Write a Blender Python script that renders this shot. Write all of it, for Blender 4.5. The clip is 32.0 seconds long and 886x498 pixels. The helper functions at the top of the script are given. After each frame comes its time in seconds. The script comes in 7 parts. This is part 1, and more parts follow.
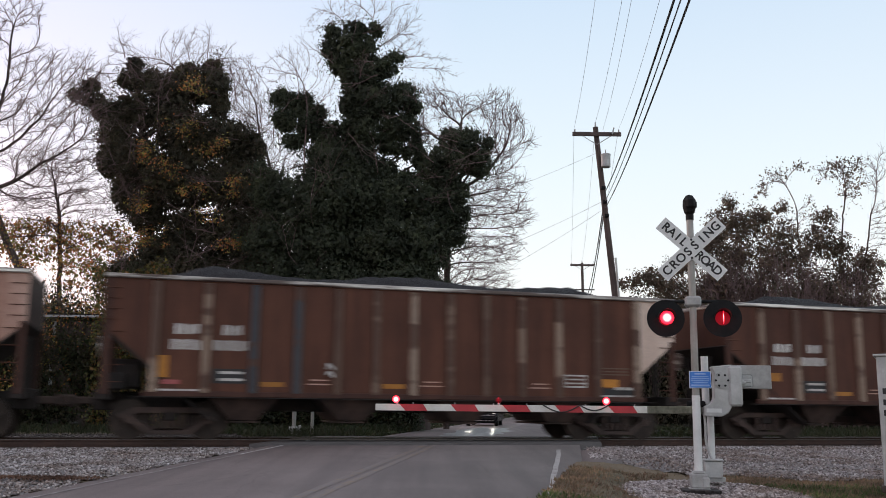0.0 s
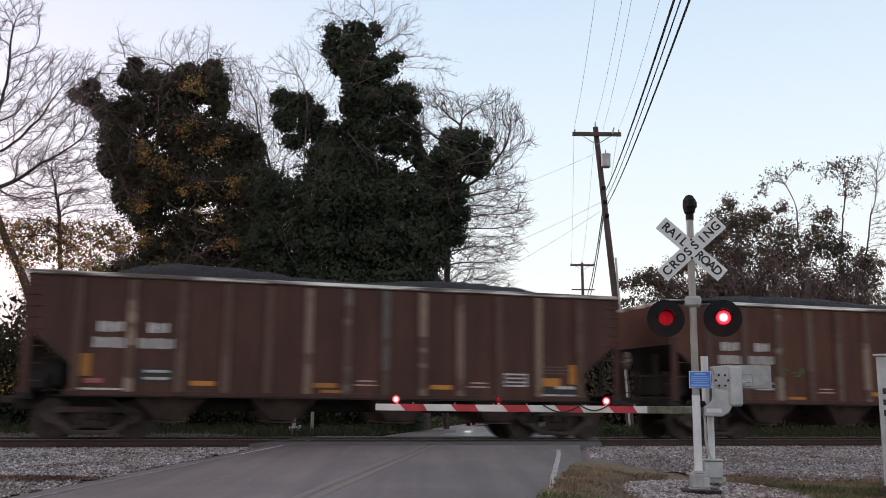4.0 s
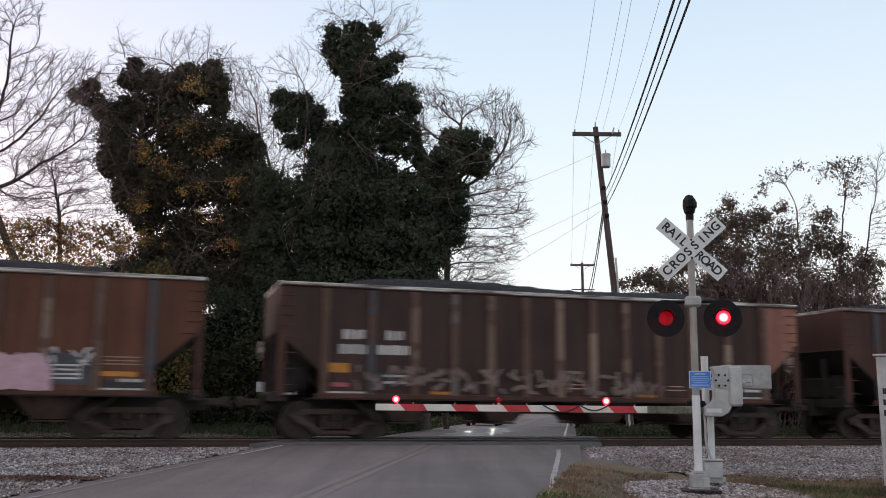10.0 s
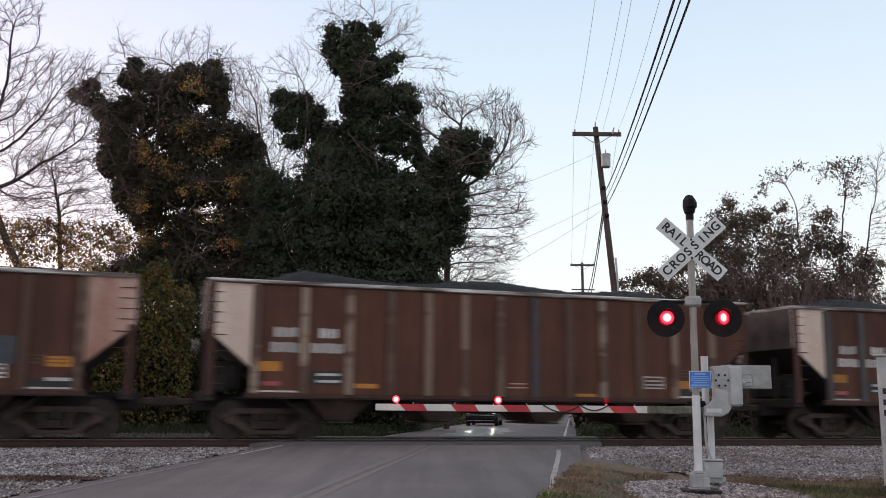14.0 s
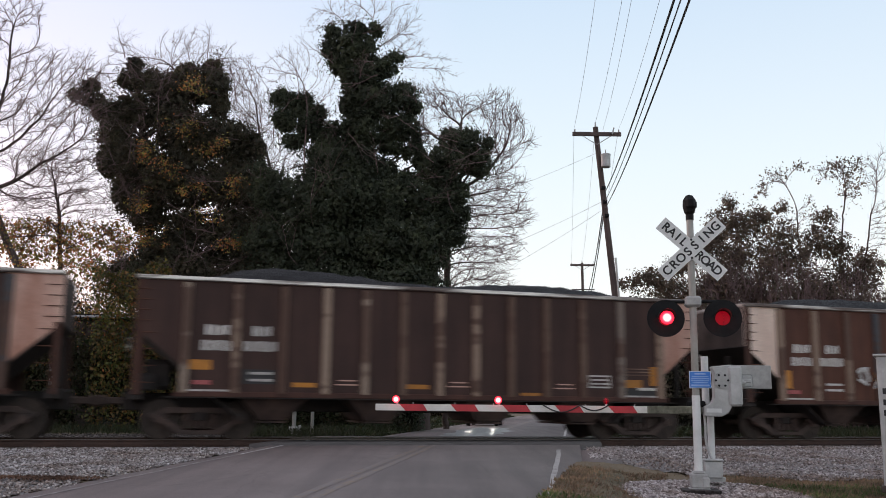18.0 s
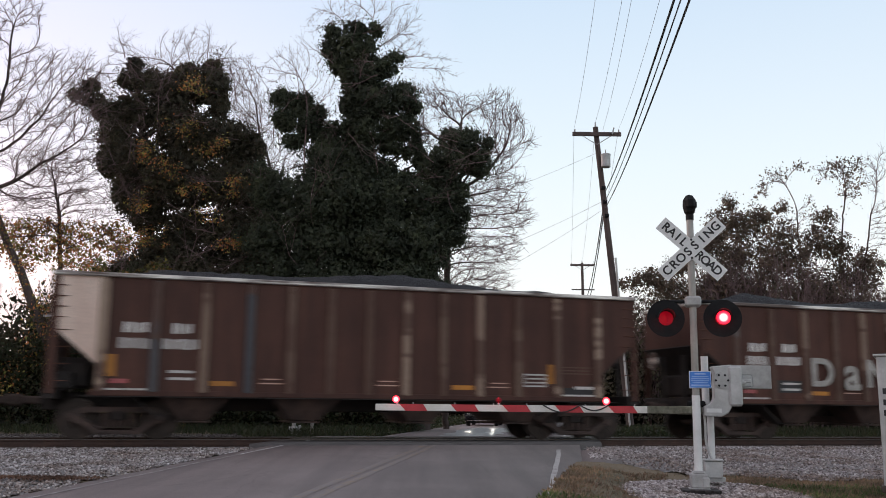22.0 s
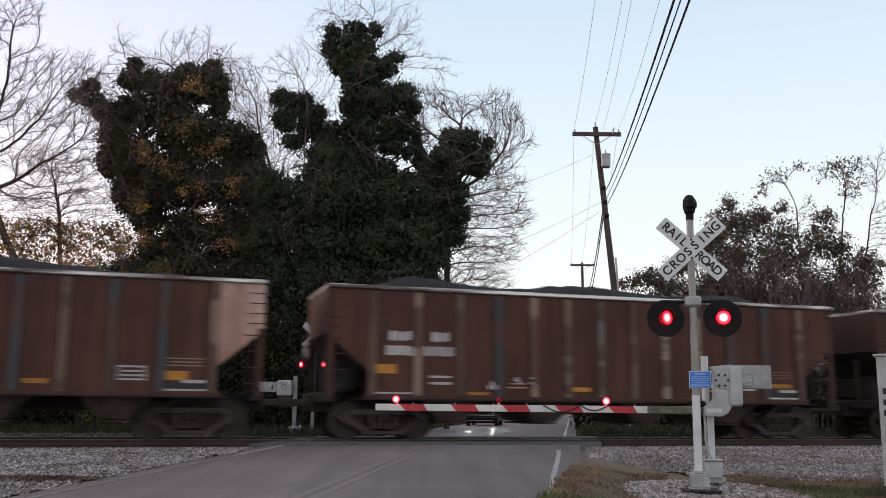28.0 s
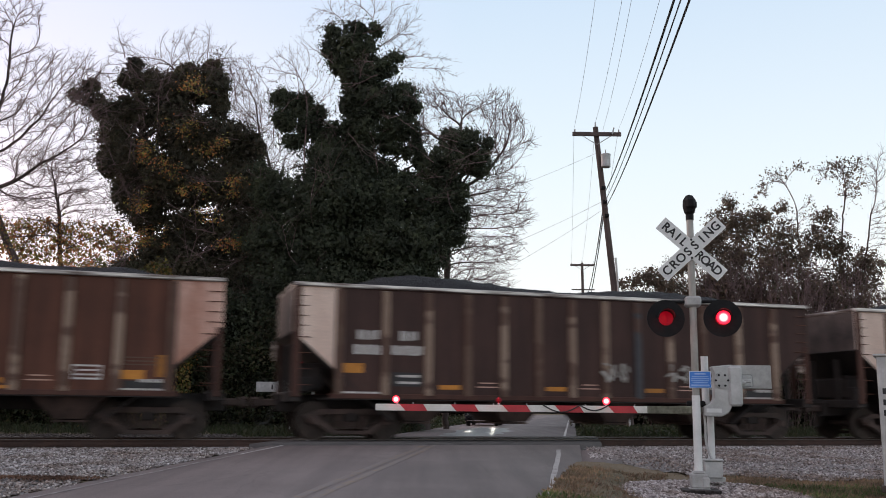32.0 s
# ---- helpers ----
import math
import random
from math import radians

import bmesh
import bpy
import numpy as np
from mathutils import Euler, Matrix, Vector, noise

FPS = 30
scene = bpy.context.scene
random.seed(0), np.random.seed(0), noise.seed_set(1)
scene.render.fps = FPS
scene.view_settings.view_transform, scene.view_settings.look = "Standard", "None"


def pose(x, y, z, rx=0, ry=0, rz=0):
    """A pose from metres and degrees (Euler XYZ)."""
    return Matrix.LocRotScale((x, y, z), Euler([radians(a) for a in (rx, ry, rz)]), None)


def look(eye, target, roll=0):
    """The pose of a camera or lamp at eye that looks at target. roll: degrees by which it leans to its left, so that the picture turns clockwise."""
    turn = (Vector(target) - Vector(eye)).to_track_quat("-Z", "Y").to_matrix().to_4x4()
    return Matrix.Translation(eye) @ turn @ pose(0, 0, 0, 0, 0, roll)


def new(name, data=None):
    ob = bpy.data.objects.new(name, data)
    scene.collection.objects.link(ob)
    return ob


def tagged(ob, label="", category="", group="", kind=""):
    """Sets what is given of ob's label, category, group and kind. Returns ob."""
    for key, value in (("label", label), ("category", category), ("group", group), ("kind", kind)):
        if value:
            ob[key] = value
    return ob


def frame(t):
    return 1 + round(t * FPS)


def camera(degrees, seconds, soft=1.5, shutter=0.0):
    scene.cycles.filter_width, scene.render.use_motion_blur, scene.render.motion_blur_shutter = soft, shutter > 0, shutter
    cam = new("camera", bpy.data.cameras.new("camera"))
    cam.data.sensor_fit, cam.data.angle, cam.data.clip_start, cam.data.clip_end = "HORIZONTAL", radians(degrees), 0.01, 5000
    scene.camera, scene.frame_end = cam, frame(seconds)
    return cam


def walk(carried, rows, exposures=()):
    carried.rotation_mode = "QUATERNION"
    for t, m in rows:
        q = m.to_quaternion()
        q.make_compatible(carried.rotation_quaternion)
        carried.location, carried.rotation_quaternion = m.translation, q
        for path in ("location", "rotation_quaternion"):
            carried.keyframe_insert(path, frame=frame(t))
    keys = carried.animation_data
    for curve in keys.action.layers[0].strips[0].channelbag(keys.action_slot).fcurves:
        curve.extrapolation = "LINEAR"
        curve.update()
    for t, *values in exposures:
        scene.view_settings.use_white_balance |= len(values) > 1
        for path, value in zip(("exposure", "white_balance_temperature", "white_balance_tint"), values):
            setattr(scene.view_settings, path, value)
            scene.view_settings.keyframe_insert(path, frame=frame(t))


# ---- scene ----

# The camera stands on a tripod beside the road; z = 0 is the top of the rails.
EYE = (0.0, 0.0, 0.81)
cam = camera(51.0, 32.0, soft=0.92, shutter=0.5)
AIM = look(EYE, (0.0, 0.98583, 0.81 + 0.16777), 0.584)
walk(cam, [(0.0, AIM), (32.0, AIM)])

# ---- light: clear dusk, the sun just gone behind the trees on the left ----
world = bpy.data.worlds.new("dusk_sky")
scene.world = world
world.use_nodes = True
wn = world.node_tree.nodes
wl = world.node_tree.links
sky = wn.new("ShaderNodeTexSky")
sky.sky_type, sky.sun_disc = "NISHITA", False
sky.sun_elevation, sky.sun_rotation = radians(6.0), radians(-60.0)
sky.altitude, sky.air_density, sky.dust_density, sky.ozone_density = 0, 1.0, 0.6, 2.0
# thin high haze whitens the clear sky towards the horizon
wc = wn.new("ShaderNodeTexCoord")
ws = wn.new("ShaderNodeSeparateXYZ")
wl.new(wc.outputs["Generated"], ws.inputs[0])
haze = wn.new("ShaderNodeValToRGB")
while len(haze.color_ramp.elements) < 5:
    haze.color_ramp.elements.new(0.5)
for el, (h, c) in zip(haze.color_ramp.elements, ((0.0, (1.20, 1.13, 1.08)), (0.10, (1.18, 1.18, 1.15)), (0.25, (1.00, 1.11, 1.18)), (0.42, (0.77, 0.93, 1.11)), (1.0, (0.67, 0.645, 0.68)))):
    el.position, el.color = h, (*c, 1)
wl.new(ws.outputs[2], haze.inputs[0])
dim = wn.new("ShaderNodeMix")
dim.data_type, dim.blend_type = "RGBA", "MULTIPLY"
dim.inputs[0].default_value = 1.0
wl.new(sky.outputs[0], dim.inputs[6])
dim.inputs[7].default_value = (0.11, 0.10, 0.11, 1)
veil = wn.new("ShaderNodeMix")
veil.data_type = "RGBA"
veil.inputs[0].default_value = 0.80
wl.new(dim.outputs[2], veil.inputs[6])
wl.new(haze.outputs[0], veil.inputs[7])
# the afterglow makes the sky on the left a little brighter and pinker
west = wn.new("ShaderNodeMapRange")
west.inputs["From Min"].default_value, west.inputs["From Max"].default_value = 0.02, -0.42
wl.new(ws.outputs[0], west.inputs["Value"])
glow_mix = wn.new("ShaderNodeMix")
glow_mix.data_type, glow_mix.blend_type = "RGBA", "MULTIPLY"
wl.new(west.outputs[0], glow_mix.inputs[0])
wl.new(veil.outputs[2], glow_mix.inputs[6])
glow_mix.inputs[7].default_value = (1.24, 1.05, 1.07, 1)
wl.new(glow_mix.outputs[2], wn["Background"].inputs[0])
wn["Background"].inputs[1].default_value = 1.0
scene.view_settings.exposure = 0.06

sun = new("sun", bpy.data.lights.new("sun", "SUN"))
sun.data.energy, sun.data.angle, sun.data.color = 0.5, radians(20), (1.0, 0.70, 0.55)
sun.matrix_world = look((-52.0, 30.0, 9.0), (0, 0, 0))


# ---- materials ----
def mat(name, build):
    m = bpy.data.materials.new(name)
    m.use_nodes = True
    t = m.node_tree
    build(t, t.nodes["Principled BSDF"])
    return m


def N(t, kind, **kw):
    n = t.nodes.new("ShaderNode" + kind)
    for k, v in kw.items():
        n.inputs[k.replace("_", " ")].default_value = v
    return n


def noise_tex(t, scale, detail=4.0, rough=0.6, coords=None, stretch=None):
    n = N(t, "TexNoise", Scale=scale, Detail=detail, Roughness=rough)
    c = t.nodes.new("ShaderNodeTexCoord")
    out = c.outputs["Object"]
    if stretch:
        mp = t.nodes.new("ShaderNodeMapping")
        mp.inputs["Scale"].default_value = stretch
        t.links.new(out, mp.inputs[0])
        out = mp.outputs[0]
    t.links.new(out, n.inputs["Vector"])
    return n


def ramp(t, source, *stops):
    r = t.nodes.new("ShaderNodeValToRGB")
    e = r.color_ramp.elements
    while len(e) < len(stops):
        e.new(0.5)
    for el, (pos, col) in zip(e, stops):
        el.position, el.color = pos, (*col, 1.0)
    t.links.new(source, r.inputs[0])
    return r.outputs[0]


def mixc(t, fac, a, b, mode="MIX"):
    m = t.nodes.new("ShaderNodeMix")
    m.data_type, m.blend_type = "RGBA", mode
    for sock, v in ((m.inputs[0], fac), (m.inputs[6], a), (m.inputs[7], b)):
        if isinstance(v, (int, float)):
            sock.default_value = v
        elif isinstance(v, tuple):
            sock.default_value = (*v, 1.0)
        else:
            t.links.new(v, sock)
    return m.outputs[2]


def bump(t, b, source, strength=0.3, distance=0.02):
    n = N(t, "Bump", Strength=strength, Distance=distance)
    t.links.new(source, n.inputs["Height"])
    t.links.new(n.outputs[0], b.inputs["Normal"])


def worn(name, c1, c2, scale=3.0, fine=40.0, rough=0.7, metal=0.0, bumps=0.2, dist=0.01, stretch=None, vary=0.0, spec=0.5, grain=0.35):
    """A surface of two tones with large stains and a fine grain."""
    def build(t, b):
        big = noise_tex(t, scale, 5, 0.65, stretch=stretch)
        small = noise_tex(t, fine, 3, 0.6)
        col = ramp(t, big.outputs[0], (0.35, c1), (0.68, c2))
        col = mixc(t, grain, col, ramp(t, small.outputs[0], (0.3, (0.55, 0.55, 0.55)), (0.7, (1.25, 1.25, 1.25))), "MULTIPLY")
        if vary:
            info = t.nodes.new("ShaderNodeObjectInfo")
            col = mixc(t, 1.0, col, ramp(t, info.outputs["Random"], (0.0, (1 - vary,) * 3), (1.0, (1 + vary,) * 3)), "MULTIPLY")
        t.links.new(col, b.inputs["Base Color"])
        b.inputs["Roughness"].default_value, b.inputs["Metallic"].default_value = rough, metal
        b.inputs["Specular IOR Level"].default_value = spec
        bump(t, b, small.outputs[0], bumps, dist)
    return mat(name, build)


def glow(name, colour, strength):
    def build(t, b):
        b.inputs["Base Color"].default_value = (0.12, 0.003, 0.010, 1)
        b.inputs["Specular IOR Level"].default_value = 0.2
        b.inputs["Emission Color"].default_value = (*colour, 1)
        b.inputs["Emission Strength"].default_value = strength
    return mat(name, build)


def asphalt_build(t, b):
    big = noise_tex(t, 0.35, 6, 0.6)
    lanes = noise_tex(t, 1.0, 4, 0.6, stretch=(2.2, 0.10, 1))
    grit = noise_tex(t, 90, 2, 0.7)
    col = ramp(t, big.outputs[0], (0.3, (0.174, 0.151, 0.146)), (0.7, (0.232, 0.203, 0.196)))
    col = mixc(t, 0.55, col, ramp(t, lanes.outputs[0], (0.35, (0.75, 0.75, 0.76)), (0.65, (1.15, 1.14, 1.13))), "MULTIPLY")
    col = mixc(t, 0.5, col, ramp(t, grit.outputs[0], (0.35, (0.55, 0.55, 0.55)), (0.7, (1.3, 1.3, 1.3))), "MULTIPLY")
    crack = t.nodes.new("ShaderNodeTexVoronoi")
    crack.feature = "DISTANCE_TO_EDGE"
    crack.inputs["Scale"].default_value = 0.45
    warp = noise_tex(t, 1.6, 5, 0.7)
    c = t.nodes.new("ShaderNodeTexCoord")
    v = mixc(t, 0.35, c.outputs["Object"], warp.outputs["Color"], "ADD")
    t.links.new(v, crack.inputs["Vector"])
    col = mixc(t, 1.0, col, ramp(t, crack.outputs["Distance"], (0.0, (0.80, 0.80, 0.80)), (0.006, (1, 1, 1))), "MULTIPLY")
    t.links.new(col, b.inputs["Base Color"])
    b.inputs["Roughness"].default_value = 0.8
    b.inputs["Specular IOR Level"].default_value = 0.28
    bump(t, b, grit.outputs[0], 0.35, 0.008)


def paint_line(name, colour, gone=0.42):
    """Road paint that has worn through to the asphalt in places."""
    def build(t, b):
        wear = noise_tex(t, 6, 6, 0.75)
        col = ramp(t, wear.outputs[0], (gone, (0.185, 0.163, 0.158)), (gone + 0.14, colour))
        t.links.new(col, b.inputs["Base Color"])
        b.inputs["Roughness"].default_value = 0.7
    return mat(name, build)


def ground_build(t, b):
    big = noise_tex(t, 0.25, 6, 0.65)
    fine = noise_tex(t, 14, 5, 0.7)
    col = ramp(t, big.outputs[0], (0.35, (0.085, 0.075, 0.042)), (0.5, (0.15, 0.115, 0.072)), (0.68, (0.21, 0.16, 0.105)))
    col = mixc(t, 0.7, col, ramp(t, fine.outputs[0], (0.3, (0.5, 0.5, 0.5)), (0.7, (1.4, 1.4, 1.35))), "MULTIPLY")
    t.links.new(col, b.inputs["Base Color"])
    b.inputs["Roughness"].default_value = 0.95
    bump(t, b, fine.outputs[0], 0.6, 0.05)


def stone_build(t, b):
    geo = t.nodes.new("ShaderNodeNewGeometry")
    col = ramp(t, geo.outputs["Random Per Island"], (0.0, (0.105, 0.086, 0.080)), (0.5, (0.31, 0.278, 0.268)), (0.8, (0.44, 0.412, 0.405)), (1.0, (0.62, 0.595, 0.59)))
    broad = noise_tex(t, 0.8, 4, 0.6)
    col = mixc(t, 1.0, col, ramp(t, broad.outputs[0], (0.38, (0.70, 0.60, 0.54)), (0.52, (1.0, 0.97, 0.96)), (0.68, (1.10, 1.10, 1.14))), "MULTIPLY")
    grain = noise_tex(t, 60, 3, 0.7)
    col = mixc(t, 0.4, col, ramp(t, grain.outputs[0], (0.3, (0.7, 0.68, 0.66)), (0.7, (1.2, 1.2, 1.2))), "MULTIPLY")
    t.links.new(col, b.inputs["Base Color"])
    b.inputs["Roughness"].default_value = 0.9


def leaf_mat(name, *tones, through_light=0.35):
    def build(t, b):
        geo = t.nodes.new("ShaderNodeNewGeometry")
        k = len(tones) - 1
        col = ramp(t, geo.outputs["Random Per Island"], *[(i / k, c) for i, c in enumerate(tones)])
        lump = noise_tex(t, 0.9, 4, 0.65)
        col = mixc(t, 1.0, col, ramp(t, lump.outputs[0], (0.33, (0.55, 0.55, 0.58)), (0.5, (1.0, 1.0, 1.0)), (0.68, (1.75, 1.70, 1.55))), "MULTIPLY")
        t.links.new(col, b.inputs["Base Color"])
        b.inputs["Roughness"].default_value = 0.55
        b.inputs["Specular IOR Level"].default_value = 0.3
        thin = t.nodes.new("ShaderNodeBsdfTranslucent")
        t.links.new(col, thin.inputs["Color"])
        both = t.nodes.new("ShaderNodeMixShader")
        both.inputs[0].default_value = through_light
        t.links.new(b.outputs[0], both.inputs[1])
        t.links.new(thin.outputs[0], both.inputs[2])
        t.links.new(both.outputs[0], t.nodes["Material Output"].inputs["Surface"])
    return mat(name, build)


def coal_build(t, b):
    n = noise_tex(t, 9, 6, 0.75)
    t.links.new(ramp(t, n.outputs[0], (0.3, (0.007, 0.007, 0.008)), (0.75, (0.024, 0.024, 0.028))), b.inputs["Base Color"])
    b.inputs["Roughness"].default_value = 0.7
    b.inputs["Specular IOR Level"].default_value = 0.22
    bump(t, b, n.outputs[0], 1.0, 0.08)


def car_paint(name, dark, light):
    """Oxide brown sheet, a little different on each car, with soot and rust running down it."""
    return mat(name, lambda t, b: car_paint_build(t, b, dark, light))


def car_paint_build(t, b, dark, light):
    info = t.nodes.new("ShaderNodeObjectInfo")
    base = ramp(t, info.outputs["Random"], (0.0, dark), (1.0, light))
    streak = noise_tex(t, 1.3, 6, 0.7, stretch=(2.5, 1, 0.22))
    cloud = noise_tex(t, 0.5, 4, 0.6)
    grain = noise_tex(t, 30, 4, 0.7)
    col = mixc(t, 0.8, base, ramp(t, streak.outputs[0], (0.32, (0.62, 0.62, 0.64)), (0.66, (1.22, 1.18, 1.14))), "MULTIPLY")
    col = mixc(t, 0.7, col, ramp(t, cloud.outputs[0], (0.35, (0.75, 0.75, 0.77)), (0.7, (1.2, 1.18, 1.15))), "MULTIPLY")
    col = mixc(t, 0.4, col, ramp(t, grain.outputs[0], (0.3, (0.7, 0.7, 0.7)), (0.7, (1.2, 1.2, 1.2))), "MULTIPLY")
    t.links.new(col, b.inputs["Base Color"])
    b.inputs["Roughness"].default_value = 0.66
    b.inputs["Specular IOR Level"].default_value = 0.25
    bump(t, b, cloud.outputs[0], 0.5, 0.06)


def rib_build(t, b):
    """Rib paint: from sheet brown through chalky beige to patched blue-grey, rib by rib."""
    info = t.nodes.new("ShaderNodeObjectInfo")
    base = ramp(t, info.outputs["Random"], (0.0, (0.105, 0.060, 0.044)), (0.3, (0.15, 0.098, 0.072)), (0.55, (0.25, 0.175, 0.13)), (0.80, (0.33, 0.245, 0.185)), (0.90, (0.074, 0.073, 0.078)), (1.0, (0.060, 0.062, 0.070)))
    flake = noise_tex(t, 0.55, 3, 0.7, stretch=(0.3, 0.3, 1.2))
    place = t.nodes.new("ShaderNodeVectorMath")
    place.operation = "MULTIPLY"
    c = t.nodes.new("ShaderNodeTexCoord")
    shift = t.nodes.new("ShaderNodeVectorMath")
    spread = t.nodes.new("ShaderNodeCombineXYZ")
    far = t.nodes.new("ShaderNodeMath")
    far.operation = "MULTIPLY"
    far.inputs[1].default_value = 90.0
    t.links.new(info.outputs["Random"], far.inputs[0])
    t.links.new(far.outputs[0], spread.inputs[0])
    t.links.new(c.outputs["Object"], place.inputs[0])
    place.inputs[1].default_value = (0.3, 0.3, 1.2)
    t.links.new(place.outputs[0], shift.inputs[0])
    t.links.new(spread.outputs[0], shift.inputs[1])
    t.links.new(shift.outputs[0], flake.inputs["Vector"])
    col = mixc(t, ramp(t, flake.outputs[0], (0.49, (0, 0, 0)), (0.53, (0.9, 0.9, 0.9))), base, (0.100, 0.056, 0.042))
    grime = noise_tex(t, 8, 4, 0.7)
    col = mixc(t, 0.5, col, ramp(t, grime.outputs[0], (0.3, (0.6, 0.6, 0.6)), (0.7, (1.2, 1.2, 1.2))), "MULTIPLY")
    b.inputs["Specular IOR Level"].default_value = 0.25
    t.links.new(col, b.inputs["Base Color"])
    b.inputs["Roughness"].default_value = 0.6


def rim_build(t, b):
    """Brown paint rubbed to steel in long stretches, with bright glints put into the colour."""
    info = t.nodes.new("ShaderNodeObjectInfo")
    rub = noise_tex(t, 1.0, 5, 0.6, stretch=(0.42, 1, 5))
    far = t.nodes.new("ShaderNodeMath")
    far.operation = "MULTIPLY"
    far.inputs[1].default_value = 60.0
    t.links.new(info.outputs["Random"], far.inputs[0])
    rub.noise_dimensions = "4D"
    t.links.new(far.outputs[0], rub.inputs["W"])
    # pale stretches: worn steel, and highlights painted as colour
    bare = ramp(t, rub.outputs[0], (0.44, (0, 0, 0)), (0.60, (1, 1, 1)))
    t.links.new(mixc(t, bare, (0.085, 0.058, 0.050), (0.66, 0.63, 0.60)), b.inputs["Base Color"])
    t.links.new(mixc(t, bare, (0.1, 0.1, 0.1), (0.7, 0.7, 0.7)), b.inputs["Metallic"])
    b.inputs["Roughness"].default_value = 0.34


M_ASPHALT = mat("road_asphalt", asphalt_build)
M_WET = worn("wet_asphalt", (0.06, 0.055, 0.055), (0.11, 0.10, 0.10), 1.5, 40, 0.30, bumps=0.3, dist=0.02, spec=0.20)
M_PANEL = worn("crossing_asphalt", (0.070, 0.064, 0.063), (0.110, 0.101, 0.099), 1.2, 70, 0.85, bumps=0.5)
M_WHITE_LINE = paint_line("white_road_paint", (0.40, 0.385, 0.37), 0.36)
M_YELLOW_LINE = paint_line("yellow_road_paint", (0.25, 0.178, 0.105), 0.50)
M_WORN_LINE = paint_line("rubbed_white_road_paint", (0.52, 0.50, 0.49), 0.38)
M_FAINT_LINE = paint_line("nearly_gone_white_road_paint", (0.36, 0.34, 0.325), 0.48)
M_OLIVE = worn("olive_arm_paint", (0.07, 0.07, 0.045), (0.20, 0.20, 0.15), 9, 40, 0.6, grain=0.2)
M_RED_MARK = worn("faded_red_label", (0.35, 0.05, 0.06), (0.45, 0.16, 0.15), 6, 30, 0.6)
M_SOOT_PATCH = worn("black_label_panel", (0.018, 0.017, 0.018), (0.03, 0.028, 0.028), 3, 30, 0.6)
M_BLUEGREY = worn("blue_grey_patch_paint", (0.050, 0.052, 0.060), (0.075, 0.078, 0.088), 2, 25, 0.7)
M_GROUND = mat("earth_and_grass", ground_build)
M_STONE = mat("ballast_stone", stone_build)
M_STONE_DARK = worn("sooty_ballast_stone", (0.045, 0.040, 0.038), (0.17, 0.155, 0.150), 14, 60, 0.9)
M_BED = worn("ballast_fines", (0.17, 0.158, 0.155), (0.30, 0.285, 0.282), 3, 45, 0.95, bumps=1.0, dist=0.05)
M_RAIL = worn("rusty_rail", (0.036, 0.016, 0.011), (0.064, 0.029, 0.019), 2, 40, 0.7, bumps=0.2)
M_RAILHEAD = worn("polished_rail", (0.16, 0.145, 0.135), (0.24, 0.225, 0.215), 2, 60, 0.5, 0.8, bumps=0.05)
M_TIE = worn("creosoted_timber", (0.05, 0.038, 0.03), (0.10, 0.08, 0.065), 3, 30, 0.9, stretch=(1, 6, 1))
M_CAR = car_paint("oxide_brown_sheet", (0.090, 0.038, 0.026), (0.114, 0.047, 0.030))
M_CAR_DARK = car_paint("sooty_brown_sheet", (0.072, 0.034, 0.026), (0.090, 0.041, 0.030))
M_CAR_SOOT = car_paint("soot_black_brown_sheet", (0.052, 0.029, 0.025), (0.066, 0.035, 0.029))
M_CAR_RUST = car_paint("rusty_orange_sheet", (0.110, 0.045, 0.028), (0.134, 0.054, 0.033))
M_RIB = mat("rib_paint", rib_build)
M_RIB_GREY = worn("sooty_grey_rib_paint", (0.058, 0.048, 0.047), (0.092, 0.078, 0.076), 1.5, 25, 0.6, stretch=(1, 1, 0.3), vary=0.2)
M_WHITE_END = worn("chalky_white_paint", (0.64, 0.47, 0.385), (0.82, 0.67, 0.57), 1.0, 25, 0.65, stretch=(1, 1, 0.4), vary=0.08)
M_END_DARK = worn("sooty_white_paint", (0.034, 0.024, 0.021), (0.13, 0.095, 0.080), 1.1, 25, 0.7, stretch=(1, 1, 0.8))
M_SALMON_END = worn("faded_salmon_paint", (0.36, 0.17, 0.12), (0.66, 0.44, 0.36), 1.0, 25, 0.65, stretch=(1, 1, 0.4), vary=0.12)
M_RED_END = worn("faded_red_paint", (0.20, 0.075, 0.050), (0.34, 0.15, 0.10), 1.0, 25, 0.65, stretch=(1, 1, 0.4))
M_RIM = mat("worn_steel_rim", rim_build)
M_UNDER = worn("sooty_steel", (0.012, 0.009, 0.008), (0.030, 0.021, 0.018), 2, 25, 0.8, bumps=0.3)
M_TRUCK = worn("dusty_cast_steel", (0.026, 0.016, 0.013), (0.085, 0.050, 0.040), 2.5, 25, 0.7, bumps=0.3)
M_WHEEL = worn("wheel_steel", (0.022, 0.016, 0.013), (0.055, 0.038, 0.031), 4, 30, 0.55, 0.5)
M_COAL = mat("coal", coal_build)
M_MARK = worn("white_stencil_paint", (0.38, 0.35, 0.33), (0.66, 0.63, 0.60), 5, 40, 0.7, vary=0.2)
M_YELLOW = worn("yellow_reflector", (0.36, 0.135, 0.012), (0.52, 0.21, 0.022), 4, 30, 0.5, vary=0.25)
M_PINK = worn("pink_spray_paint", (0.42, 0.26, 0.30), (0.55, 0.36, 0.42), 3, 20, 0.6)
M_SPRAY = worn("white_spray_paint", (0.40, 0.38, 0.36), (0.62, 0.60, 0.58), 3, 20, 0.6)
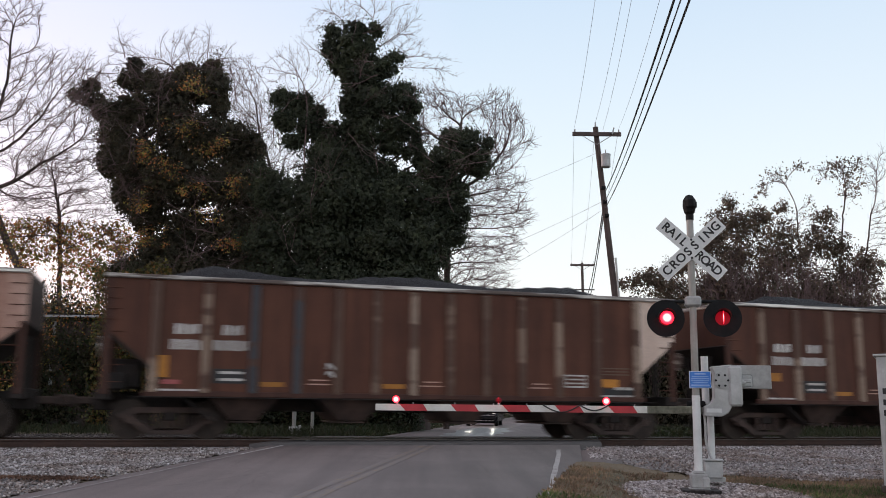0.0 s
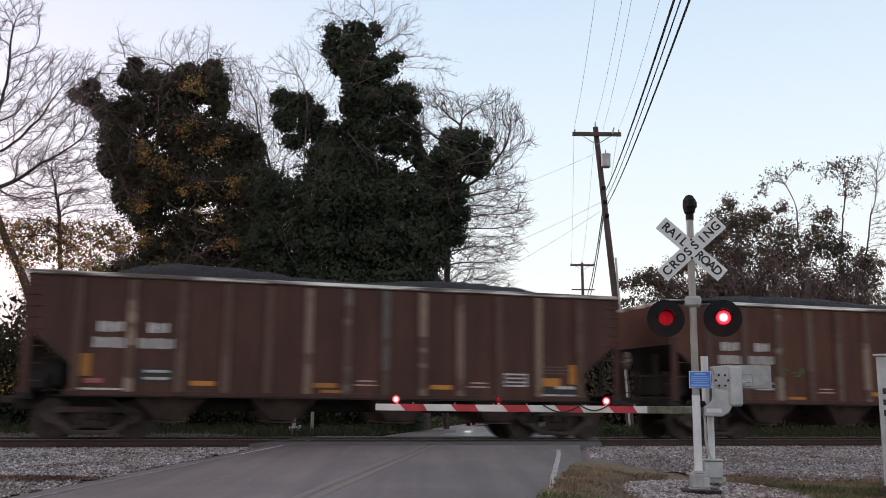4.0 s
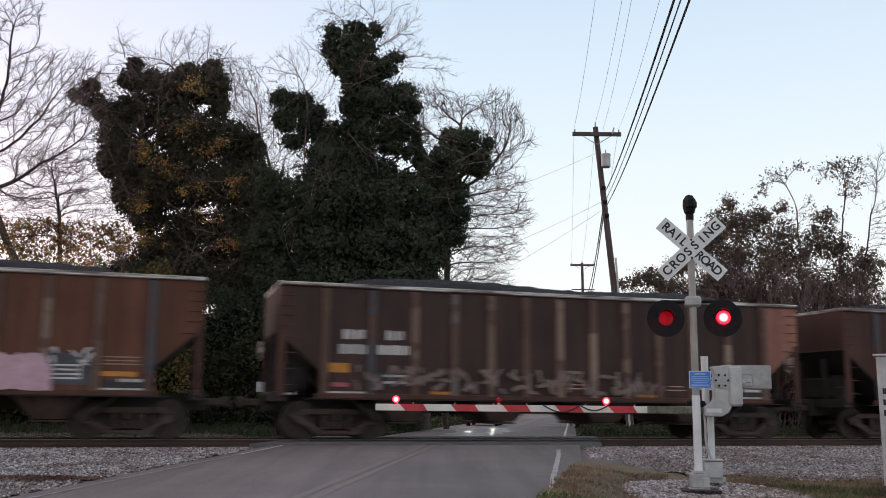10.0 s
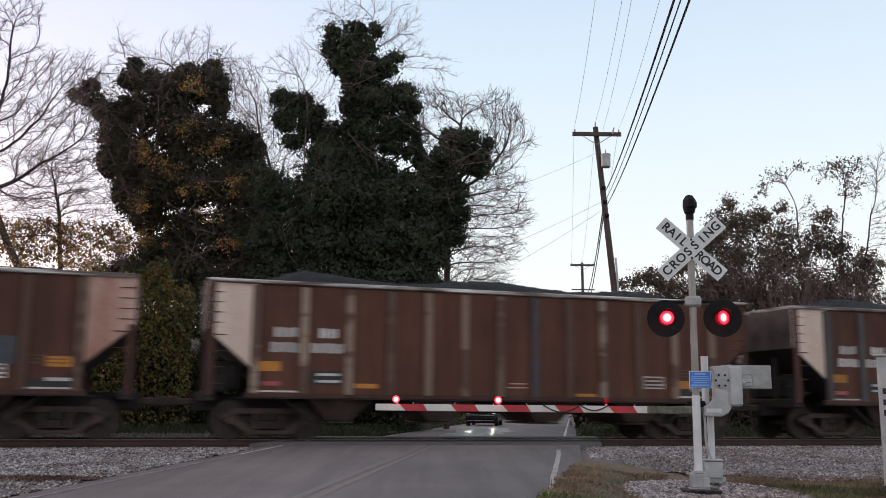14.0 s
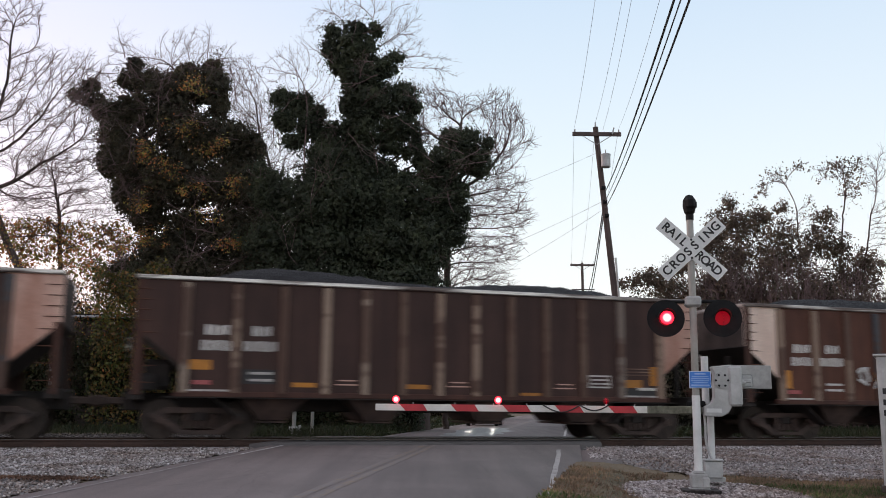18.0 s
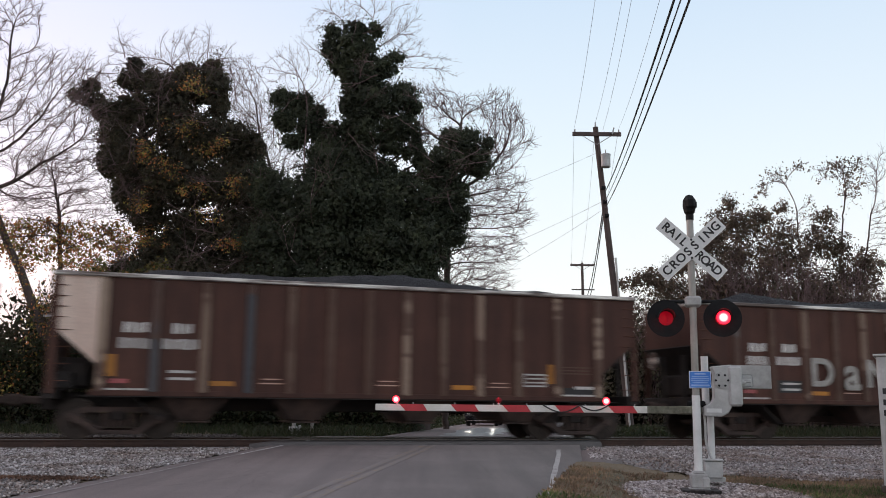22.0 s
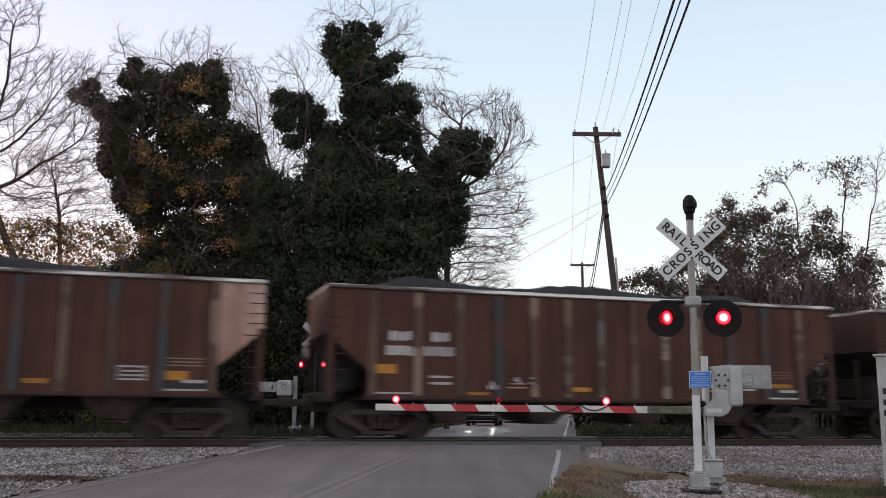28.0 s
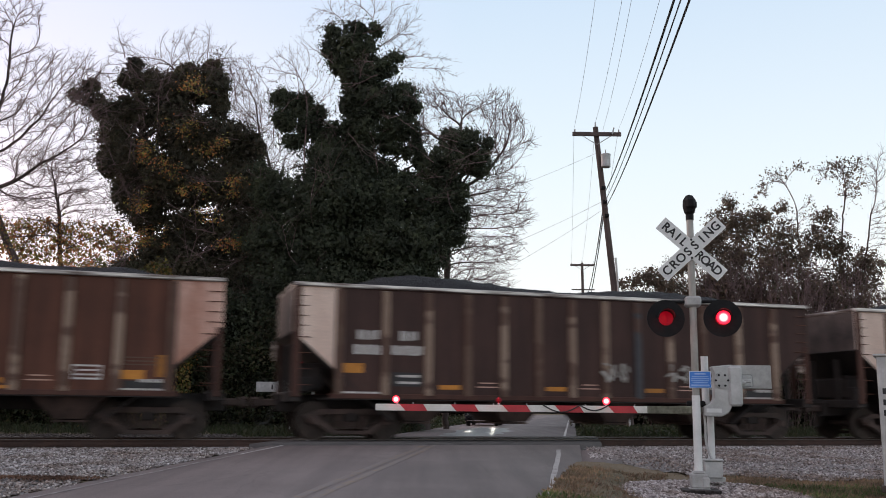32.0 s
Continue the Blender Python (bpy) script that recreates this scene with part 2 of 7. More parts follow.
M_CREAMSPRAY = worn("cream_spray_paint", (0.28, 0.26, 0.235), (0.44, 0.415, 0.38), 3, 20, 0.6)
M_PALESPRAY = worn("pale_faded_spray_paint", (0.22, 0.195, 0.175), (0.36, 0.335, 0.310), 2.5, 14, 0.7)
M_DARKSPRAY = worn("dark_outline_spray_paint", (0.045, 0.036, 0.036), (0.085, 0.070, 0.070), 2.5, 14, 0.7)
M_GREENSPRAY = worn("green_spray_paint", (0.030, 0.125, 0.040), (0.045, 0.180, 0.060), 3, 20, 0.6)
M_DUSTSPRAY = worn("sooty_faded_spray_paint", (0.13, 0.085, 0.075), (0.22, 0.155, 0.140), 2, 14, 0.7)
M_GREYSPRAY = worn("grey_spray_paint", (0.20, 0.21, 0.20), (0.32, 0.33, 0.31), 3, 20, 0.6)
M_ALU = worn("weathered_aluminium", (0.36, 0.365, 0.36), (0.52, 0.525, 0.52), 3, 40, 0.5, 0.3, bumps=0.1, grain=0.12)
M_PALE_BLUE = worn("pale_blue_print", (0.22, 0.38, 0.68), (0.28, 0.44, 0.74), 4, 30, 0.5)
M_ALU_DIRTY = worn("dirty_aluminium", (0.30, 0.30, 0.29), (0.48, 0.48, 0.47), 4, 40, 0.55, 0.25, bumps=0.15, grain=0.10)
M_MAST = worn("mast_aluminium", (0.24, 0.23, 0.205), (0.42, 0.41, 0.385), 2, 30, 0.5, 0.25, stretch=(1, 1, 0.5), bumps=0.1, grain=0.10)
M_SIGN_WHITE = worn("sign_white", (0.60, 0.61, 0.60), (0.74, 0.75, 0.74), 3, 40, 0.5, bumps=0.05, grain=0.10)
M_SIGN_BACK = worn("sign_back_metal", (0.36, 0.37, 0.38), (0.48, 0.49, 0.50), 3, 40, 0.5, 0.3, grain=0.10)
M_BLACK = worn("black_signal_paint", (0.007, 0.007, 0.008), (0.014, 0.014, 0.015), 3, 30, 0.7, spec=0.2)
M_LETTER = worn("black_lettering", (0.012, 0.012, 0.013), (0.02, 0.02, 0.02), 3, 30, 0.6)
M_BLUE = worn("blue_sign", (0.03, 0.16, 0.55), (0.05, 0.22, 0.65), 3, 40, 0.4, grain=0.10)
M_RED_STRIPE = worn("red_reflective_stripe", (0.36, 0.02, 0.03), (0.48, 0.035, 0.045), 3, 40, 0.45, grain=0.10)
M_ARM_WHITE = worn("arm_white", (0.58, 0.57, 0.52), (0.72, 0.71, 0.67), 3, 40, 0.45, grain=0.10)
M_CABLE = worn("black_cable", (0.015, 0.015, 0.015), (0.03, 0.03, 0.03), 3, 30, 0.6)
M_WIRE = worn("weathered_wire", (0.40, 0.40, 0.41), (0.52, 0.52, 0.53), 3, 30, 0.6)
M_POLE = worn("weathered_pole_timber", (0.062, 0.046, 0.042), (0.135, 0.100, 0.090), 2, 20, 0.9, stretch=(3, 3, 0.3))
M_BARK = worn("grey_bark", (0.050, 0.036, 0.032), (0.105, 0.076, 0.067), 2, 20, 0.95, stretch=(2, 2, 0.5))
M_TWIG = worn("twig_bark", (0.150, 0.098, 0.098), (0.225, 0.155, 0.150), 2, 20, 0.95)
M_IVY = leaf_mat("ivy_leaf", (0.044, 0.054, 0.036), (0.056, 0.068, 0.043), (0.076, 0.090, 0.056), (0.052, 0.057, 0.040), through_light=0.45)
M_IVY_BROWN = leaf_mat("autumn_ivy_leaf", (0.056, 0.056, 0.037), (0.078, 0.072, 0.048), (0.108, 0.088, 0.064), (0.064, 0.068, 0.044), through_light=0.45)
M_ORANGE = leaf_mat("orange_leaf", (0.38, 0.165, 0.06), (0.48, 0.175, 0.07), (0.35, 0.29, 0.07), (0.18, 0.19, 0.06), (0.26, 0.11, 0.07))
M_BRUSH = leaf_mat("dry_brush_leaf", (0.115, 0.082, 0.063), (0.165, 0.118, 0.092), (0.095, 0.086, 0.055), (0.19, 0.128, 0.10))
M_WEED = leaf_mat("weed_leaf", (0.018, 0.030, 0.011), (0.028, 0.044, 0.016), (0.050, 0.050, 0.024), (0.026, 0.030, 0.016))
M_VINE = leaf_mat("vine_leaf", (0.024, 0.030, 0.015), (0.032, 0.044, 0.018), (0.058, 0.050, 0.027), (0.040, 0.034, 0.021))
M_GOLD = leaf_mat("yellowing_vine_leaf", (0.075, 0.090, 0.030), (0.15, 0.125, 0.035), (0.055, 0.080, 0.028), (0.24, 0.125, 0.045), (0.09, 0.10, 0.035))
M_SHADE_SHEET = worn("shaded_tangle", (0.010, 0.010, 0.006), (0.028, 0.026, 0.016), 1.5, 9, 0.95, bumps=1.0, dist=0.2, spec=0.1)
M_STRAW = leaf_mat("dry_grass", (0.24, 0.150, 0.100), (0.32, 0.215, 0.150), (0.155, 0.130, 0.075), (0.25, 0.165, 0.115))
M_GRASS = leaf_mat("green_grass", (0.06, 0.10, 0.03), (0.10, 0.15, 0.05), (0.16, 0.16, 0.075), (0.07, 0.09, 0.035))
M_LITTER = leaf_mat("fallen_leaf", (0.11, 0.062, 0.044), (0.16, 0.095, 0.070), (0.08, 0.048, 0.036))


def lamp_build(t, b, size=1.0):
    """A lit red lens: white-hot in the middle, red towards its edge."""
    c = t.nodes.new("ShaderNodeTexCoord")
    ln = t.nodes.new("ShaderNodeVectorMath")
    ln.operation = "LENGTH"
    t.links.new(c.outputs["Object"], ln.inputs[0])
    col = ramp(t, ln.outputs["Value"], (0.0, (1.0, 0.55, 0.50)), (0.046 * size, (1.0, 0.30, 0.28)), (0.070 * size, (1.0, 0.018, 0.045)), (0.1 * size, (0.5, 0.002, 0.016)))
    t.links.new(col, b.inputs["Emission Color"])
    b.inputs["Emission Strength"].default_value = 3.6
    b.inputs["Base Color"].default_value = (0.3, 0.02, 0.02, 1)


M_BODY = worn("dark_car_paint", (0.012, 0.012, 0.015), (0.018, 0.018, 0.022), 2, 30, 0.25, bumps=0.0, grain=0.1)
M_DARKGLASS = worn("tinted_glass", (0.010, 0.011, 0.012), (0.014, 0.015, 0.016), 2, 30, 0.08, bumps=0.0, grain=0.05)
M_CHROME = worn("chrome", (0.60, 0.60, 0.61), (0.72, 0.72, 0.73), 3, 30, 0.14, 0.95, bumps=0.02, grain=0.05)


def headlight_build(t, b):
    b.inputs["Emission Color"].default_value = (1.0, 0.93, 0.82, 1)
    b.inputs["Emission Strength"].default_value = 75.0


M_HEADLIGHT = mat("lit_headlight_glass", headlight_build)
M_LIT = mat("lit_red_lens", lamp_build)
M_DIM = glow("dim_red_lens", (0.9, 0.004, 0.035), 0.15)
M_ARMLIT = mat("lit_arm_lamp", lambda t, b: lamp_build(t, b, 0.64))
M_ARMDIM = glow("dark_arm_lamp", (0.5, 0.01, 0.02), 0.04)


# ---- building helpers ----
def box(bm, c, s, bev=0.0, rot=None):
    r = bmesh.ops.create_cube(bm, size=1.0)
    vs = r["verts"]
    bmesh.ops.scale(bm, vec=s, verts=vs)
    if bev:
        es = list({e for v in vs for e in v.link_edges})
        vs = list({v for f in bmesh.ops.bevel(bm, geom=es, offset=bev, segments=1, affect="EDGES")["faces"] for v in f.verts} | {v for v in vs if v.is_valid})
    if rot:
        bmesh.ops.rotate(bm, cent=(0, 0, 0), matrix=Euler([radians(a) for a in rot]).to_matrix(), verts=vs)
    bmesh.ops.translate(bm, vec=c, verts=vs)
    return bm


def cyl(bm, a, b, r0, r1=None, seg=12, cap=True):
    a, b = Vector(a), Vector(b)
    d = b - a
    m = Matrix.Translation((a + b) / 2) @ d.to_track_quat("Z", "Y").to_matrix().to_4x4()
    bmesh.ops.create_cone(bm, cap_ends=cap, segments=seg, radius1=r0, radius2=r0 if r1 is None else r1, depth=d.length, matrix=m)
    return bm


def plate(bm, pts, y0, y1):
    """A flat plate: its outline in x and z, from y0 to y1."""
    a = [bm.verts.new((x, y0, z)) for x, z in pts]
    b = [bm.verts.new((x, y1, z)) for x, z in pts]
    bm.faces.new(a)
    bm.faces.new(b[::-1])
    for i in range(len(pts)):
        j = (i + 1) % len(pts)
        bm.faces.new((a[j], a[i], b[i], b[j]))
    bmesh.ops.recalc_face_normals(bm, faces=bm.faces)
    return bm


def sag(a, b, drop, r, seg=18):
    """One sagging wire, a single five-sided tube."""
    a, b = Vector(a), Vector(b)
    bm = B()
    d = (b - a).normalized()
    x = d.cross(Vector((0, 0, 1))).normalized()
    y = d.cross(x)
    prev = None
    for i in range(seg + 1):
        f = i / seg
        p = a.lerp(b, f) - Vector((0, 0, drop * 4 * f * (1 - f)))
        ringv = [bm.verts.new(p + x * (r * math.cos(q * 1.2566)) + y * (r * math.sin(q * 1.2566))) for q in range(5)]
        if prev:
            for q in range(5):
                bm.faces.new((prev[q], prev[(q + 1) % 5], ringv[(q + 1) % 5], ringv[q]))
        prev = ringv
    return bm


def done(name, bm, material, smooth=False):
    me = bpy.data.meshes.new(name)
    bm.to_mesh(me)
    bm.free()
    me.materials.append(material)
    if smooth:
        me.shade_smooth()
    return me


def part(name, bm, material, parent, label="", m=None):
    """Links a bmesh, or a mesh that is shared, as one mesh object under a thing or part."""
    me = bm if isinstance(bm, bpy.types.Mesh) else done(name, bm, material)
    ob = new(name, me)
    ob.parent = parent
    if m is not None:
        ob.matrix_basis = m
    return tagged(ob, label)


def arrays(name, verts, faces, material):
    """A mesh from numpy arrays of corners and of faces with equally many corners."""
    me = bpy.data.meshes.new(name)
    verts, faces = np.asarray(verts, np.float32), np.asarray(faces, np.int32)
    k = faces.shape[1]
    me.vertices.add(len(verts))
    me.vertices.foreach_set("co", verts.ravel())
    me.loops.add(faces.size)
    me.loops.foreach_set("vertex_index", faces.ravel())
    me.polygons.add(len(faces))
    me.polygons.foreach_set("loop_start", np.arange(len(faces), dtype=np.int32) * k)
    me.update(calc_edges=True)
    me.materials.append(material)
    return me


def B():
    return bmesh.new()


# ---- the plan: u runs along the track, v away from it; the road crosses it askew ----
TURN = 16.66
FOOT = 23.88
DR = Vector((math.cos(radians(TURN)), math.sin(radians(TURN)), 0))
DN = Vector((-DR.y, DR.x, 0))


def tk(u, v, z=0.0):
    p = DR * u + DN * (v + FOOT)
    return Vector((p.x, p.y, z))


def uv_of(x, y):
    return x * DR.x + y * DR.y, x * DN.x + y * DN.y - FOOT


ROAD_A = radians(7.9)
ROAD_DIR = Vector((math.sin(ROAD_A), math.cos(ROAD_A), 0))
ROAD_SIDE = Vector((ROAD_DIR.y, -ROAD_DIR.x, 0))
ROAD_C = Vector((-1.43, 13.5, 0))


def road_z(v):
    if v < -2.0:
        return -0.045 + 0.0262 * (v + 2.0)
    if v > 2.0:
        return max(-0.045 - 0.03 * (v - 2.0), -0.22)
    return -0.045 + 0.03 * (1 - (abs(v) / 2.0) ** 2)


def road_at(s, w):
    """A point of the road: s metres along it from the signal, w metres to the right of its centre line."""
    p = ROAD_C + ROAD_DIR * s + ROAD_SIDE * w
    return p.x, p.y


def ground_z(x, y):
    u, v = uv_of(x, y)
    z = road_z(v) - 0.05
    aside = (Vector((x, y, 0)) - ROAD_C).dot(ROAD_SIDE)
    if v < -8.0 and aside > 3.6:
        z -= 0.07 * min(1.0, (aside - 3.6) / 0.8) * min(1.0, (-8.0 - v) / 1.2)
    if abs(v) < 3.5:
        z = -0.30 if abs(v) < 2.6 else z
        z = min(z, -0.26)
    return z


# ---- ground ----
def make_ground():
    us = [-1500, -700, -400, -200, -120, -80] + list(np.arange(-60, 61, 1.5)) + [80, 120, 200, 400, 700, 1500]
    vs = [-1500, -600, -300, -150, -80, -50] + list(np.arange(-34, 46, 1.0)) + [60, 90, 150, 300, 700, 1500]
    verts, faces = [], []
    for v in vs:
        for u in us:
            p = tk(u, v)
            z = ground_z(p.x, p.y) + (noise.noise(Vector((u * 0.3, v * 0.3, 0))) * 0.04 if abs(v) > 3 else 0)
            z = max(z, -1.6)
            verts.append((p.x, p.y, z))
    w = len(us)
    for j in range(len(vs) - 1):
        for i in range(w - 1):
            a = j * w + i
            faces.append((a, a + 1, a + w + 1, a + w))
    ob = new("ground", arrays("ground", verts, faces, M_GROUND))
    tagged(ob, "brown and green grassy earth on both sides of the track", "ground", kind="structure")


def strip(name, s0, s1, w0, w1, lift, material, step=0.5, thick=0.0, wob=0.0, taper=0.0):
    """A strip of the road's surface, following its rise to the rails."""
    verts, faces = [], []
    n = max(2, int((s1 - s0) / step))
    for i in range(n + 1):
        s = s0 + (s1 - s0) * i / n
        a = noise.noise(Vector((s * 0.7, 3, 0))) * wob
        for w in (w0 + a, w0 + (w1 - w0) * (min(1.0, (s - s0) / taper) if taper else 1.0) + a):
            x, y = road_at(s, w)
            verts.append((x, y, road_z(uv_of(x, y)[1]) + lift))
    for i in range(n):
        faces.append((2 * i, 2 * i + 1, 2 * i + 3, 2 * i + 2))
    if thick:
        k = len(verts)
        verts += [(x, y, z - thick) for x, y, z in verts]
        for i in range(n):
            faces.append((2 * i, 2 * i + 2, k + 2 * i + 2, k + 2 * i))
            faces.append((2 * i + 3, 2 * i + 1, k + 2 * i + 1, k + 2 * i + 3))
    return arrays(name, verts, faces, material)


def make_road():
    road = new("road", strip("road", -60, 130, -3.35, 3.45, 0.0, M_ASPHALT, thick=0.12))
    tagged(road, "worn grey two-lane asphalt road rising to the crossing", "road", kind="structure")
    part("apron", strip("apron", 2.9, 8.4, 3.43, 4.75, -0.004, M_ASPHALT, thick=0.10, taper=4.6), M_ASPHALT, road, "widened asphalt edge at the crossing")
    for nm, w0, w1, m, lab, s1 in (("edge_line", -3.12, -3.055, M_FAINT_LINE, "worn white edge line", 4.4), ("centre_line", -0.17, -0.04, M_YELLOW_LINE, "faded yellow centre line", 8.6),
                               ("centre_line", 0.05, 0.17, M_YELLOW_LINE, "faded yellow centre line", 8.6), ("edge_line", 2.93, 3.02, M_WHITE_LINE, "worn white edge line", 8.2)):
        part(nm, strip(nm, -50, s1, w0, w1, 0.005, m, wob=0.03), m, road, lab)
        if m is M_FAINT_LINE:
            part(nm, strip(nm, 4.4, 9.4, w0, w1, 0.005, M_WORN_LINE, wob=0.03), M_WORN_LINE, road, lab)
        part(nm, strip(nm, 16, 120, w0, w1, 0.005, m, wob=0.03), m, road, lab)


def make_crossing():
    """Asphalt panels before, between and behind the rails."""
    for nm, v0, v1, z in (("crossing_panel", -2.75, -0.84, -0.018), ("crossing_panel", -0.62, 0.62, -0.012), ("crossing_panel", 0.84, 2.6, -0.018)):
        verts, faces = [], []
        for v in (v0, v1):
            for w in np.linspace(-3.75, 3.98, 12):
                s = 8.0
                for _ in range(6):
                    x, y = road_at(s, w)
                    s += (v - uv_of(x, y)[1]) / ROAD_DIR.dot(DN)
                x, y = road_at(s, w)
                verts.append((x, y, z + (0.0 if abs(v) < 1 else -0.008)))
        k = len(verts)
        verts += [(x, y, q - 0.2) for x, y, q in verts]
        for i in range(11):
            faces.append((i, i + 1, i + 13, i + 12))
            faces.append((i + 1, i, k + i, k + i + 1))
            faces.append((i + 12, i + 13, k + i + 13, k + i + 12))
        faces.append((0, 12, k + 12, k))
        faces.append((23, 11, k + 11, k + 23))
        ob = new(nm, arrays(nm, verts, faces, M_PANEL))
        tagged(ob, "dark asphalt crossing panel beside the rail", "crossing", kind="structure")


def make_track():
    track = new("railway_track")
    track.matrix_basis = pose(*tk(0, 0), rz=TURN)
    tagged(track, "single railway track of rusty rails on creosoted ties", "track", kind="structure")
    prof = [(-0.068, -0.172), (0.068, -0.172), (0.068, -0.160), (0.012, -0.140), (0.010, -0.045), (0.035, -0.034), (0.035, -0.006), (-0.035, -0.006), (-0.035, -0.034), (-0.010, -0.045), (-0.012, -0.140), (-0.068, -0.160)]
    for y in (-0.7525, 0.7525):
        bm = B()
        a = [bm.verts.new((-480, y + q, z)) for q, z in prof]
        b = [bm.verts.new((480, y + q, z)) for q, z in prof]
        for i in range(len(prof)):
            j = (i + 1) % len(prof)
            bm.faces.new((a[i], a[j], b[j], b[i]))
        bmesh.ops.recalc_face_normals(bm, faces=bm.faces)
        rail = part("rail", bm, M_RAIL, track, "rust-brown steel rail")
        part("rail_head", box(B(), (0, y, -0.003), (960, 0.066, 0.006)), M_RAILHEAD, rail, "polished running surface")
    tie = done("tie", box(B(), (0, 0, -0.26), (0.23, 2.6, 0.17), 0.012), M_TIE)
    for i in range(-60, 61):
        part("tie", tie, M_TIE, track, m=pose(i * 0.53 + random.uniform(-0.03, 0.03), random.uniform(-0.03, 0.03), random.uniform(-0.01, 0.01), rz=random.uniform(-1, 1)))
    verts, faces = [], []
    rows = [(-3.4, -0.42), (-2.6, -0.25), (-1.6, -0.20), (1.6, -0.20), (2.6, -0.26), (6.6, -0.36)]
    us = [-480, -100] + list(np.arange(-60, 61, 0.6)) + [100, 480]
    for u in us:
        for v, z in rows:
            verts.append((u, v + noise.noise(Vector((u, v, 1))) * 0.12, z + noise.noise(Vector((u * 1.5, v * 2, 5))) * 0.02))
    for i in range(len(us) - 1):
        for j in range(5):
            a = i * 6 + j
            faces.append((a, a + 6, a + 7, a + 1))
    part("ballast_bed", arrays("ballast_bed", verts, faces, M_BED), M_BED, track, "grey crushed stone bed")


def make_wet_patches():
    for x, y, rx, ry in ((1.7, 40.5, 1.2, 8.0),):
        bm = B()
        c = []
        for i in range(120):
            a = i / 120 * 2 * math.pi
            q = 1 + 0.25 * noise.noise(Vector((math.cos(a) * 2, math.sin(a) * 2, x))) + 0.3 * noise.noise(Vector((math.cos(a) * 7, math.sin(a) * 7, x)))
            px, py = x + rx * q * math.cos(a) + 0.5 * ry * q * math.sin(a) * 2 * ROAD_DIR.x, y + ry * q * math.sin(a)
            c.append(bm.verts.new((px, py, road_z(uv_of(px, py)[1]) + 0.006)))
        bm.faces.new(c)
        ob = new("wet_patch", done("wet_patch", bm, M_WET))
        tagged(ob, "shiny wet patch on the asphalt beyond the track", "puddle")


def verge_edge(y):
    """How far from the centre line the grass has crept over the asphalt's right edge."""
    return min(3.55, 2.84 + 0.088 * (y - 12.7) + 0.10 * noise.noise(Vector((y * 1.7, 0, 7))) + 0.05 * noise.noise(Vector((y * 6, 0, 2))))


def make_verge():
    verts, faces = [], []
    n = 60
    for i in range(n + 1):
        y = 4.0 + 14.4 * i / n
        s = (y - ROAD_C.y) / ROAD_DIR.y
        for j, f in enumerate((0.0, 0.12, 0.4, 0.7, 1.0)):
            w = verge_edge(y) + f * 1.3
            px, py = road_at(s, w)
            rz = road_z(uv_of(px, py)[1])
            verts.append((px, py, rz + (0.001, 0.016, 0.012, -0.03, -0.14)[j] + 0.006 * noise.noise(Vector((px * 4, py * 4, 1)))))
    for i in range(n):
        for j in range(4):
            a = i * 5 + j
            faces.append((a, a + 1, a + 6, a + 5))
    ob = new("verge", arrays("verge", verts, faces, M_GROUND))
    tagged(ob, "earth and dead grass creeping over the road's edge", "ground", kind="structure")


make_ground()
make_verge()
make_road()
make_wet_patches()
make_crossing()
make_track()


# ---- loose stones and gravel ----
def stones(name, places, size, label, material=M_STONE):
    """Many small crushed stones at the given places, each a rough lump with its own edges."""
    n = len(places)
    rng = np.random.default_rng(len(name) * 7 + n)
    base = np.array([(1, 0, 0), (-1, 0, 0), (0, 1, 0), (0, -1, 0), (0, 0, 1), (0, 0, -1)], float)
    tri = np.array([(0, 2, 4), (2, 1, 4), (1, 3, 4), (3, 0, 4), (2, 0, 5), (1, 2, 5), (3, 1, 5), (0, 3, 5)])
    pts = base[None] * rng.uniform(0.55, 1.25, (n, 6, 1)) + rng.normal(0, 0.16, (n, 6, 3))
    q = rng.normal(size=(n, 4))
    q /= np.linalg.norm(q, axis=1, keepdims=True)
    w, x, y, z = q.T
    R = np.stack([1 - 2 * (y * y + z * z), 2 * (x * y - z * w), 2 * (x * z + y * w), 2 * (x * y + z * w), 1 - 2 * (x * x + z * z), 2 * (y * z - x * w), 2 * (x * z - y * w), 2 * (y * z + x * w), 1 - 2 * (x * x + y * y)], -1).reshape(n, 3, 3)
    s = size * rng.uniform(0.5, 1.35, (n, 1, 1))
    pts = np.einsum("nij,nkj->nki", R, pts * s)
    pts[:, :, 2] *= 0.75
    pts += np.asarray(places)[:, None, :]
    faces = (tri[None] + (np.arange(n) * 6)[:, None, None]).reshape(-1, 3)
    ob = new(name, arrays(name, pts.reshape(-1, 3), faces, material))
    return tagged(ob, label, "gravel", kind="stuff")


def left_of_road(x, y, gap=0.0):
    d = (Vector((x, y, 0)) - ROAD_C).dot(ROAD_SIDE)
    return d < -3.35 - gap


def right_of_road(x, y, gap=0.0):
    d = (Vector((x, y, 0)) - ROAD_C).dot(ROAD_SIDE)
    return d > 3.45 + gap


def stone_edge(x, y):
    """How near the loose stone comes on the right: it bends away from the road's grassy edge."""
    return 16.45 + 1.3 * max(0.0, 4.45 - x) + 0.7 * noise.noise(Vector((x * 0.9, y * 0.9, 9)))


def scatter(n, u0, u1, v0, v1, keep, lift=0.0, seed=1):
    rng = random.Random(seed)
    out = []
    while len(out) < n:
        u, v = rng.uniform(u0, u1), rng.uniform(v0, v1)
        p = tk(u, v)
        if keep(p.x, p.y, u, v):
            out.append((p.x, p.y, bed_z(u, v) + lift + rng.uniform(-0.01, 0.012)))
    return out


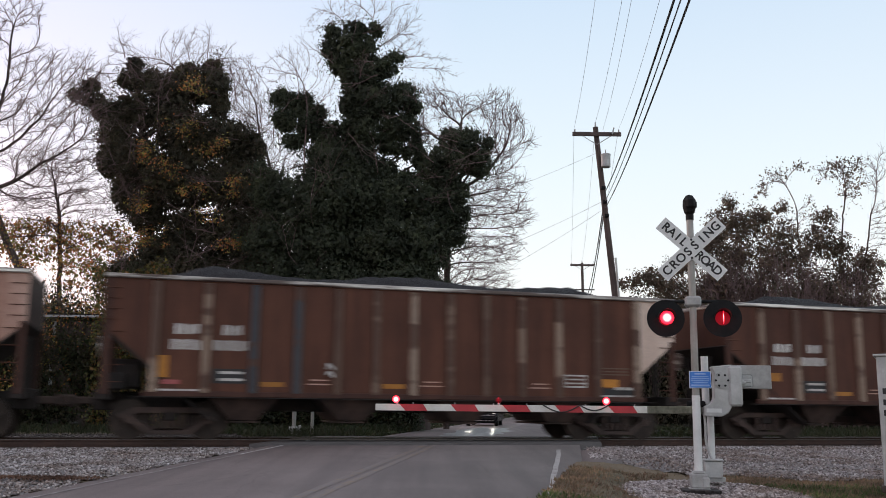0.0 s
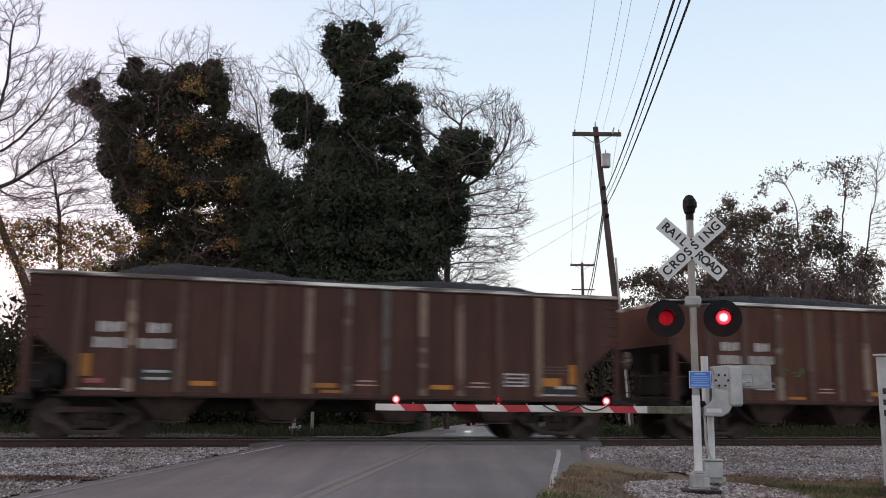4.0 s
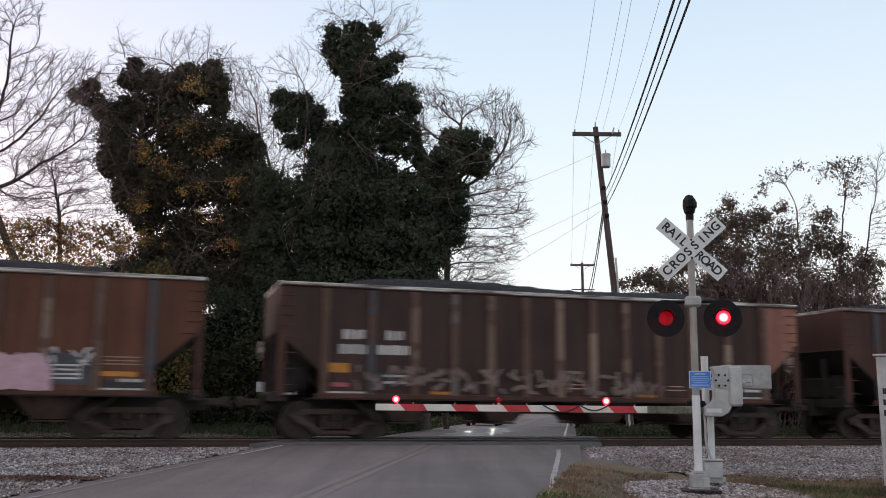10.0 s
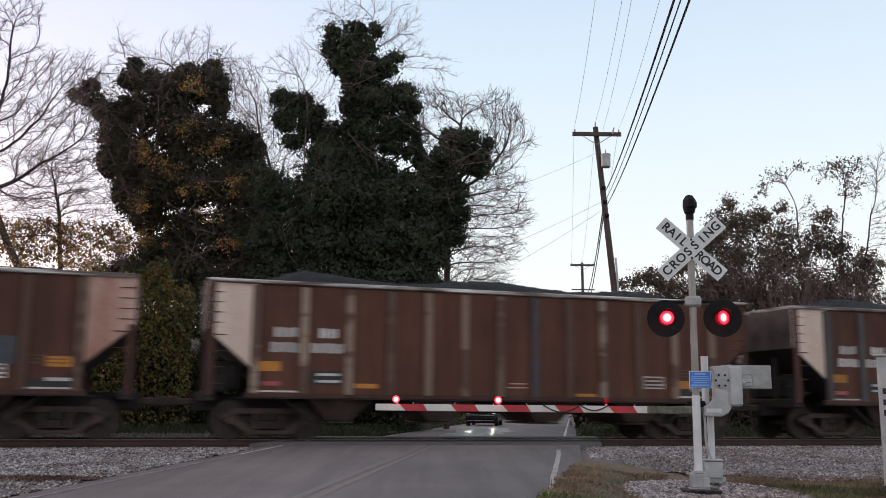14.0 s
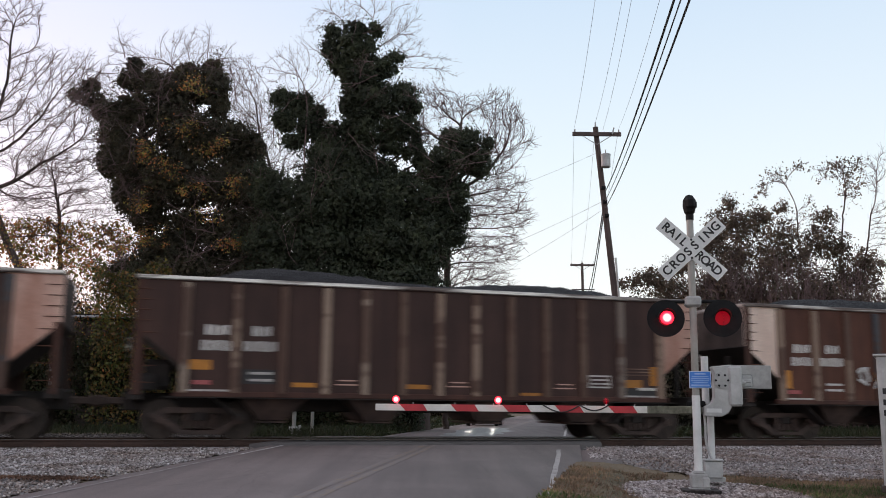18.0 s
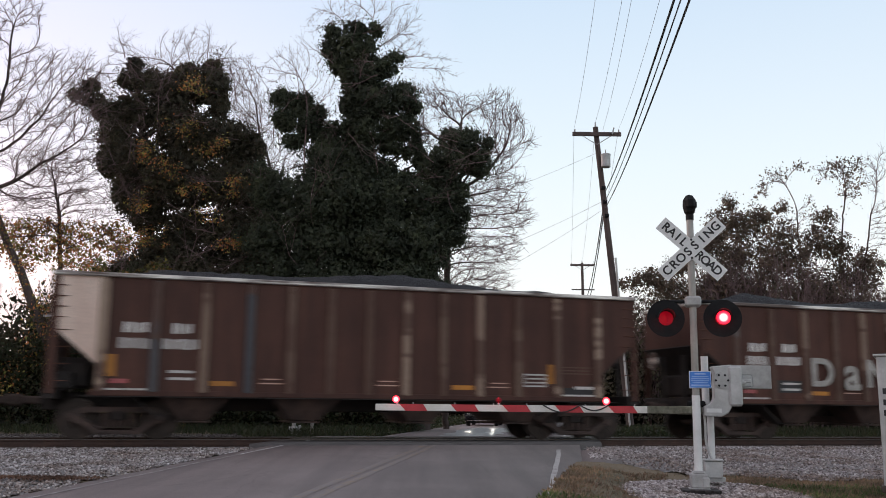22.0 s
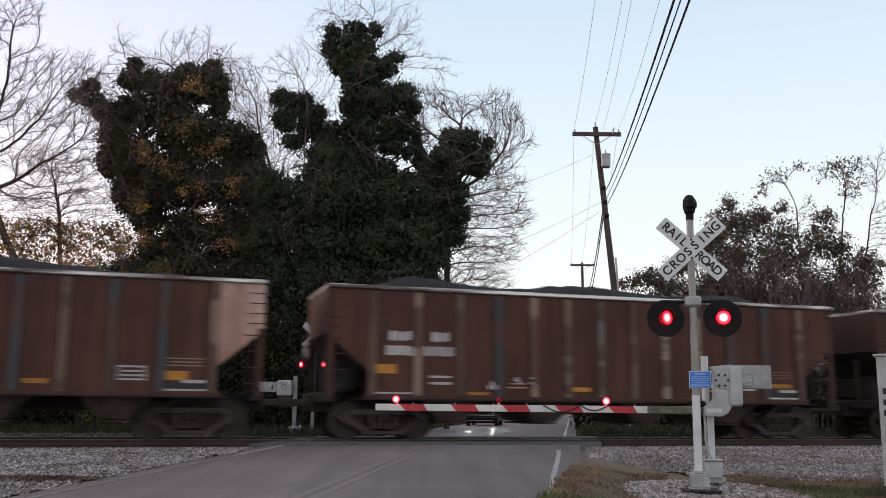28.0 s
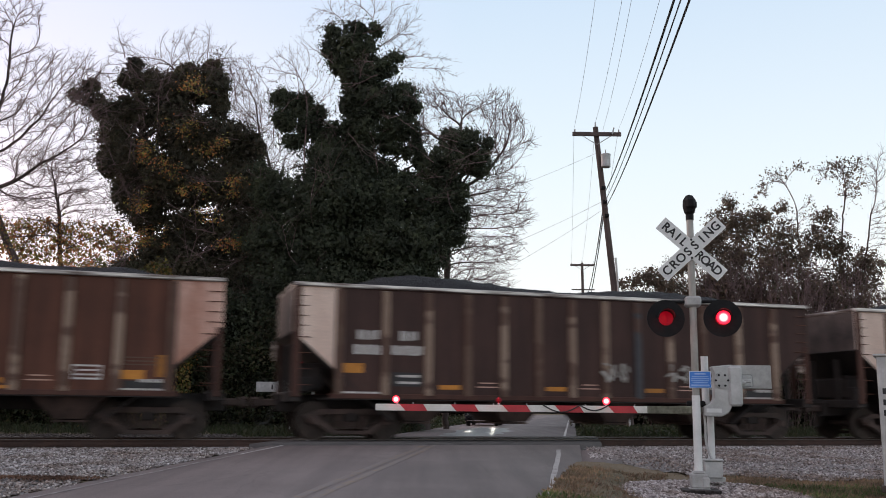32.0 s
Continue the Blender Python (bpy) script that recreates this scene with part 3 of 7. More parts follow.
def bed_z(u, v):
    p = tk(u, v)
    g = ground_z(p.x, p.y)
    a = abs(v)
    if a < 1.6:
        bed = -0.185
    elif a < 2.6:
        bed = -0.185 - 0.06 * (a - 1.6)
    else:
        bed = -0.245 - 0.2 * (a - 2.6)
    if v > 0.9 and u < 2.2:
        bed = -0.185 + 0.15 * min(1.0, (v - 0.9) / 1.2) * max(0.0, min(1.0, (5.6 - v) / 1.4))
    return max(bed, g + 0.045)


MOUND = Vector((3.98, 13.85, 0))


def mound_h(x, y):
    r = math.hypot((x - MOUND.x) / 1.42, (y - MOUND.y) / 2.0)
    dip = math.exp(-((x - 3.79) ** 2 + (y - 13.7) ** 2) / 0.16)
    return 0.085 * max(0.0, 1 - r ** 3) * (1 - 0.9 * dip)


def gravel_sheet(name, u0, u1, v0, v1, side, label, material=M_BED):
    """The packed fines under the loose stones, just above the earth, up to the road's edge."""
    verts, faces, idx = [], [], {}
    us, vs = np.arange(u0, u1, 0.25), np.arange(v0, v1, 0.25)
    for i, u in enumerate(us):
        for j, v in enumerate(vs):
            p = tk(u, v)
            if side(p.x, p.y) and v > v0 + 0.9 + 0.8 * noise.noise(Vector((u * 0.6, v * 0.6, 2))):
                idx[i, j] = len(verts)
                thin = 0.0 if v > -3 or u < 6 else max(0.0, 1 - (p.y - stone_edge(p.x, p.y)) / 0.6)
                verts.append((p.x, p.y, bed_z(u, v) - 0.012 - 0.05 * thin))
    for i, j in idx:
        q = [(i, j), (i + 1, j), (i + 1, j + 1), (i, j + 1)]
        if all(k in idx for k in q):
            faces.append([idx[k] for k in q])
    ob = new(name, arrays(name, verts, faces, material))
    tagged(ob, label, "gravel", kind="structure")


gravel_sheet("gravel_shoulder", -16, 9, -13.4, -3.0, lambda x, y: left_of_road(x, y, 0.0), "packed grey gravel between road and track")
gravel_sheet("gravel_shoulder", 6, 34, -11.4, -3.0, lambda x, y: right_of_road(x, y, 0.0) and y > stone_edge(x, y), "packed grey gravel between verge and track")
stones("ballast_stones", scatter(49000, -12, 9, -12.4, -0.95, lambda x, y, u, v: left_of_road(x, y, 0.05 + 0.25 * noise.noise(Vector((x, y, 0)))) and (v > -8.2 or random.random() < 0.75), seed=3), 0.025, "loose pale grey crushed stone beside the track")
stones("ballast_stones", scatter(40000, 7, 24, -10.6, -0.95, lambda x, y, u, v: right_of_road(x, y, 0.15) and y > stone_edge(x, y) and (y > 19.0 or x > 4.2 or random.random() < 0.4), seed=4), 0.026, "loose pale grey crushed stone beside the track")
# gravel and stones behind the track are much darker than those in front
gravel_sheet("gravel_shoulder", -18, 3, -0.1, 6.4, lambda x, y: left_of_road(x, y, 0.1), "packed dark gravel behind the track", M_STONE_DARK)
stones("ballast_stones", scatter(12000, -18, 30, 0.95, 6.2, lambda x, y, u, v: left_of_road(x, y, 0.2) or right_of_road(x, y, 0.2), seed=5), 0.036, "dark crushed stone behind the track", M_STONE_DARK)
rng = random.Random(8)
mp = []
while len(mp) < 8500:
    x, y = MOUND.x + rng.uniform(-1.5, 1.5), MOUND.y + rng.uniform(-2.1, 2.1)
    if mound_h(x, y) > 0.01:
        mp.append((x, y, ground_z(x, y) + mound_h(x, y) + rng.uniform(-0.01, 0.01)))
stones("gravel_mound", mp, 0.032, "low pad of grey stone round the signal bases")


def make_mound():
    verts, faces = [], []
    k = 24
    for j in range(k + 1):
        for i in range(k + 1):
            x, y = MOUND.x + (i / k - 0.5) * 3.1, MOUND.y + (j / k - 0.5) * 4.3
            verts.append((x, y, ground_z(x, y) + mound_h(x, y) - (0.015 if mound_h(x, y) > 0 else 0.05)))
    for j in range(k):
        for i in range(k):
            a = j * (k + 1) + i
            faces.append((a, a + 1, a + k + 2, a + k + 1))
    ob = new("gravel_bed", arrays("gravel_bed", verts, faces, M_BED))
    tagged(ob, "packed grey gravel under the signal", "gravel", kind="structure")


make_mound()


# ---- coal cars ----
def hopper_bay():
    bm = B()
    t, b = 1.05, 0.46
    lo = [(-0.86, -1.42, t), (0.86, -1.42, t), (0.86, 1.42, t), (-0.86, 1.42, t)]
    hi = [(-0.32, -1.15, b), (0.32, -1.15, b), (0.32, 1.15, b), (-0.32, 1.15, b)]
    a = [bm.verts.new(p) for p in lo]
    c = [bm.verts.new(p) for p in hi]
    bm.faces.new(a)
    bm.faces.new(c[::-1])
    for i in range(4):
        j = (i + 1) % 4
        bm.faces.new((a[i], a[j], c[j], c[i]))
    bmesh.ops.recalc_face_normals(bm, faces=bm.faces)
    return bm


def side_frame():
    """A cast side frame: arched top chord, two diagonals down to the spring seat, columns and journal jaws."""
    bm = B()
    plate(bm, [(-1.16, 0.58), (-0.78, 0.74), (0.78, 0.74), (1.16, 0.58), (1.08, 0.48), (0.70, 0.61), (-0.70, 0.61), (-1.08, 0.48)], -0.07, 0.07)
    for e in (-1, 1):
        pts = [(-1.00, 0.50), (-0.86, 0.55), (-0.36, 0.25), (-0.36, 0.12), (-0.48, 0.12)]
        plate(bm, [(x * -e, z) for x, z in (pts if e > 0 else pts[::-1])], -0.09, 0.05)
        box(bm, (e * 0.89, 0, 0.50), (0.30, 0.16, 0.20), 0.03)
        box(bm, (e * 0.31, 0, 0.42), (0.10, 0.14, 0.36), 0.015)
    box(bm, (0, 0, 0.17), (0.84, 0.15, 0.10), 0.015)
    return bm


def spring_nest():
    bm = B()
    for x in (-0.14, 0.0, 0.14):
        cyl(bm, (x, 0, 0.26), (x, 0, 0.52), 0.055, seg=8)
    return bm


def wheel():
    bm = B()
    for s in (-1, 1):
        cyl(bm, (0, s * 0.70, 0), (0, s * 0.83, 0), 0.452, seg=28)
        cyl(bm, (0, s * 0.68, 0), (0, s * 0.71, 0), 0.478, seg=28)
        cyl(bm, (0, s * 0.83, 0), (0, s * 0.86, 0), 0.16, seg=12)
        for i in range(6):
            a = i * math.pi / 3
            box(bm, (0.27 * math.cos(a), s * 0.835, 0.27 * math.sin(a)), (0.12, 0.012, 0.03), rot=None)
    cyl(bm, (0, -1.05, 0), (0, 1.05, 0), 0.08, seg=10)
    return bm


def coal_mesh(seed):
    nx, ny = 110, 16
    verts, faces = [], []
    for j in range(ny + 1):
        for i in range(nx + 1):
            x, y = (i / nx - 0.5) * 14.2, (j / ny - 0.5) * 2.94
            a, c = abs(x) / 7.1, abs(y) / 1.47
            mounds = 0.84 + 0.13 * math.cos(x * (0.8 + 0.12 * seed) + seed * 1.7) + 0.22 * noise.noise(Vector((x * 0.35, seed * 3.1, 0)))
            z = 3.60 + 0.62 * mounds * min(1.0, (1 - a) * 3.2) * (1 - c ** 1.7) + noise.noise(Vector((x * 3, y * 3, seed))) * 0.05 + noise.noise(Vector((x * 9, y * 9, seed))) * 0.03
            verts.append((x, y, z))
    for j in range(ny):
        for i in range(nx):
            k = j * (nx + 1) + i
            faces.append((k, k + 1, k + nx + 2, k + nx + 1))
    return arrays("coal_load", verts, faces, M_COAL)


RIBS = [-6.15, -5.0, -3.9, -2.87, -1.9, -0.95, 0.0, 0.95, 1.9, 2.87, 3.9, 5.0, 6.15]
END_OUTLINE = [(-7.29, 2.57), (-6.12, 1.58), (-6.12, 3.68), (-7.29, 3.68)]


def rects(spec, y):
    """Flat bars of paint: each x0, z0, x1, z1."""
    bm = B()
    for x0, z0, x1, z1 in spec:
        box(bm, ((x0 + x1) / 2, y, (z0 + z1) / 2), (x1 - x0, 0.004, z1 - z0))
    return bm


def uprights(x, widths, z0=2.42, z1=2.66):
    """Plain bars side by side, in pairs as wide as the marks that they stand for."""
    spec = []
    for k, w in enumerate(widths):
        spec += [(x, z0, x + w * 0.46, z1 - 0.02 * (k % 2)), (x + w * 0.58, z0 + 0.02 * (k % 2), x + w, z1)]
        x += w + 0.035
    return spec


def tag_paint(seed, w, h, n):
    """Sprayed letters grown together: leaning bent strokes of uneven width, with holes left between them."""
    r = random.Random(seed)
    bm = B()
    lay = 0
    for i in range(n):
        cx = (i + 0.5) / n * w - w / 2
        cw = w / n
        for k in range(r.randint(3, 5)):
            x0, z0 = cx + r.uniform(-0.5, 0.5) * cw, r.uniform(-0.5, 0.5) * h
            a = r.choice((0.0, 1.57, 1.3, 1.8, 0.6, 2.4)) + r.uniform(-0.25, 0.25)
            ln, th, bend = r.uniform(0.35, 0.75) * h, r.uniform(0.10, 0.24) * h, r.uniform(-1.2, 1.2)
            prev = None
            lay += 1
            x, z = x0 - 0.5 * ln * math.cos(a), z0 - 0.5 * ln * math.sin(a)
            for j in range(6):
                t = th * (1 - 0.35 * abs(j - 2.5) / 2.5) * r.uniform(0.85, 1.15) / 2
                lo = bm.verts.new((x + t * math.sin(a), -0.0004 * (lay % 12), min(h / 2, max(-h / 2, z - t * math.cos(a)))))
                hi = bm.verts.new((x - t * math.sin(a), -0.0004 * (lay % 12), min(h / 2, max(-h / 2, z + t * math.cos(a)))))
                if prev:
                    bm.faces.new((prev[0], prev[1], hi, lo))
                prev = (lo, hi)
                x, z, a = x + ln / 5 * math.cos(a), z + ln / 5 * math.sin(a), a + bend / 5
    return bm


def patch_paint(seed, w, h, ragged=0.3):
    """A filled field of spray paint with an uneven top and soft, broken ends."""
    bm = B()
    prev = None
    n = max(10, int(w * 7))
    for i in range(n + 1):
        f = i / n
        e = min(1.0, min(f, 1 - f) * 9 + 0.25)
        top = h / 2 - h * ragged * abs(noise.noise(Vector((f * w * 1.1, seed, 0)))) - h * (1 - e) * 0.6
        low = -h / 2 + h * 0.25 * ragged * abs(noise.noise(Vector((f * w * 1.7, seed, 5))))
        a, b = bm.verts.new((f * w - w / 2, 0.004, low)), bm.verts.new((f * w - w / 2 + 0.05 * noise.noise(Vector((f * 40, seed, 3))), 0.004, top))
        if prev:
            bm.faces.new((prev[0], a, b, prev[1]))
        prev = (a, b)
    return bm


def word(text, size, material, name="lettering", thick=0.002, heavy=0.0):
    cu = bpy.data.curves.new(name, "FONT")
    cu.body, cu.size, cu.align_x, cu.align_y, cu.extrude = text, size, "CENTER", "CENTER", thick
    cu.offset = heavy
    ob = bpy.data.objects.new(name, cu)
    scene.collection.objects.link(ob)
    dg = bpy.context.evaluated_depsgraph_get()
    me = bpy.data.meshes.new_from_object(ob.evaluated_get(dg))
    bpy.data.objects.remove(ob)
    me.materials.clear()
    me.materials.append(material)
    return me


CAR = {}


def car_meshes():
    c = CAR
    for key, m in (("brown", M_CAR), ("dark", M_CAR_DARK), ("soot", M_CAR_SOOT), ("rust", M_CAR_RUST)):
        c["side_" + key] = done("side_sheet", plate(B(), [(-6.14, 1.06), (6.14, 1.06), (6.14, 3.68), (-6.14, 3.68)], -0.012, 0.012), m)
    for key, m in (("brown", M_CAR), ("dark", M_CAR_DARK), ("soot", M_CAR_SOOT), ("rust", M_CAR_RUST), ("white", M_WHITE_END), ("salmon", M_SALMON_END), ("red", M_RED_END)):
        c["endp_" + key] = done("end_panel", plate(B(), END_OUTLINE, -0.012, 0.012), m)
    rib = B()
    w, dp = 0.105, 0.10
    a = [rib.verts.new(p) for p in ((-w, 0, 1.08), (-w * 0.75, -dp, 1.08), (w * 0.75, -dp, 1.08), (w, 0, 1.08))]
    b = [rib.verts.new(p) for p in ((-w, 0, 3.64), (-w * 0.75, -dp, 3.60), (w * 0.75, -dp, 3.60), (w, 0, 3.64))]
    for i in range(3):
        rib.faces.new((a[i], a[i + 1], b[i + 1], b[i]))
    rib.faces.new(a[::-1])
    rib.faces.new(b)
    bmesh.ops.recalc_face_normals(rib, faces=rib.faces)
    c["rib"] = done("rib", rib, M_RIB)
    c["rib_grey"] = c["rib"].copy()
    c["rib_grey"].materials[0] = M_RIB_GREY
    c["rim"] = done("top_chord", box(B(), (0, 0, 3.72), (14.60, 0.14, 0.10), 0.02), M_RIM)
    c["endrim"] = done("end_chord", box(B(), (0, 0, 3.72), (0.12, 2.96, 0.10), 0.02), M_RIM)
    c["sill"] = done("side_sill", box(B(), (0, 0, 1.05), (12.7, 0.12, 0.13), 0.015), M_CAR_DARK)
    c["ledge"] = done("sill_flange", box(B(), (0, 0, 0.975), (13.2, 0.16, 0.02)), M_UNDER)
    # cars with pale end panels get end sheets far darker than those panels
    for key, m in (("brown", M_CAR), ("dark", M_CAR_DARK), ("soot", M_CAR_SOOT), ("rust", M_CAR_RUST), ("white", M_END_DARK), ("salmon", M_END_DARK), ("red", M_END_DARK)):
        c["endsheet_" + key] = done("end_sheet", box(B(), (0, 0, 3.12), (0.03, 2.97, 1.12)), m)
    c["slope"] = done("slope_sheet", box(B(), (0, 0, 0), (3.30, 3.04, 0.03), rot=(0, 40.0, 0)), M_UNDER)
    c["endsill"] = done("end_sill", box(B(), (0, 0, 1.02), (0.30, 3.0, 0.24), 0.02), M_UNDER)
    c["post"] = done("corner_post", box(B(), (0, 0, 1.8), (0.13, 0.08, 1.60), 0.012), M_CAR_DARK)
    c["stile"] = done("corner_post", box(B(), (0, 0, 2.34), (0.18, 0.06, 2.64), 0.012), M_CAR_DARK)
    c["strut"] = done("end_strut", box(B(), (0, 0, 1.65), (0.12, 0.12, 1.35), 0.012), M_UNDER)
    c["rung"] = done("ladder_rung", cyl(B(), (-0.17, 0, 0), (0.17, 0, 0), 0.011, seg=6), M_CAR)
    c["centre"] = done("centre_sill", box(B(), (0, 0, 0.87), (15.0, 0.42, 0.42), 0.02), M_UNDER)
    c["bay"] = done("hopper_bay", hopper_bay(), M_TRUCK)
    c["gate"] = done("hopper_gate", box(B(), (0, 0, 0.42), (0.70, 2.2, 0.05), 0.01), M_TRUCK)
    cp = B()
    box(cp, (0.28, 0, 0.88), (0.56, 0.16, 0.18), 0.03)
    box(cp, (0.62, 0.03, 0.88), (0.22, 0.26, 0.28), 0.05)
    c["coupler"] = done("coupler", cp, M_TRUCK)
    c["hose"] = done("brake_hose", sag((0.2, 0.25, 0.75), (0.70, 0.25, 0.70), 0.38, 0.022, 8), M_CABLE)
    c["frame"] = done("side_frame", side_frame(), M_TRUCK)
    c["bolster"] = done("bolster", box(B(), (0, 0, 0.55), (0.36, 2.1, 0.24), 0.03), M_UNDER)
    c["springs"] = done("spring_nest", spring_nest(), M_TRUCK)
    c["wheel"] = done("wheelset", wheel(), M_WHEEL)
    c["cap"] = done("bearing_cap", cyl(B(), (0, -0.06, 0), (0, 0.06, 0), 0.10, seg=10), M_TRUCK)
    c["tank"] = done("air_reservoir", cyl(B(), (0, -0.6, 0), (0, 0.6, 0), 0.19, seg=14), M_UNDER)
    gear = B()
    box(gear, (0, 0.1, 0.06), (0.62, 1.9, 0.62), 0.06)
    box(gear, (-0.22, -1.0, -0.10), (0.40, 0.30, 0.40), 0.04)
    cyl(gear, (-0.30, -0.6, 0.30), (0.36, -0.6, 0.30), 0.14, seg=12)
    c["brakegear"] = done("brake_cylinder", gear, M_UNDER)
    c["brakewheel"] = done("brake_wheel", cyl(B(), (-0.02, 0, 0), (0.02, 0, 0), 0.26, seg=16), M_RIM)
    for i in range(5):
        c["coal%d" % i] = coal_mesh(i)
    c["mark_a"] = done("marking", rects(uprights(0.32, (0.24, 0.26)), 0), M_MARK)
    c["mark_low_a"] = done("marking", rects(uprights(0.24, (0.16, 0.17, 0.16, 0.17), 2.06, 2.30), 0), M_MARK)
    c["mark_b"] = done("marking", rects(uprights(0.26, (0.19, 0.21)), 0), M_MARK)
    c["mark_low_b"] = done("marking", rects(uprights(0.06, (0.17, 0.17, 0.17, 0.16), 2.06, 2.30), 0), M_MARK)
    c["bluepatch"] = done("paint_patch", rects([(0.0, 1.22, 0.98, 1.92)], 0), M_BLUEGREY)
    c["dark_low"] = done("label_panel", rects([(0.0, 1.09, 0.92, 1.33)], 0), M_SOOT_PATCH)
    c["dark_panel"] = done("label_panel", rects([(0.0, 1.30, 0.78, 1.64)], 0), M_SOOT_PATCH)
    c["red"] = done("red_label", rects([(0.0, 1.27, 0.40, 1.37)], 0), M_RED_MARK)
    c["faint"] = done("small_stencil", rects([(0.0, 1.68, 0.85, 1.71), (0.06, 1.76, 0.80, 1.79), (0.0, 1.84, 0.85, 1.87)], 0), M_RIB)
    c["data"] = done("data_panel", rects([(0.0, 1.36, 0.56, 1.42), (0.0, 1.52, 0.56, 1.58)], 0), M_MARK)
    c["small"] = done("small_stencil", rects([(0.0, 1.30, 0.55, 1.33), (0.08, 1.40, 0.50, 1.43)], 0), M_SALMON_END)
    c["stencil"] = done("stencil_box", rects([(0.0, 1.34, 0.62, 1.38), (0.0, 1.43, 0.62, 1.47), (0.08, 1.53, 0.56, 1.57), (0.0, 1.63, 0.62, 1.67), (0.0, 1.38, 0.03, 1.63), (0.59, 1.38, 0.62, 1.63)], 0), M_MARK)
    c["yellow"] = done("yellow_reflector", rects([(0.0, 1.24, 0.55, 1.35)], 0), M_YELLOW)
    c["yellow_low"] = done("yellow_reflector", rects([(0.0, 1.115, 0.55, 1.19)], 0), M_YELLOW)
    c["yellow_tall"] = done("yellow_reflector", rects([(0.0, 1.61, 0.55, 1.84)], 0), M_YELLOW)
    c["yellow_right"] = done("yellow_reflector", rects([(0.0, 1.36, 0.58, 1.57)], 0), M_YELLOW)
    c["yellow_wide"] = done("yellow_reflector", rects([(0.0, 1.42, 0.86, 1.53)], 0), M_YELLOW)
    c["yellow_post"] = done("yellow_panel", rects([(0.0, 1.42, 0.27, 1.92)], 0), M_YELLOW)
    c["whitebar"] = done("sill_handrail", rects([(0.0, 1.10, 0.95, 1.16)], 0), M_MARK)
    c["whitebar2"] = done("white_label", rects([(0.0, 1.295, 0.52, 1.37)], 0), M_MARK)


WHITE_LEFT = {3, 4, 7, 8, 9, 11, 15, 16, 17, 21, 22}
LIGHT_RIGHT = {-1: "white", 0: "salmon", 1: "salmon", 5: "salmon", 6: "red", 10: "salmon", 12: "salmon", 13: "salmon", 14: "salmon", 20: "salmon", 23: "salmon"}
RUSTY = {7}
SOOTY = {6, 12, 13, 18, 22}
MEDIUM = {-2, -1, 0, 1, 4, 8, 9, 10, 11, 16, 18, 19, 20, 21, 23}
WHEELS = []
CARS = []


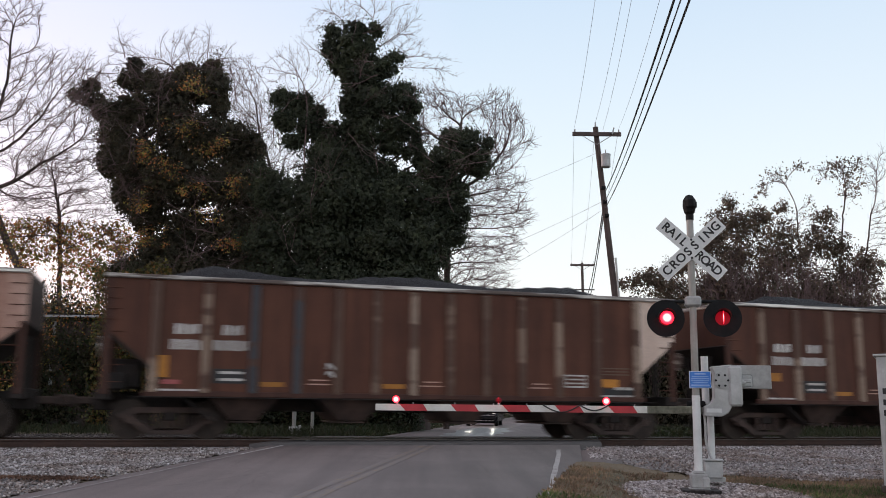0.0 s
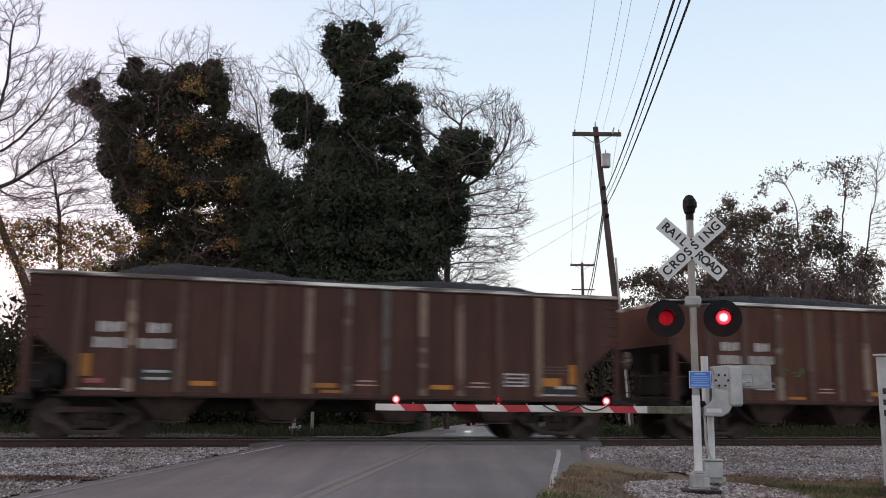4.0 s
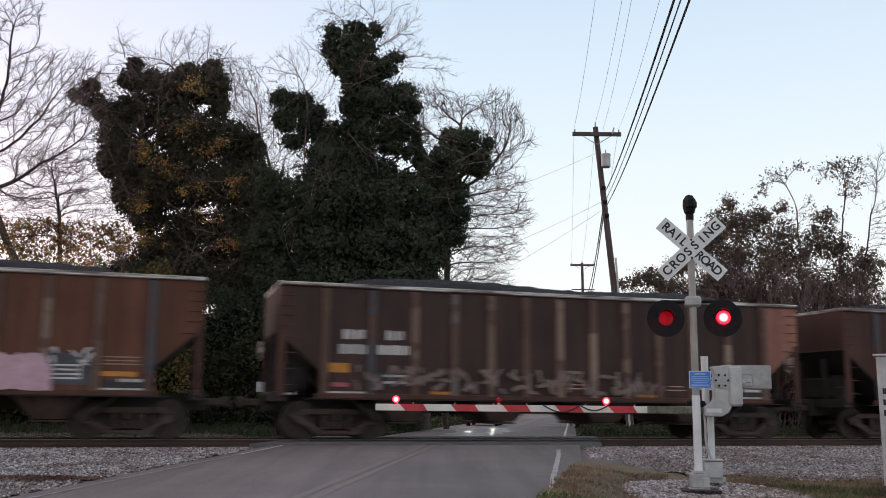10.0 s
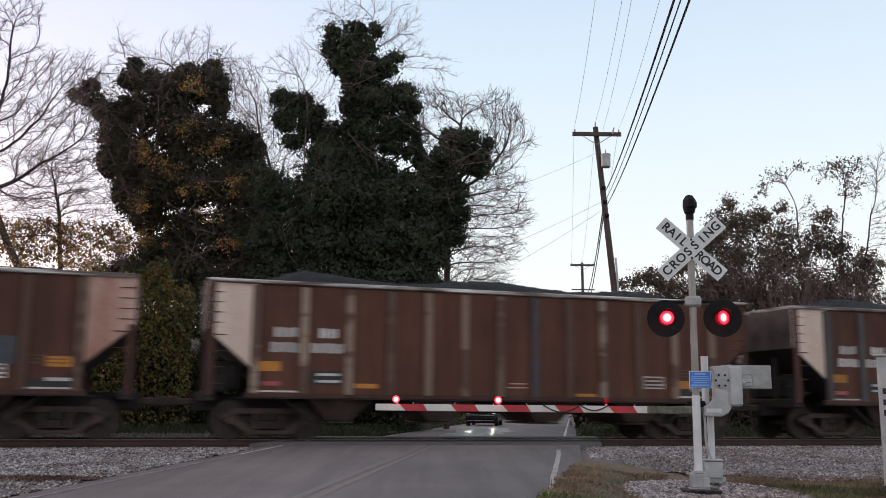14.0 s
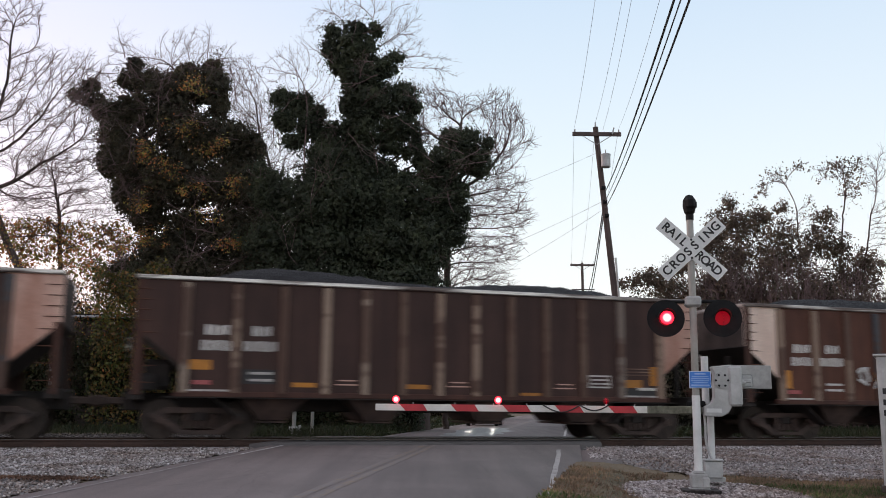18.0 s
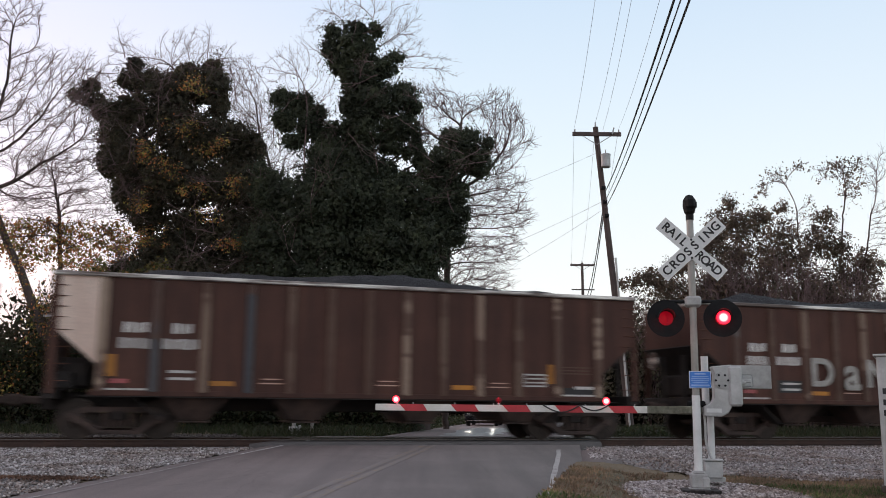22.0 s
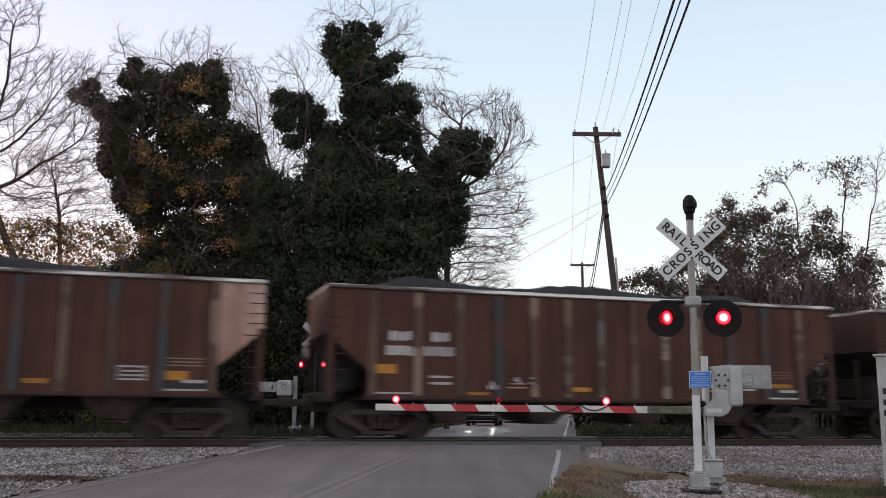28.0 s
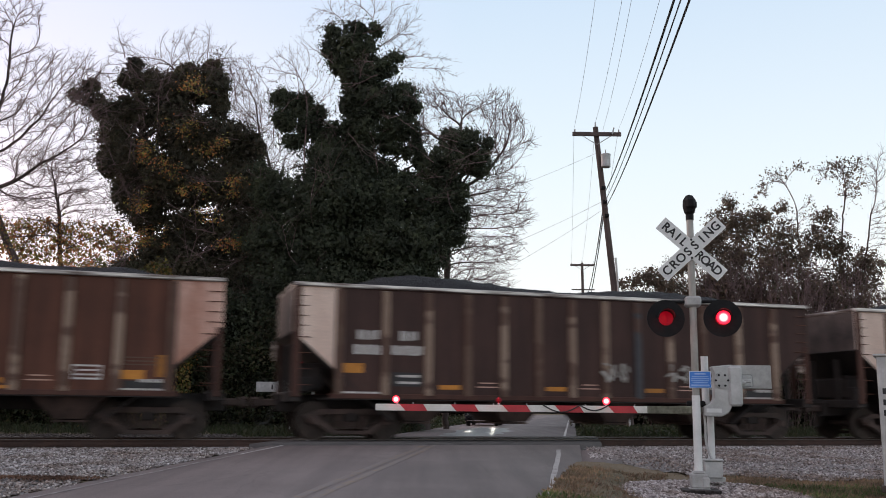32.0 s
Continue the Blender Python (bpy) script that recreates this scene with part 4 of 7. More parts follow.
def make_car(k):
    c = CAR
    r = random.Random(100 + k)
    tone = "rust" if k in RUSTY else "soot" if k in SOOTY else "brown" if k in MEDIUM else "dark"
    left = "white" if k in WHITE_LEFT else tone
    right = LIGHT_RIGHT.get(k, tone)
    car = new("coal_hopper_car")
    ends = "plain brown ends" if left == tone == right else "pale faded ends"
    tagged(car, {"rust": "ribbed rusty orange-brown", "brown": "ribbed oxide-brown", "dark": "ribbed sooty dark-brown", "soot": "ribbed soot-blackened brown"}[tone] + " hopper car heaped with coal, " + ends, "rail car", "cars of the coal train")
    CARS.append((k, car))
    for s in (-1, 1):
        y = s * 1.50
        f = pose(0, y, 0) if s < 0 else pose(0, y, 0, rz=180)
        part("side_sheet", c["side_" + tone], None, car, "rust-streaked oxide brown sheet", f)
        lk, rk = (left, right) if s < 0 else (right, left)
        for key, turn in ((lk, 1), (rk, -1)):
            g = f @ (Matrix.Identity(4) if turn > 0 else Matrix.Rotation(math.pi, 4, "Z"))
            part("end_panel", c["endp_" + key], None, car, {"white": "chalky white end panel", "salmon": "faded salmon end panel", "red": "faded red end panel"}.get(key, ""), g)
        for x in RIBS:
            part("rib", c["rib_grey" if k == 8 else "rib"], None, car, "", f @ pose(x, -0.012, 0))
        part("top_chord", c["rim"], None, car, "worn steel top edge with painted glints", f @ pose(0, -0.02, 0))
        part("side_sill", c["sill"], None, car, "", f @ pose(0, -0.03, 0))
        part("sill_flange", c["ledge"], None, car, "", f @ pose(0, -0.06, 0))
        for e in (-1, 1):
            if e * s > 0:
                part("corner_post", c["stile"], None, car, "ladder post at the corner", f @ pose(e * 7.19, -0.01, 0))
            else:
                part("corner_post", c["post"], None, car, "", f @ pose(e * 7.22, 0, 0))
            for i in range(4):
                part("ladder_rung", c["rung"], None, car, "", f @ pose(e * 7.0, -0.03, 1.30 + i * 0.38))
            for i in range(4):
                part("ladder_rung", c["rung"], None, car, "", f @ pose(e * 7.10, -0.045, 2.72 + i * 0.24))
    for e in (-1, 1):
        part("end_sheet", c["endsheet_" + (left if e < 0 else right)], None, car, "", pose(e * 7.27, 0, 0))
        part("end_chord", c["endrim"], None, car, "", pose(e * 7.24, 0, 0))
        part("slope_sheet", c["slope"], None, car, "dark sloping floor sheet", pose(e * 6.05, 0, 1.50) @ pose(0, 0, 0, rz=0 if e < 0 else 180))
        part("end_sill", c["endsill"], None, car, "", pose(e * 7.2, 0, 0))
        for y in (-0.55, 0.55):
            part("end_strut", c["strut"], None, car, "", pose(e * 7.22, y, 0))
        part("coupler", c["coupler"], None, car, "", pose(e * 7.35, 0, 0, rz=0 if e > 0 else 180))
        part("brake_hose", c["hose"], None, car, "", pose(e * 7.35, 0, 0, rz=0 if e > 0 else 180))
        truck = new("truck")
        truck.parent = car
        truck.matrix_basis = pose(e * 5.72, 0, 0)
        for y in (-0.98, 0.98):
            part("side_frame", c["frame"], None, truck, "", pose(0, y, 0))
            part("spring_nest", c["springs"], None, truck, "", pose(0, y, 0))
            for x in (-0.89, 0.89):
                part("bearing_cap", c["cap"], None, truck, "", pose(x, y * 1.09, 0.457))
        part("bolster", c["bolster"], None, truck)
        for x in (-0.89, 0.89):
            w = part("wheelset", c["wheel"], None, truck, "", pose(x, 0, 0.457))
            WHEELS.append((k, x + e * 5.72, w, x))
    part("centre_sill", c["centre"], None, car)
    for x in (-4.05, -1.45, 1.45, 4.05):
        part("hopper_bay", c["bay"], None, car, "sooty sloping hopper bay", pose(x, 0, 0))
        part("hopper_gate", c["gate"], None, car, "", pose(x, 0, 0))
    part("air_reservoir", c["tank"], None, car, "", pose(-6.7, 0.3, 1.45))
    part("brake_cylinder", c["brakegear"], None, car, "sooty brake gear under the slope", pose(-6.72, 0, 1.42))
    part("brake_wheel", c["brakewheel"], None, car, "", pose(-7.46, 0.7, 2.2))
    part("coal_load", c["coal%d" % (k % 5)], None, car, "heaped black coal")
    for s in (-1, 1):
        f = pose(0, -1.518, 0) if s < 0 else pose(0, 1.518, 0, rz=180)
        put = lambda key, x, lab="": part(c[key].name.split(".")[0], c[key], None, car, lab, f @ pose(x, 0, 0))
        put("mark_a", -6.03, "white stencilled marks as bars")
        put("mark_low_a", -6.03, "white stencilled marks as bars")
        put("mark_b", -4.89, "white stencilled marks as bars")
        put("mark_low_b", -4.89, "white stencilled marks as bars")
        if r.random() < 0.75:
            part("label_panel", c["dark_panel"], None, car, "black label panel", f @ pose(-4.83, 0.003, 0))
        put("data", -4.68)
        put("whitebar", -6.08, "white painted sill rail")
        put("whitebar", 5.08, "white painted sill rail")
        put("whitebar2", 5.48)
        if k in (7, 22):
            part("paint_patch", c["bluepatch"], None, car, "blue-grey overpainted patch", f @ pose(3.92, 0.003, 0))
        part("label_panel", c["dark_low"], None, car, "", f @ pose(5.15, 0.003, 0))
        put("stencil", 4.06, "white stencilled box")
        if k in (-1, 2, 11, 15, 18):
            put("yellow_post", -6.10)
        else:
            put("yellow_tall", -6.10)
        if k % 3 != 1:
            put("red", -5.95, "faded red label")
        put("faint", 5.10)
        if k == 11:
            for x in (-3.0, -1.12, 0.13, 5.87):
                put("yellow_post", x)
        else:
            for x in (-3.68, -0.80, 2.12):
                if r.random() < 0.85:
                    put("yellow" if r.random() < 0.7 else "yellow_low", x + r.uniform(-0.08, 0.08))
                if r.random() < 0.25:
                    put("yellow_low", x + 0.2)
            if k == 15:
                put("yellow_post", 4.72)
            elif k == 10:
                put("yellow_tall", 5.47)
            else:
                put("yellow_wide" if k % 3 == 1 else "yellow_right", 5.02)
        if k in (2, 5, 12, 17, 21, 23):
            put("yellow_post", 5.86)
        for x in (-2.62, 0.2, 3.1):
            if r.random() < 0.7:
                put("small", x)
    return car


car_meshes()
for k in range(-2, 25):
    make_car(k)


def spray(k, x, z, me, label):
    car = dict(CARS)[k]
    ob = part("graffiti", me, None, car, label, pose(x, -1.628, z))
    tagged(ob, label, kind="stuff")


for k, x, z, w, h, n, m, lab in ((7, 2.97, 1.50, 2.2, 0.80, 4, M_PINK, "pink sprayed graffiti"), (7, 0.8, 1.45, 1.8, 0.75, 4, M_GREYSPRAY, "grey sprayed graffiti"), (7, -0.5, 1.5, 0.8, 0.65, 2, M_SPRAY, "white sprayed graffiti"), (7, -1.5, 1.62, 1.0, 0.7, 2, M_SPRAY, "white sprayed graffiti"), (7, 4.4, 1.85, 0.95, 0.4, 2, M_SPRAY, "white sprayed graffiti"),
                                 (6, -0.6, 1.46, 7.0, 0.62, 17, M_DUSTSPRAY, "faded sprayed graffiti"), (6, -4.6, 1.5, 1.6, 0.6, 4, M_DUSTSPRAY, "faded sprayed graffiti"),
                                 (10, 0.0, 1.66, 8.0, 1.10, 11, M_SPRAY, "large white sprayed graffiti"), (10, 0.02, 1.64, 7.6, 1.0, 7, M_DARKSPRAY, "dark outlines of the graffiti"), (1, -3.45, 1.86, 0.78, 0.24, 3, M_GREENSPRAY, "green sprayed mark"), (11, -3.4, 1.76, 0.8, 0.6, 2, M_SPRAY, "white sprayed graffiti"), (11, -1.3, 1.54, 0.7, 0.42, 2, M_SPRAY, "white sprayed graffiti"), (11, 1.45, 1.62, 0.9, 0.42, 2, M_SPRAY, "white sprayed graffiti"), (11, 5.55, 1.78, 0.75, 0.95, 2, M_GREYSPRAY, "faded sprayed graffiti"), (19, -3.3, 1.42, 0.8, 0.32, 1, M_SPRAY, "white sprayed graffiti"), (19, -2.2, 1.42, 0.7, 0.32, 1, M_SPRAY, "white sprayed graffiti"),
                                 (22, 1.25, 1.74, 0.75, 0.5, 2, M_CREAMSPRAY, "cream sprayed graffiti"), (22, 3.2, 1.74, 0.8, 0.52, 2, M_CREAMSPRAY, "cream sprayed graffiti"), (-1, -2.2, 1.65, 0.5, 0.35, 1, M_SPRAY, "white sprayed graffiti")):
    spray(k, x, z, done("graffiti", tag_paint(k * 10 + int(x * 7), w, h, n), m), lab)
for k, x, z, w, h, rag, m, lab in ((7, 2.97, 1.49, 2.25, 0.84, 0.35, M_PINK, "pink field of spray paint"), (7, 0.85, 1.43, 1.75, 0.76, 0.4, M_DUSTSPRAY, "faded field of spray paint"), (7, -0.5, 1.5, 0.8, 0.65, 0.4, M_DUSTSPRAY, "faded field of spray paint"),
                               (10, 0.0, 1.66, 8.4, 1.15, 0.45, M_PALESPRAY, "broad pale field of spray paint")):
    spray(k, x, z, done("graffiti", patch_paint(k + int(x * 3), w, h, rag), m), lab)
part("paint_patch", done("paint_patch", rects([(3.82, 1.65, 4.84, 2.27)], 0), M_BLUEGREY), None, dict(CARS)[10], "blue-grey overpainted patch", pose(0, -1.521, 0))
for ch, x, size, wide in (("D", -3.42, 1.08, 1.0), ("a", -2.41, 1.38, 0.92), ("N", -1.52, 1.08, 1.0), ("K", -0.53, 1.08, 0.95), ("!", 0.35, 1.08, 1.6)):
    g = word(ch, size, M_CREAMSPRAY, "graffiti", 0.002, 0.030)
    ob = part("graffiti", g, None, dict(CARS)[14], "white hand-sprayed letter", pose(x, -1.628, 1.84, rx=90) @ Matrix.Scale(wide, 4, (1, 0, 0)))


# ---- the near signal with its gate ----
def ring(bm, c, r0, r1, y0, y1, seg=28, a0=0.0, a1=2 * math.pi):
    """A ring about the y axis, or a piece of it."""
    full = abs(a1 - a0 - 2 * math.pi) < 1e-6
    n = seg if full else seg + 1
    rows = []
    for i in range(n):
        a = a0 + (a1 - a0) * i / seg
        co, si = math.cos(a), math.sin(a)
        rows.append([bm.verts.new((c[0] + q * co, c[1] + y, c[2] + q * si)) for q, y in ((r0, y0), (r1, y0), (r1, y1), (r0, y1))])
    for i in range(seg):
        a, b = rows[i], rows[(i + 1) % n]
        for j in range(4):
            bm.faces.new((a[j], a[(j + 1) % 4], b[(j + 1) % 4], b[j]))
    if not full:
        bm.faces.new(rows[0])
        bm.faces.new(rows[-1][::-1])
    bmesh.ops.recalc_face_normals(bm, faces=bm.faces)
    return bm


FLASH = []


def lamp_head(parent, m, phase, back=False):
    """A flashing light: black round shield, hood, dim red lens, and an added glowing disc that turns edge-on between
    flashes.
    """
    head = part("light_shield", ring(B(), (0, 0, 0), 0.0, 0.28, -0.012, 0.012), M_BLACK, parent, "round black light shield", m)
    part("housing", ring(B(), (0, 0.11, 0), 0.0, 0.15, -0.09, 0.09, 20), M_BLACK, head)
    hood = B()
    for s in range(10):
        a0, a1 = radians(5 + s * 17), radians(5 + (s + 1) * 17)
        l0, l1 = [0.13 + 0.15 * math.sin(a) for a in (a0, a1)]
        v = [hood.verts.new((q * math.cos(a), y, q * math.sin(a))) for a, l in ((a0, l0), (a1, l1)) for q in (0.122, 0.130) for y in (-0.012, -l)]
        for f in ((0, 1, 5, 4), (2, 6, 7, 3), (1, 3, 7, 5)):
            hood.faces.new([v[i] for i in f])
    bmesh.ops.remove_doubles(hood, verts=hood.verts, dist=0.001)
    part("hood", hood, M_BLACK, head)
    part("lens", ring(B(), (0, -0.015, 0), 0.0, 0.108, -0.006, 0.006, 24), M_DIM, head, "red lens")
    # added disc that carries the flash; turning it edge-on imitates switching off
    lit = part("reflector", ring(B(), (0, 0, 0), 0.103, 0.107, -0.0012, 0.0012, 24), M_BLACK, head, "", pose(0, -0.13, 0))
    part("lit_reflector", ring(B(), (0, 0, 0), 0.0, 0.103, -0.0004, 0.0004, 24), M_LIT, lit, "added glowing red disc that stands for the lit lens", pose(0, -0.001, 0))
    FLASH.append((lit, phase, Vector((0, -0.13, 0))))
    return head


def crossbuck(parent, m, lettered):
    for nm, ang, words, y in (("crossbuck_board", -42.5, ("RAIL", "ROAD"), 0.0), ("crossbuck_board", 42.5, ("CROSSING",), -0.012)):
        g = m @ pose(0, y, 0, ry=-ang)
        board = part(nm, box(B(), (0, 0, 0), (1.22, 0.008, 0.229), 0.003), M_SIGN_WHITE if lettered else M_SIGN_BACK, parent, "white reflective board with black letters" if lettered else "grey metal back of a board", g)
        if not lettered:
            part("strap", box(B(), (0, -0.01, 0), (0.06, 0.012, 0.22)), M_ALU, board)
            continue
        if len(words) == 2:
            spans = [(ch, -0.50 + i * 0.115) for i, ch in enumerate(words[0])] + [(ch, 0.155 + i * 0.115) for i, ch in enumerate(words[1])]
        else:
            spans = [(ch, -0.50 + i * 0.143) for i, ch in enumerate(words[0])]
        for ch, x in spans:
            part("letter", word(ch, 0.185, M_LETTER, "letter", 0.002, 0.004), None, board, "black letter", pose(x, -0.0065, 0, rx=90))


def mast_base(parent, m):
    bm = B()
    box(bm, (0, 0, 0.015), (0.30, 0.26, 0.03), 0.006)
    box(bm, (0, 0, 0.13), (0.25, 0.20, 0.22), 0.025)
    box(bm, (0.09, -0.02, 0.11), (0.11, 0.22, 0.16), 0.02)
    box(bm, (0, 0, 0.25), (0.18, 0.17, 0.05), 0.02)
    return part("mast_base", bm, M_ALU_DIRTY, parent, "cast aluminium mast base", m)


def make_near_signal():
    sx, sy, gz = 3.79, 14.0, -0.33
    sig = new("crossing_signal")
    sig.matrix_basis = pose(sx, sy, 0, rz=-7.9)
    tagged(sig, "aluminium crossing signal mast with crossbuck, bell and red flashing lights", "railroad signal")
    mast_base(sig, pose(0, 0, gz - 0.02))
    part("foundation", box(B(), (0, -0.06, gz - 0.025), (0.54, 0.56, 0.05), 0.006), M_UNDER, sig, "dark steel anchor plate")
    for x in (-0.2, -0.07, 0.07, 0.2):
        part("anchor_leg", box(B(), (x, -0.36, gz - 0.05), (0.07, 0.07, 0.10), 0.01), M_UNDER, sig)
    part("mast_sleeve", cyl(B(), (0, 0, gz + 0.24), (0, 0, 1.02), 0.060, seg=20), M_SIGN_WHITE, sig, "white lower mast sleeve")
    part("mast", cyl(B(), (0, 0, 1.02), (0, 0, 3.70), 0.053, seg=20), M_MAST, sig, "tarnished aluminium mast")
    bell = B()
    cyl(bm=bell, a=(0, 0, 3.68), b=(0, 0, 3.76), r0=0.075, seg=18)
    cyl(bell, (0, 0, 3.76), (0, 0, 3.80), 0.06, 0.10, 18)
    for (z0, z1, r0, r1) in ((3.80, 3.90, 0.10, 0.125), (3.90, 3.99, 0.125, 0.12), (3.99, 4.06, 0.12, 0.07), (4.06, 4.075, 0.07, 0.03)):
        cyl(bell, (0, 0, z0), (0, 0, z1), r0, r1, 18)
    box(bell, (0.115, 0, 3.92), (0.05, 0.06, 0.10), 0.01)
    box(bell, (0.01, -0.02, 3.93), (0.20, 0.24, 0.20), 0.05)
    bmesh.ops.scale(bell, vec=(0.80, 1.0, 1.0), verts=bell.verts)
    part("bell", bell, M_BLACK, sig, "black bell housing")
    crossbuck(sig, pose(0, -0.075, 3.22, rz=2), True)
    for z in (3.08, 3.36):
        part("clamp", ring(B(), (0, 0, 0), 0.055, 0.066, -0.03, 0.03, 16), M_ALU, sig, "", pose(0, 0, z, rx=90))
        part("bolt", cyl(B(), (0, -0.10, z), (0, -0.085, z), 0.018, seg=8), M_BLACK, sig)
    hub = B()
    box(hub, (0, 0, 2.42), (0.24, 0.20, 0.16), 0.03)
    part("crossarm_box", hub, M_ALU_DIRTY, sig, "cast junction box on the mast")
    part("crossarm", cyl(B(), (-0.42, 0, 2.42), (0.42, 0, 2.42), 0.026, seg=10), M_BLACK, sig)
    for s, ph in ((-1, 0), (1, 1)):
        part("hanger", cyl(B(), (s * 0.415, 0.02, 2.16), (s * 0.415, 0.02, 2.44), 0.024, seg=10), M_BLACK, sig)
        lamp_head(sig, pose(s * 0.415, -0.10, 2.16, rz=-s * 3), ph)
    sign = part("notice_plate", box(B(), (0.06, -0.075, 1.25), (0.32, 0.006, 0.255), 0.002), M_SIGN_WHITE, sig, "blue notice plate with pale lines")
    part("notice_field", box(B(), (0.06, -0.0805, 1.25), (0.30, 0.004, 0.235)), M_BLUE, sign, "blue field")
    bars = B()
    for i, (w, h, z) in enumerate(((0.16, 0.022, 0.085), (0.24, 0.014, 0.045), (0.26, 0.014, 0.015), (0.26, 0.014, -0.015), (0.22, 0.014, -0.045), (0.26, 0.026, -0.085))):
        box(bars, (0.06, -0.084, 1.25 + z), (w, 0.002, h))
    part("writing_bars", bars, M_PALE_BLUE, sign, "pale lines of writing")

    # the gate mechanism on its own post
    gate = new("crossing_gate")
    gate.matrix_basis = pose(4.14, 14.55, 0, rz=-7.9)
    tagged(gate, "lowered red and white striped gate arm on a grey mechanism", "railroad gate")
    part("post", cyl(B(), (0.01, 0, -0.22), (0.01, 0, 0.90), 0.052, seg=18), M_SIGN_WHITE, gate, "off-white gate post")
    part("post_stub", cyl(B(), (-0.05, 0, 0.9), (-0.05, 0, 1.63), 0.056, seg=18), M_SIGN_WHITE, gate, "capped top of the post")
    base = B()
    box(base, (0.0, -0.12, -0.08), (0.27, 0.20, 0.26), 0.02)
    box(base, (0.0, -0.12, 0.06), (0.30, 0.23, 0.025), 0.008)
    part("base_box", base, M_ALU, gate, "square aluminium base box")
    part("base_flange", cyl(B(), (0, 0, -0.26), (0, 0, -0.20), 0.2, seg=18), M_ALU_DIRTY, gate)
    body = B()
    plate(body, [(0.00, 1.46), (0.30, 1.49), (0.30, 0.88), (0.24, 0.77), (0.14, 0.71), (-0.12, 0.71), (-0.12, 0.86), (-0.02, 0.90), (0.03, 0.98), (0.04, 1.36)], -0.34, -0.10)
    bmesh.ops.bevel(body, geom=body.edges[:], offset=0.015, segments=1, affect="EDGES")
    part("mechanism_case", body, M_ALU, gate, "grey cast mechanism case")
    cover = B()
    box(cover, (0.345, -0.23, 1.165), (0.20, 0.32, 0.60), 0.03)
    part("case_cover", cover, M_ALU, gate, "pale hinged case cover")
    knob = B()
    cyl(knob, (0.46, -0.23, 1.22), (0.52, -0.23, 1.22), 0.05, 0.02, 10)
    part("latch", knob, M_ALU, gate)
    hub = B()
    cyl(hub, (0.15, -0.342, 1.25), (0.15, -0.36, 1.25), 0.125, seg=20)
    part("hub", hub, M_ALU_DIRTY, gate)
    for i in range(6):
        a = i * math.pi / 3
        part("bolt", cyl(B(), (0.15 + 0.09 * math.cos(a), -0.375, 1.25 + 0.09 * math.sin(a)), (0.15 + 0.09 * math.cos(a), -0.358, 1.25 + 0.09 * math.sin(a)), 0.017, seg=8), M_BLACK, gate)
    label = part("label_plate", box(B(), (0.02, -0.345, 0.80), (0.22, 0.004, 0.06)), M_SIGN_WHITE, gate, "white label strip")
    cw = B()
    box(cw, (0.62, -0.06, 1.31), (0.62, 0.03, 0.36), 0.01)
    part("counterweight_plate", cw, M_ALU_DIRTY, gate, "flat grey counterweight plate")
    arm2 = B()
    box(arm2, (0.46, -0.10, 1.25), (0.38, 0.04, 0.20), 0.03)
    box(arm2, (0.54, -0.125, 1.25), (0.16, 0.02, 0.06), 0.01)
    part("counterweight_arm", arm2, M_ALU, gate)
    part("arm_socket", box(B(), (-0.70, -0.24, 0.80), (0.52, 0.046, 0.112), 0.006), M_OLIVE, gate, "olive weathered arm socket")
    part("yoke", box(B(), (-0.33, -0.22, 0.80), (0.36, 0.10, 0.13), 0.02), M_OLIVE, gate, "arm bracket")
    part("yoke", box(B(), (-0.22, -0.16, 0.90), (0.28, 0.08, 0.09), 0.02), M_BLACK, gate)
    cond = sag((-0.10, -0.14, 0.74), (0.02, -0.14, -0.02), 0.0, 0.020, 16)
    for v in cond.verts:
        f = (0.74 - v.co.z) / 0.76
        v.co.x += -0.05 * math.sin(math.pi * min(1, f * 1.15)) + 0.02 * math.sin(2 * math.pi * f)
    part("conduit", cond, M_ALU, gate, "curved pale conduit")

    arm = part("gate_arm", box(B(), (-2.83, -0.24, 0.80), (4.75, 0.035, 0.105), 0.006), M_ARM_WHITE, gate, "white gate arm with slanted red stripes")
    arm.matrix_basis = pose(0, 0, 0)
    x0 = -4.835
    for i in range(5):
        a = x0 + i * 0.815
        bm = plate(B(), [(a + 0.02, 0.853), (a + 0.40, 0.853), (a + 0.47, 0.747), (a + 0.12, 0.747)], -0.262, -0.2585)
        part("red_stripe", bm, M_RED_STRIPE, arm, "slanted red reflective stripe")
    for x, ph in ((-4.86, None), (-3.24, 0), (-1.58, 1)):
        lamp = part("arm_lamp", box(B(), (0, 0, 0), (0.10, 0.09, 0.09), 0.03), M_ARMDIM, arm, "small red arm lamp", pose(x, -0.24, 0.925))
        part("lamp_foot", cyl(B(), (0, 0, -0.08), (0, 0, -0.04), 0.02, seg=8), M_ALU, lamp)
        # glowing disc added before the lamp; edge-on it passes for unlit
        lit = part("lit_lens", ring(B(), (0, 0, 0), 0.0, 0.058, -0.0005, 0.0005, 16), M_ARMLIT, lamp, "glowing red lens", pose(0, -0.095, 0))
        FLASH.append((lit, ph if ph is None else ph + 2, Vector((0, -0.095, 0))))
    wire = B()
    for a, b in ((-2.55, -1.98), (-1.98, -1.55)):
        prev = None
        for i in range(9):
            f = i / 8
            p = Vector((a + (b - a) * f, -0.275, 0.86 - (0.11 if a < -2 else 0.08) * math.sin(math.pi * f)))
            if prev is not None:
                cyl(wire, prev, p, 0.010, seg=6)
            prev = p
    part("arm_cable", wire, M_CABLE, arm, "drooping black cable")
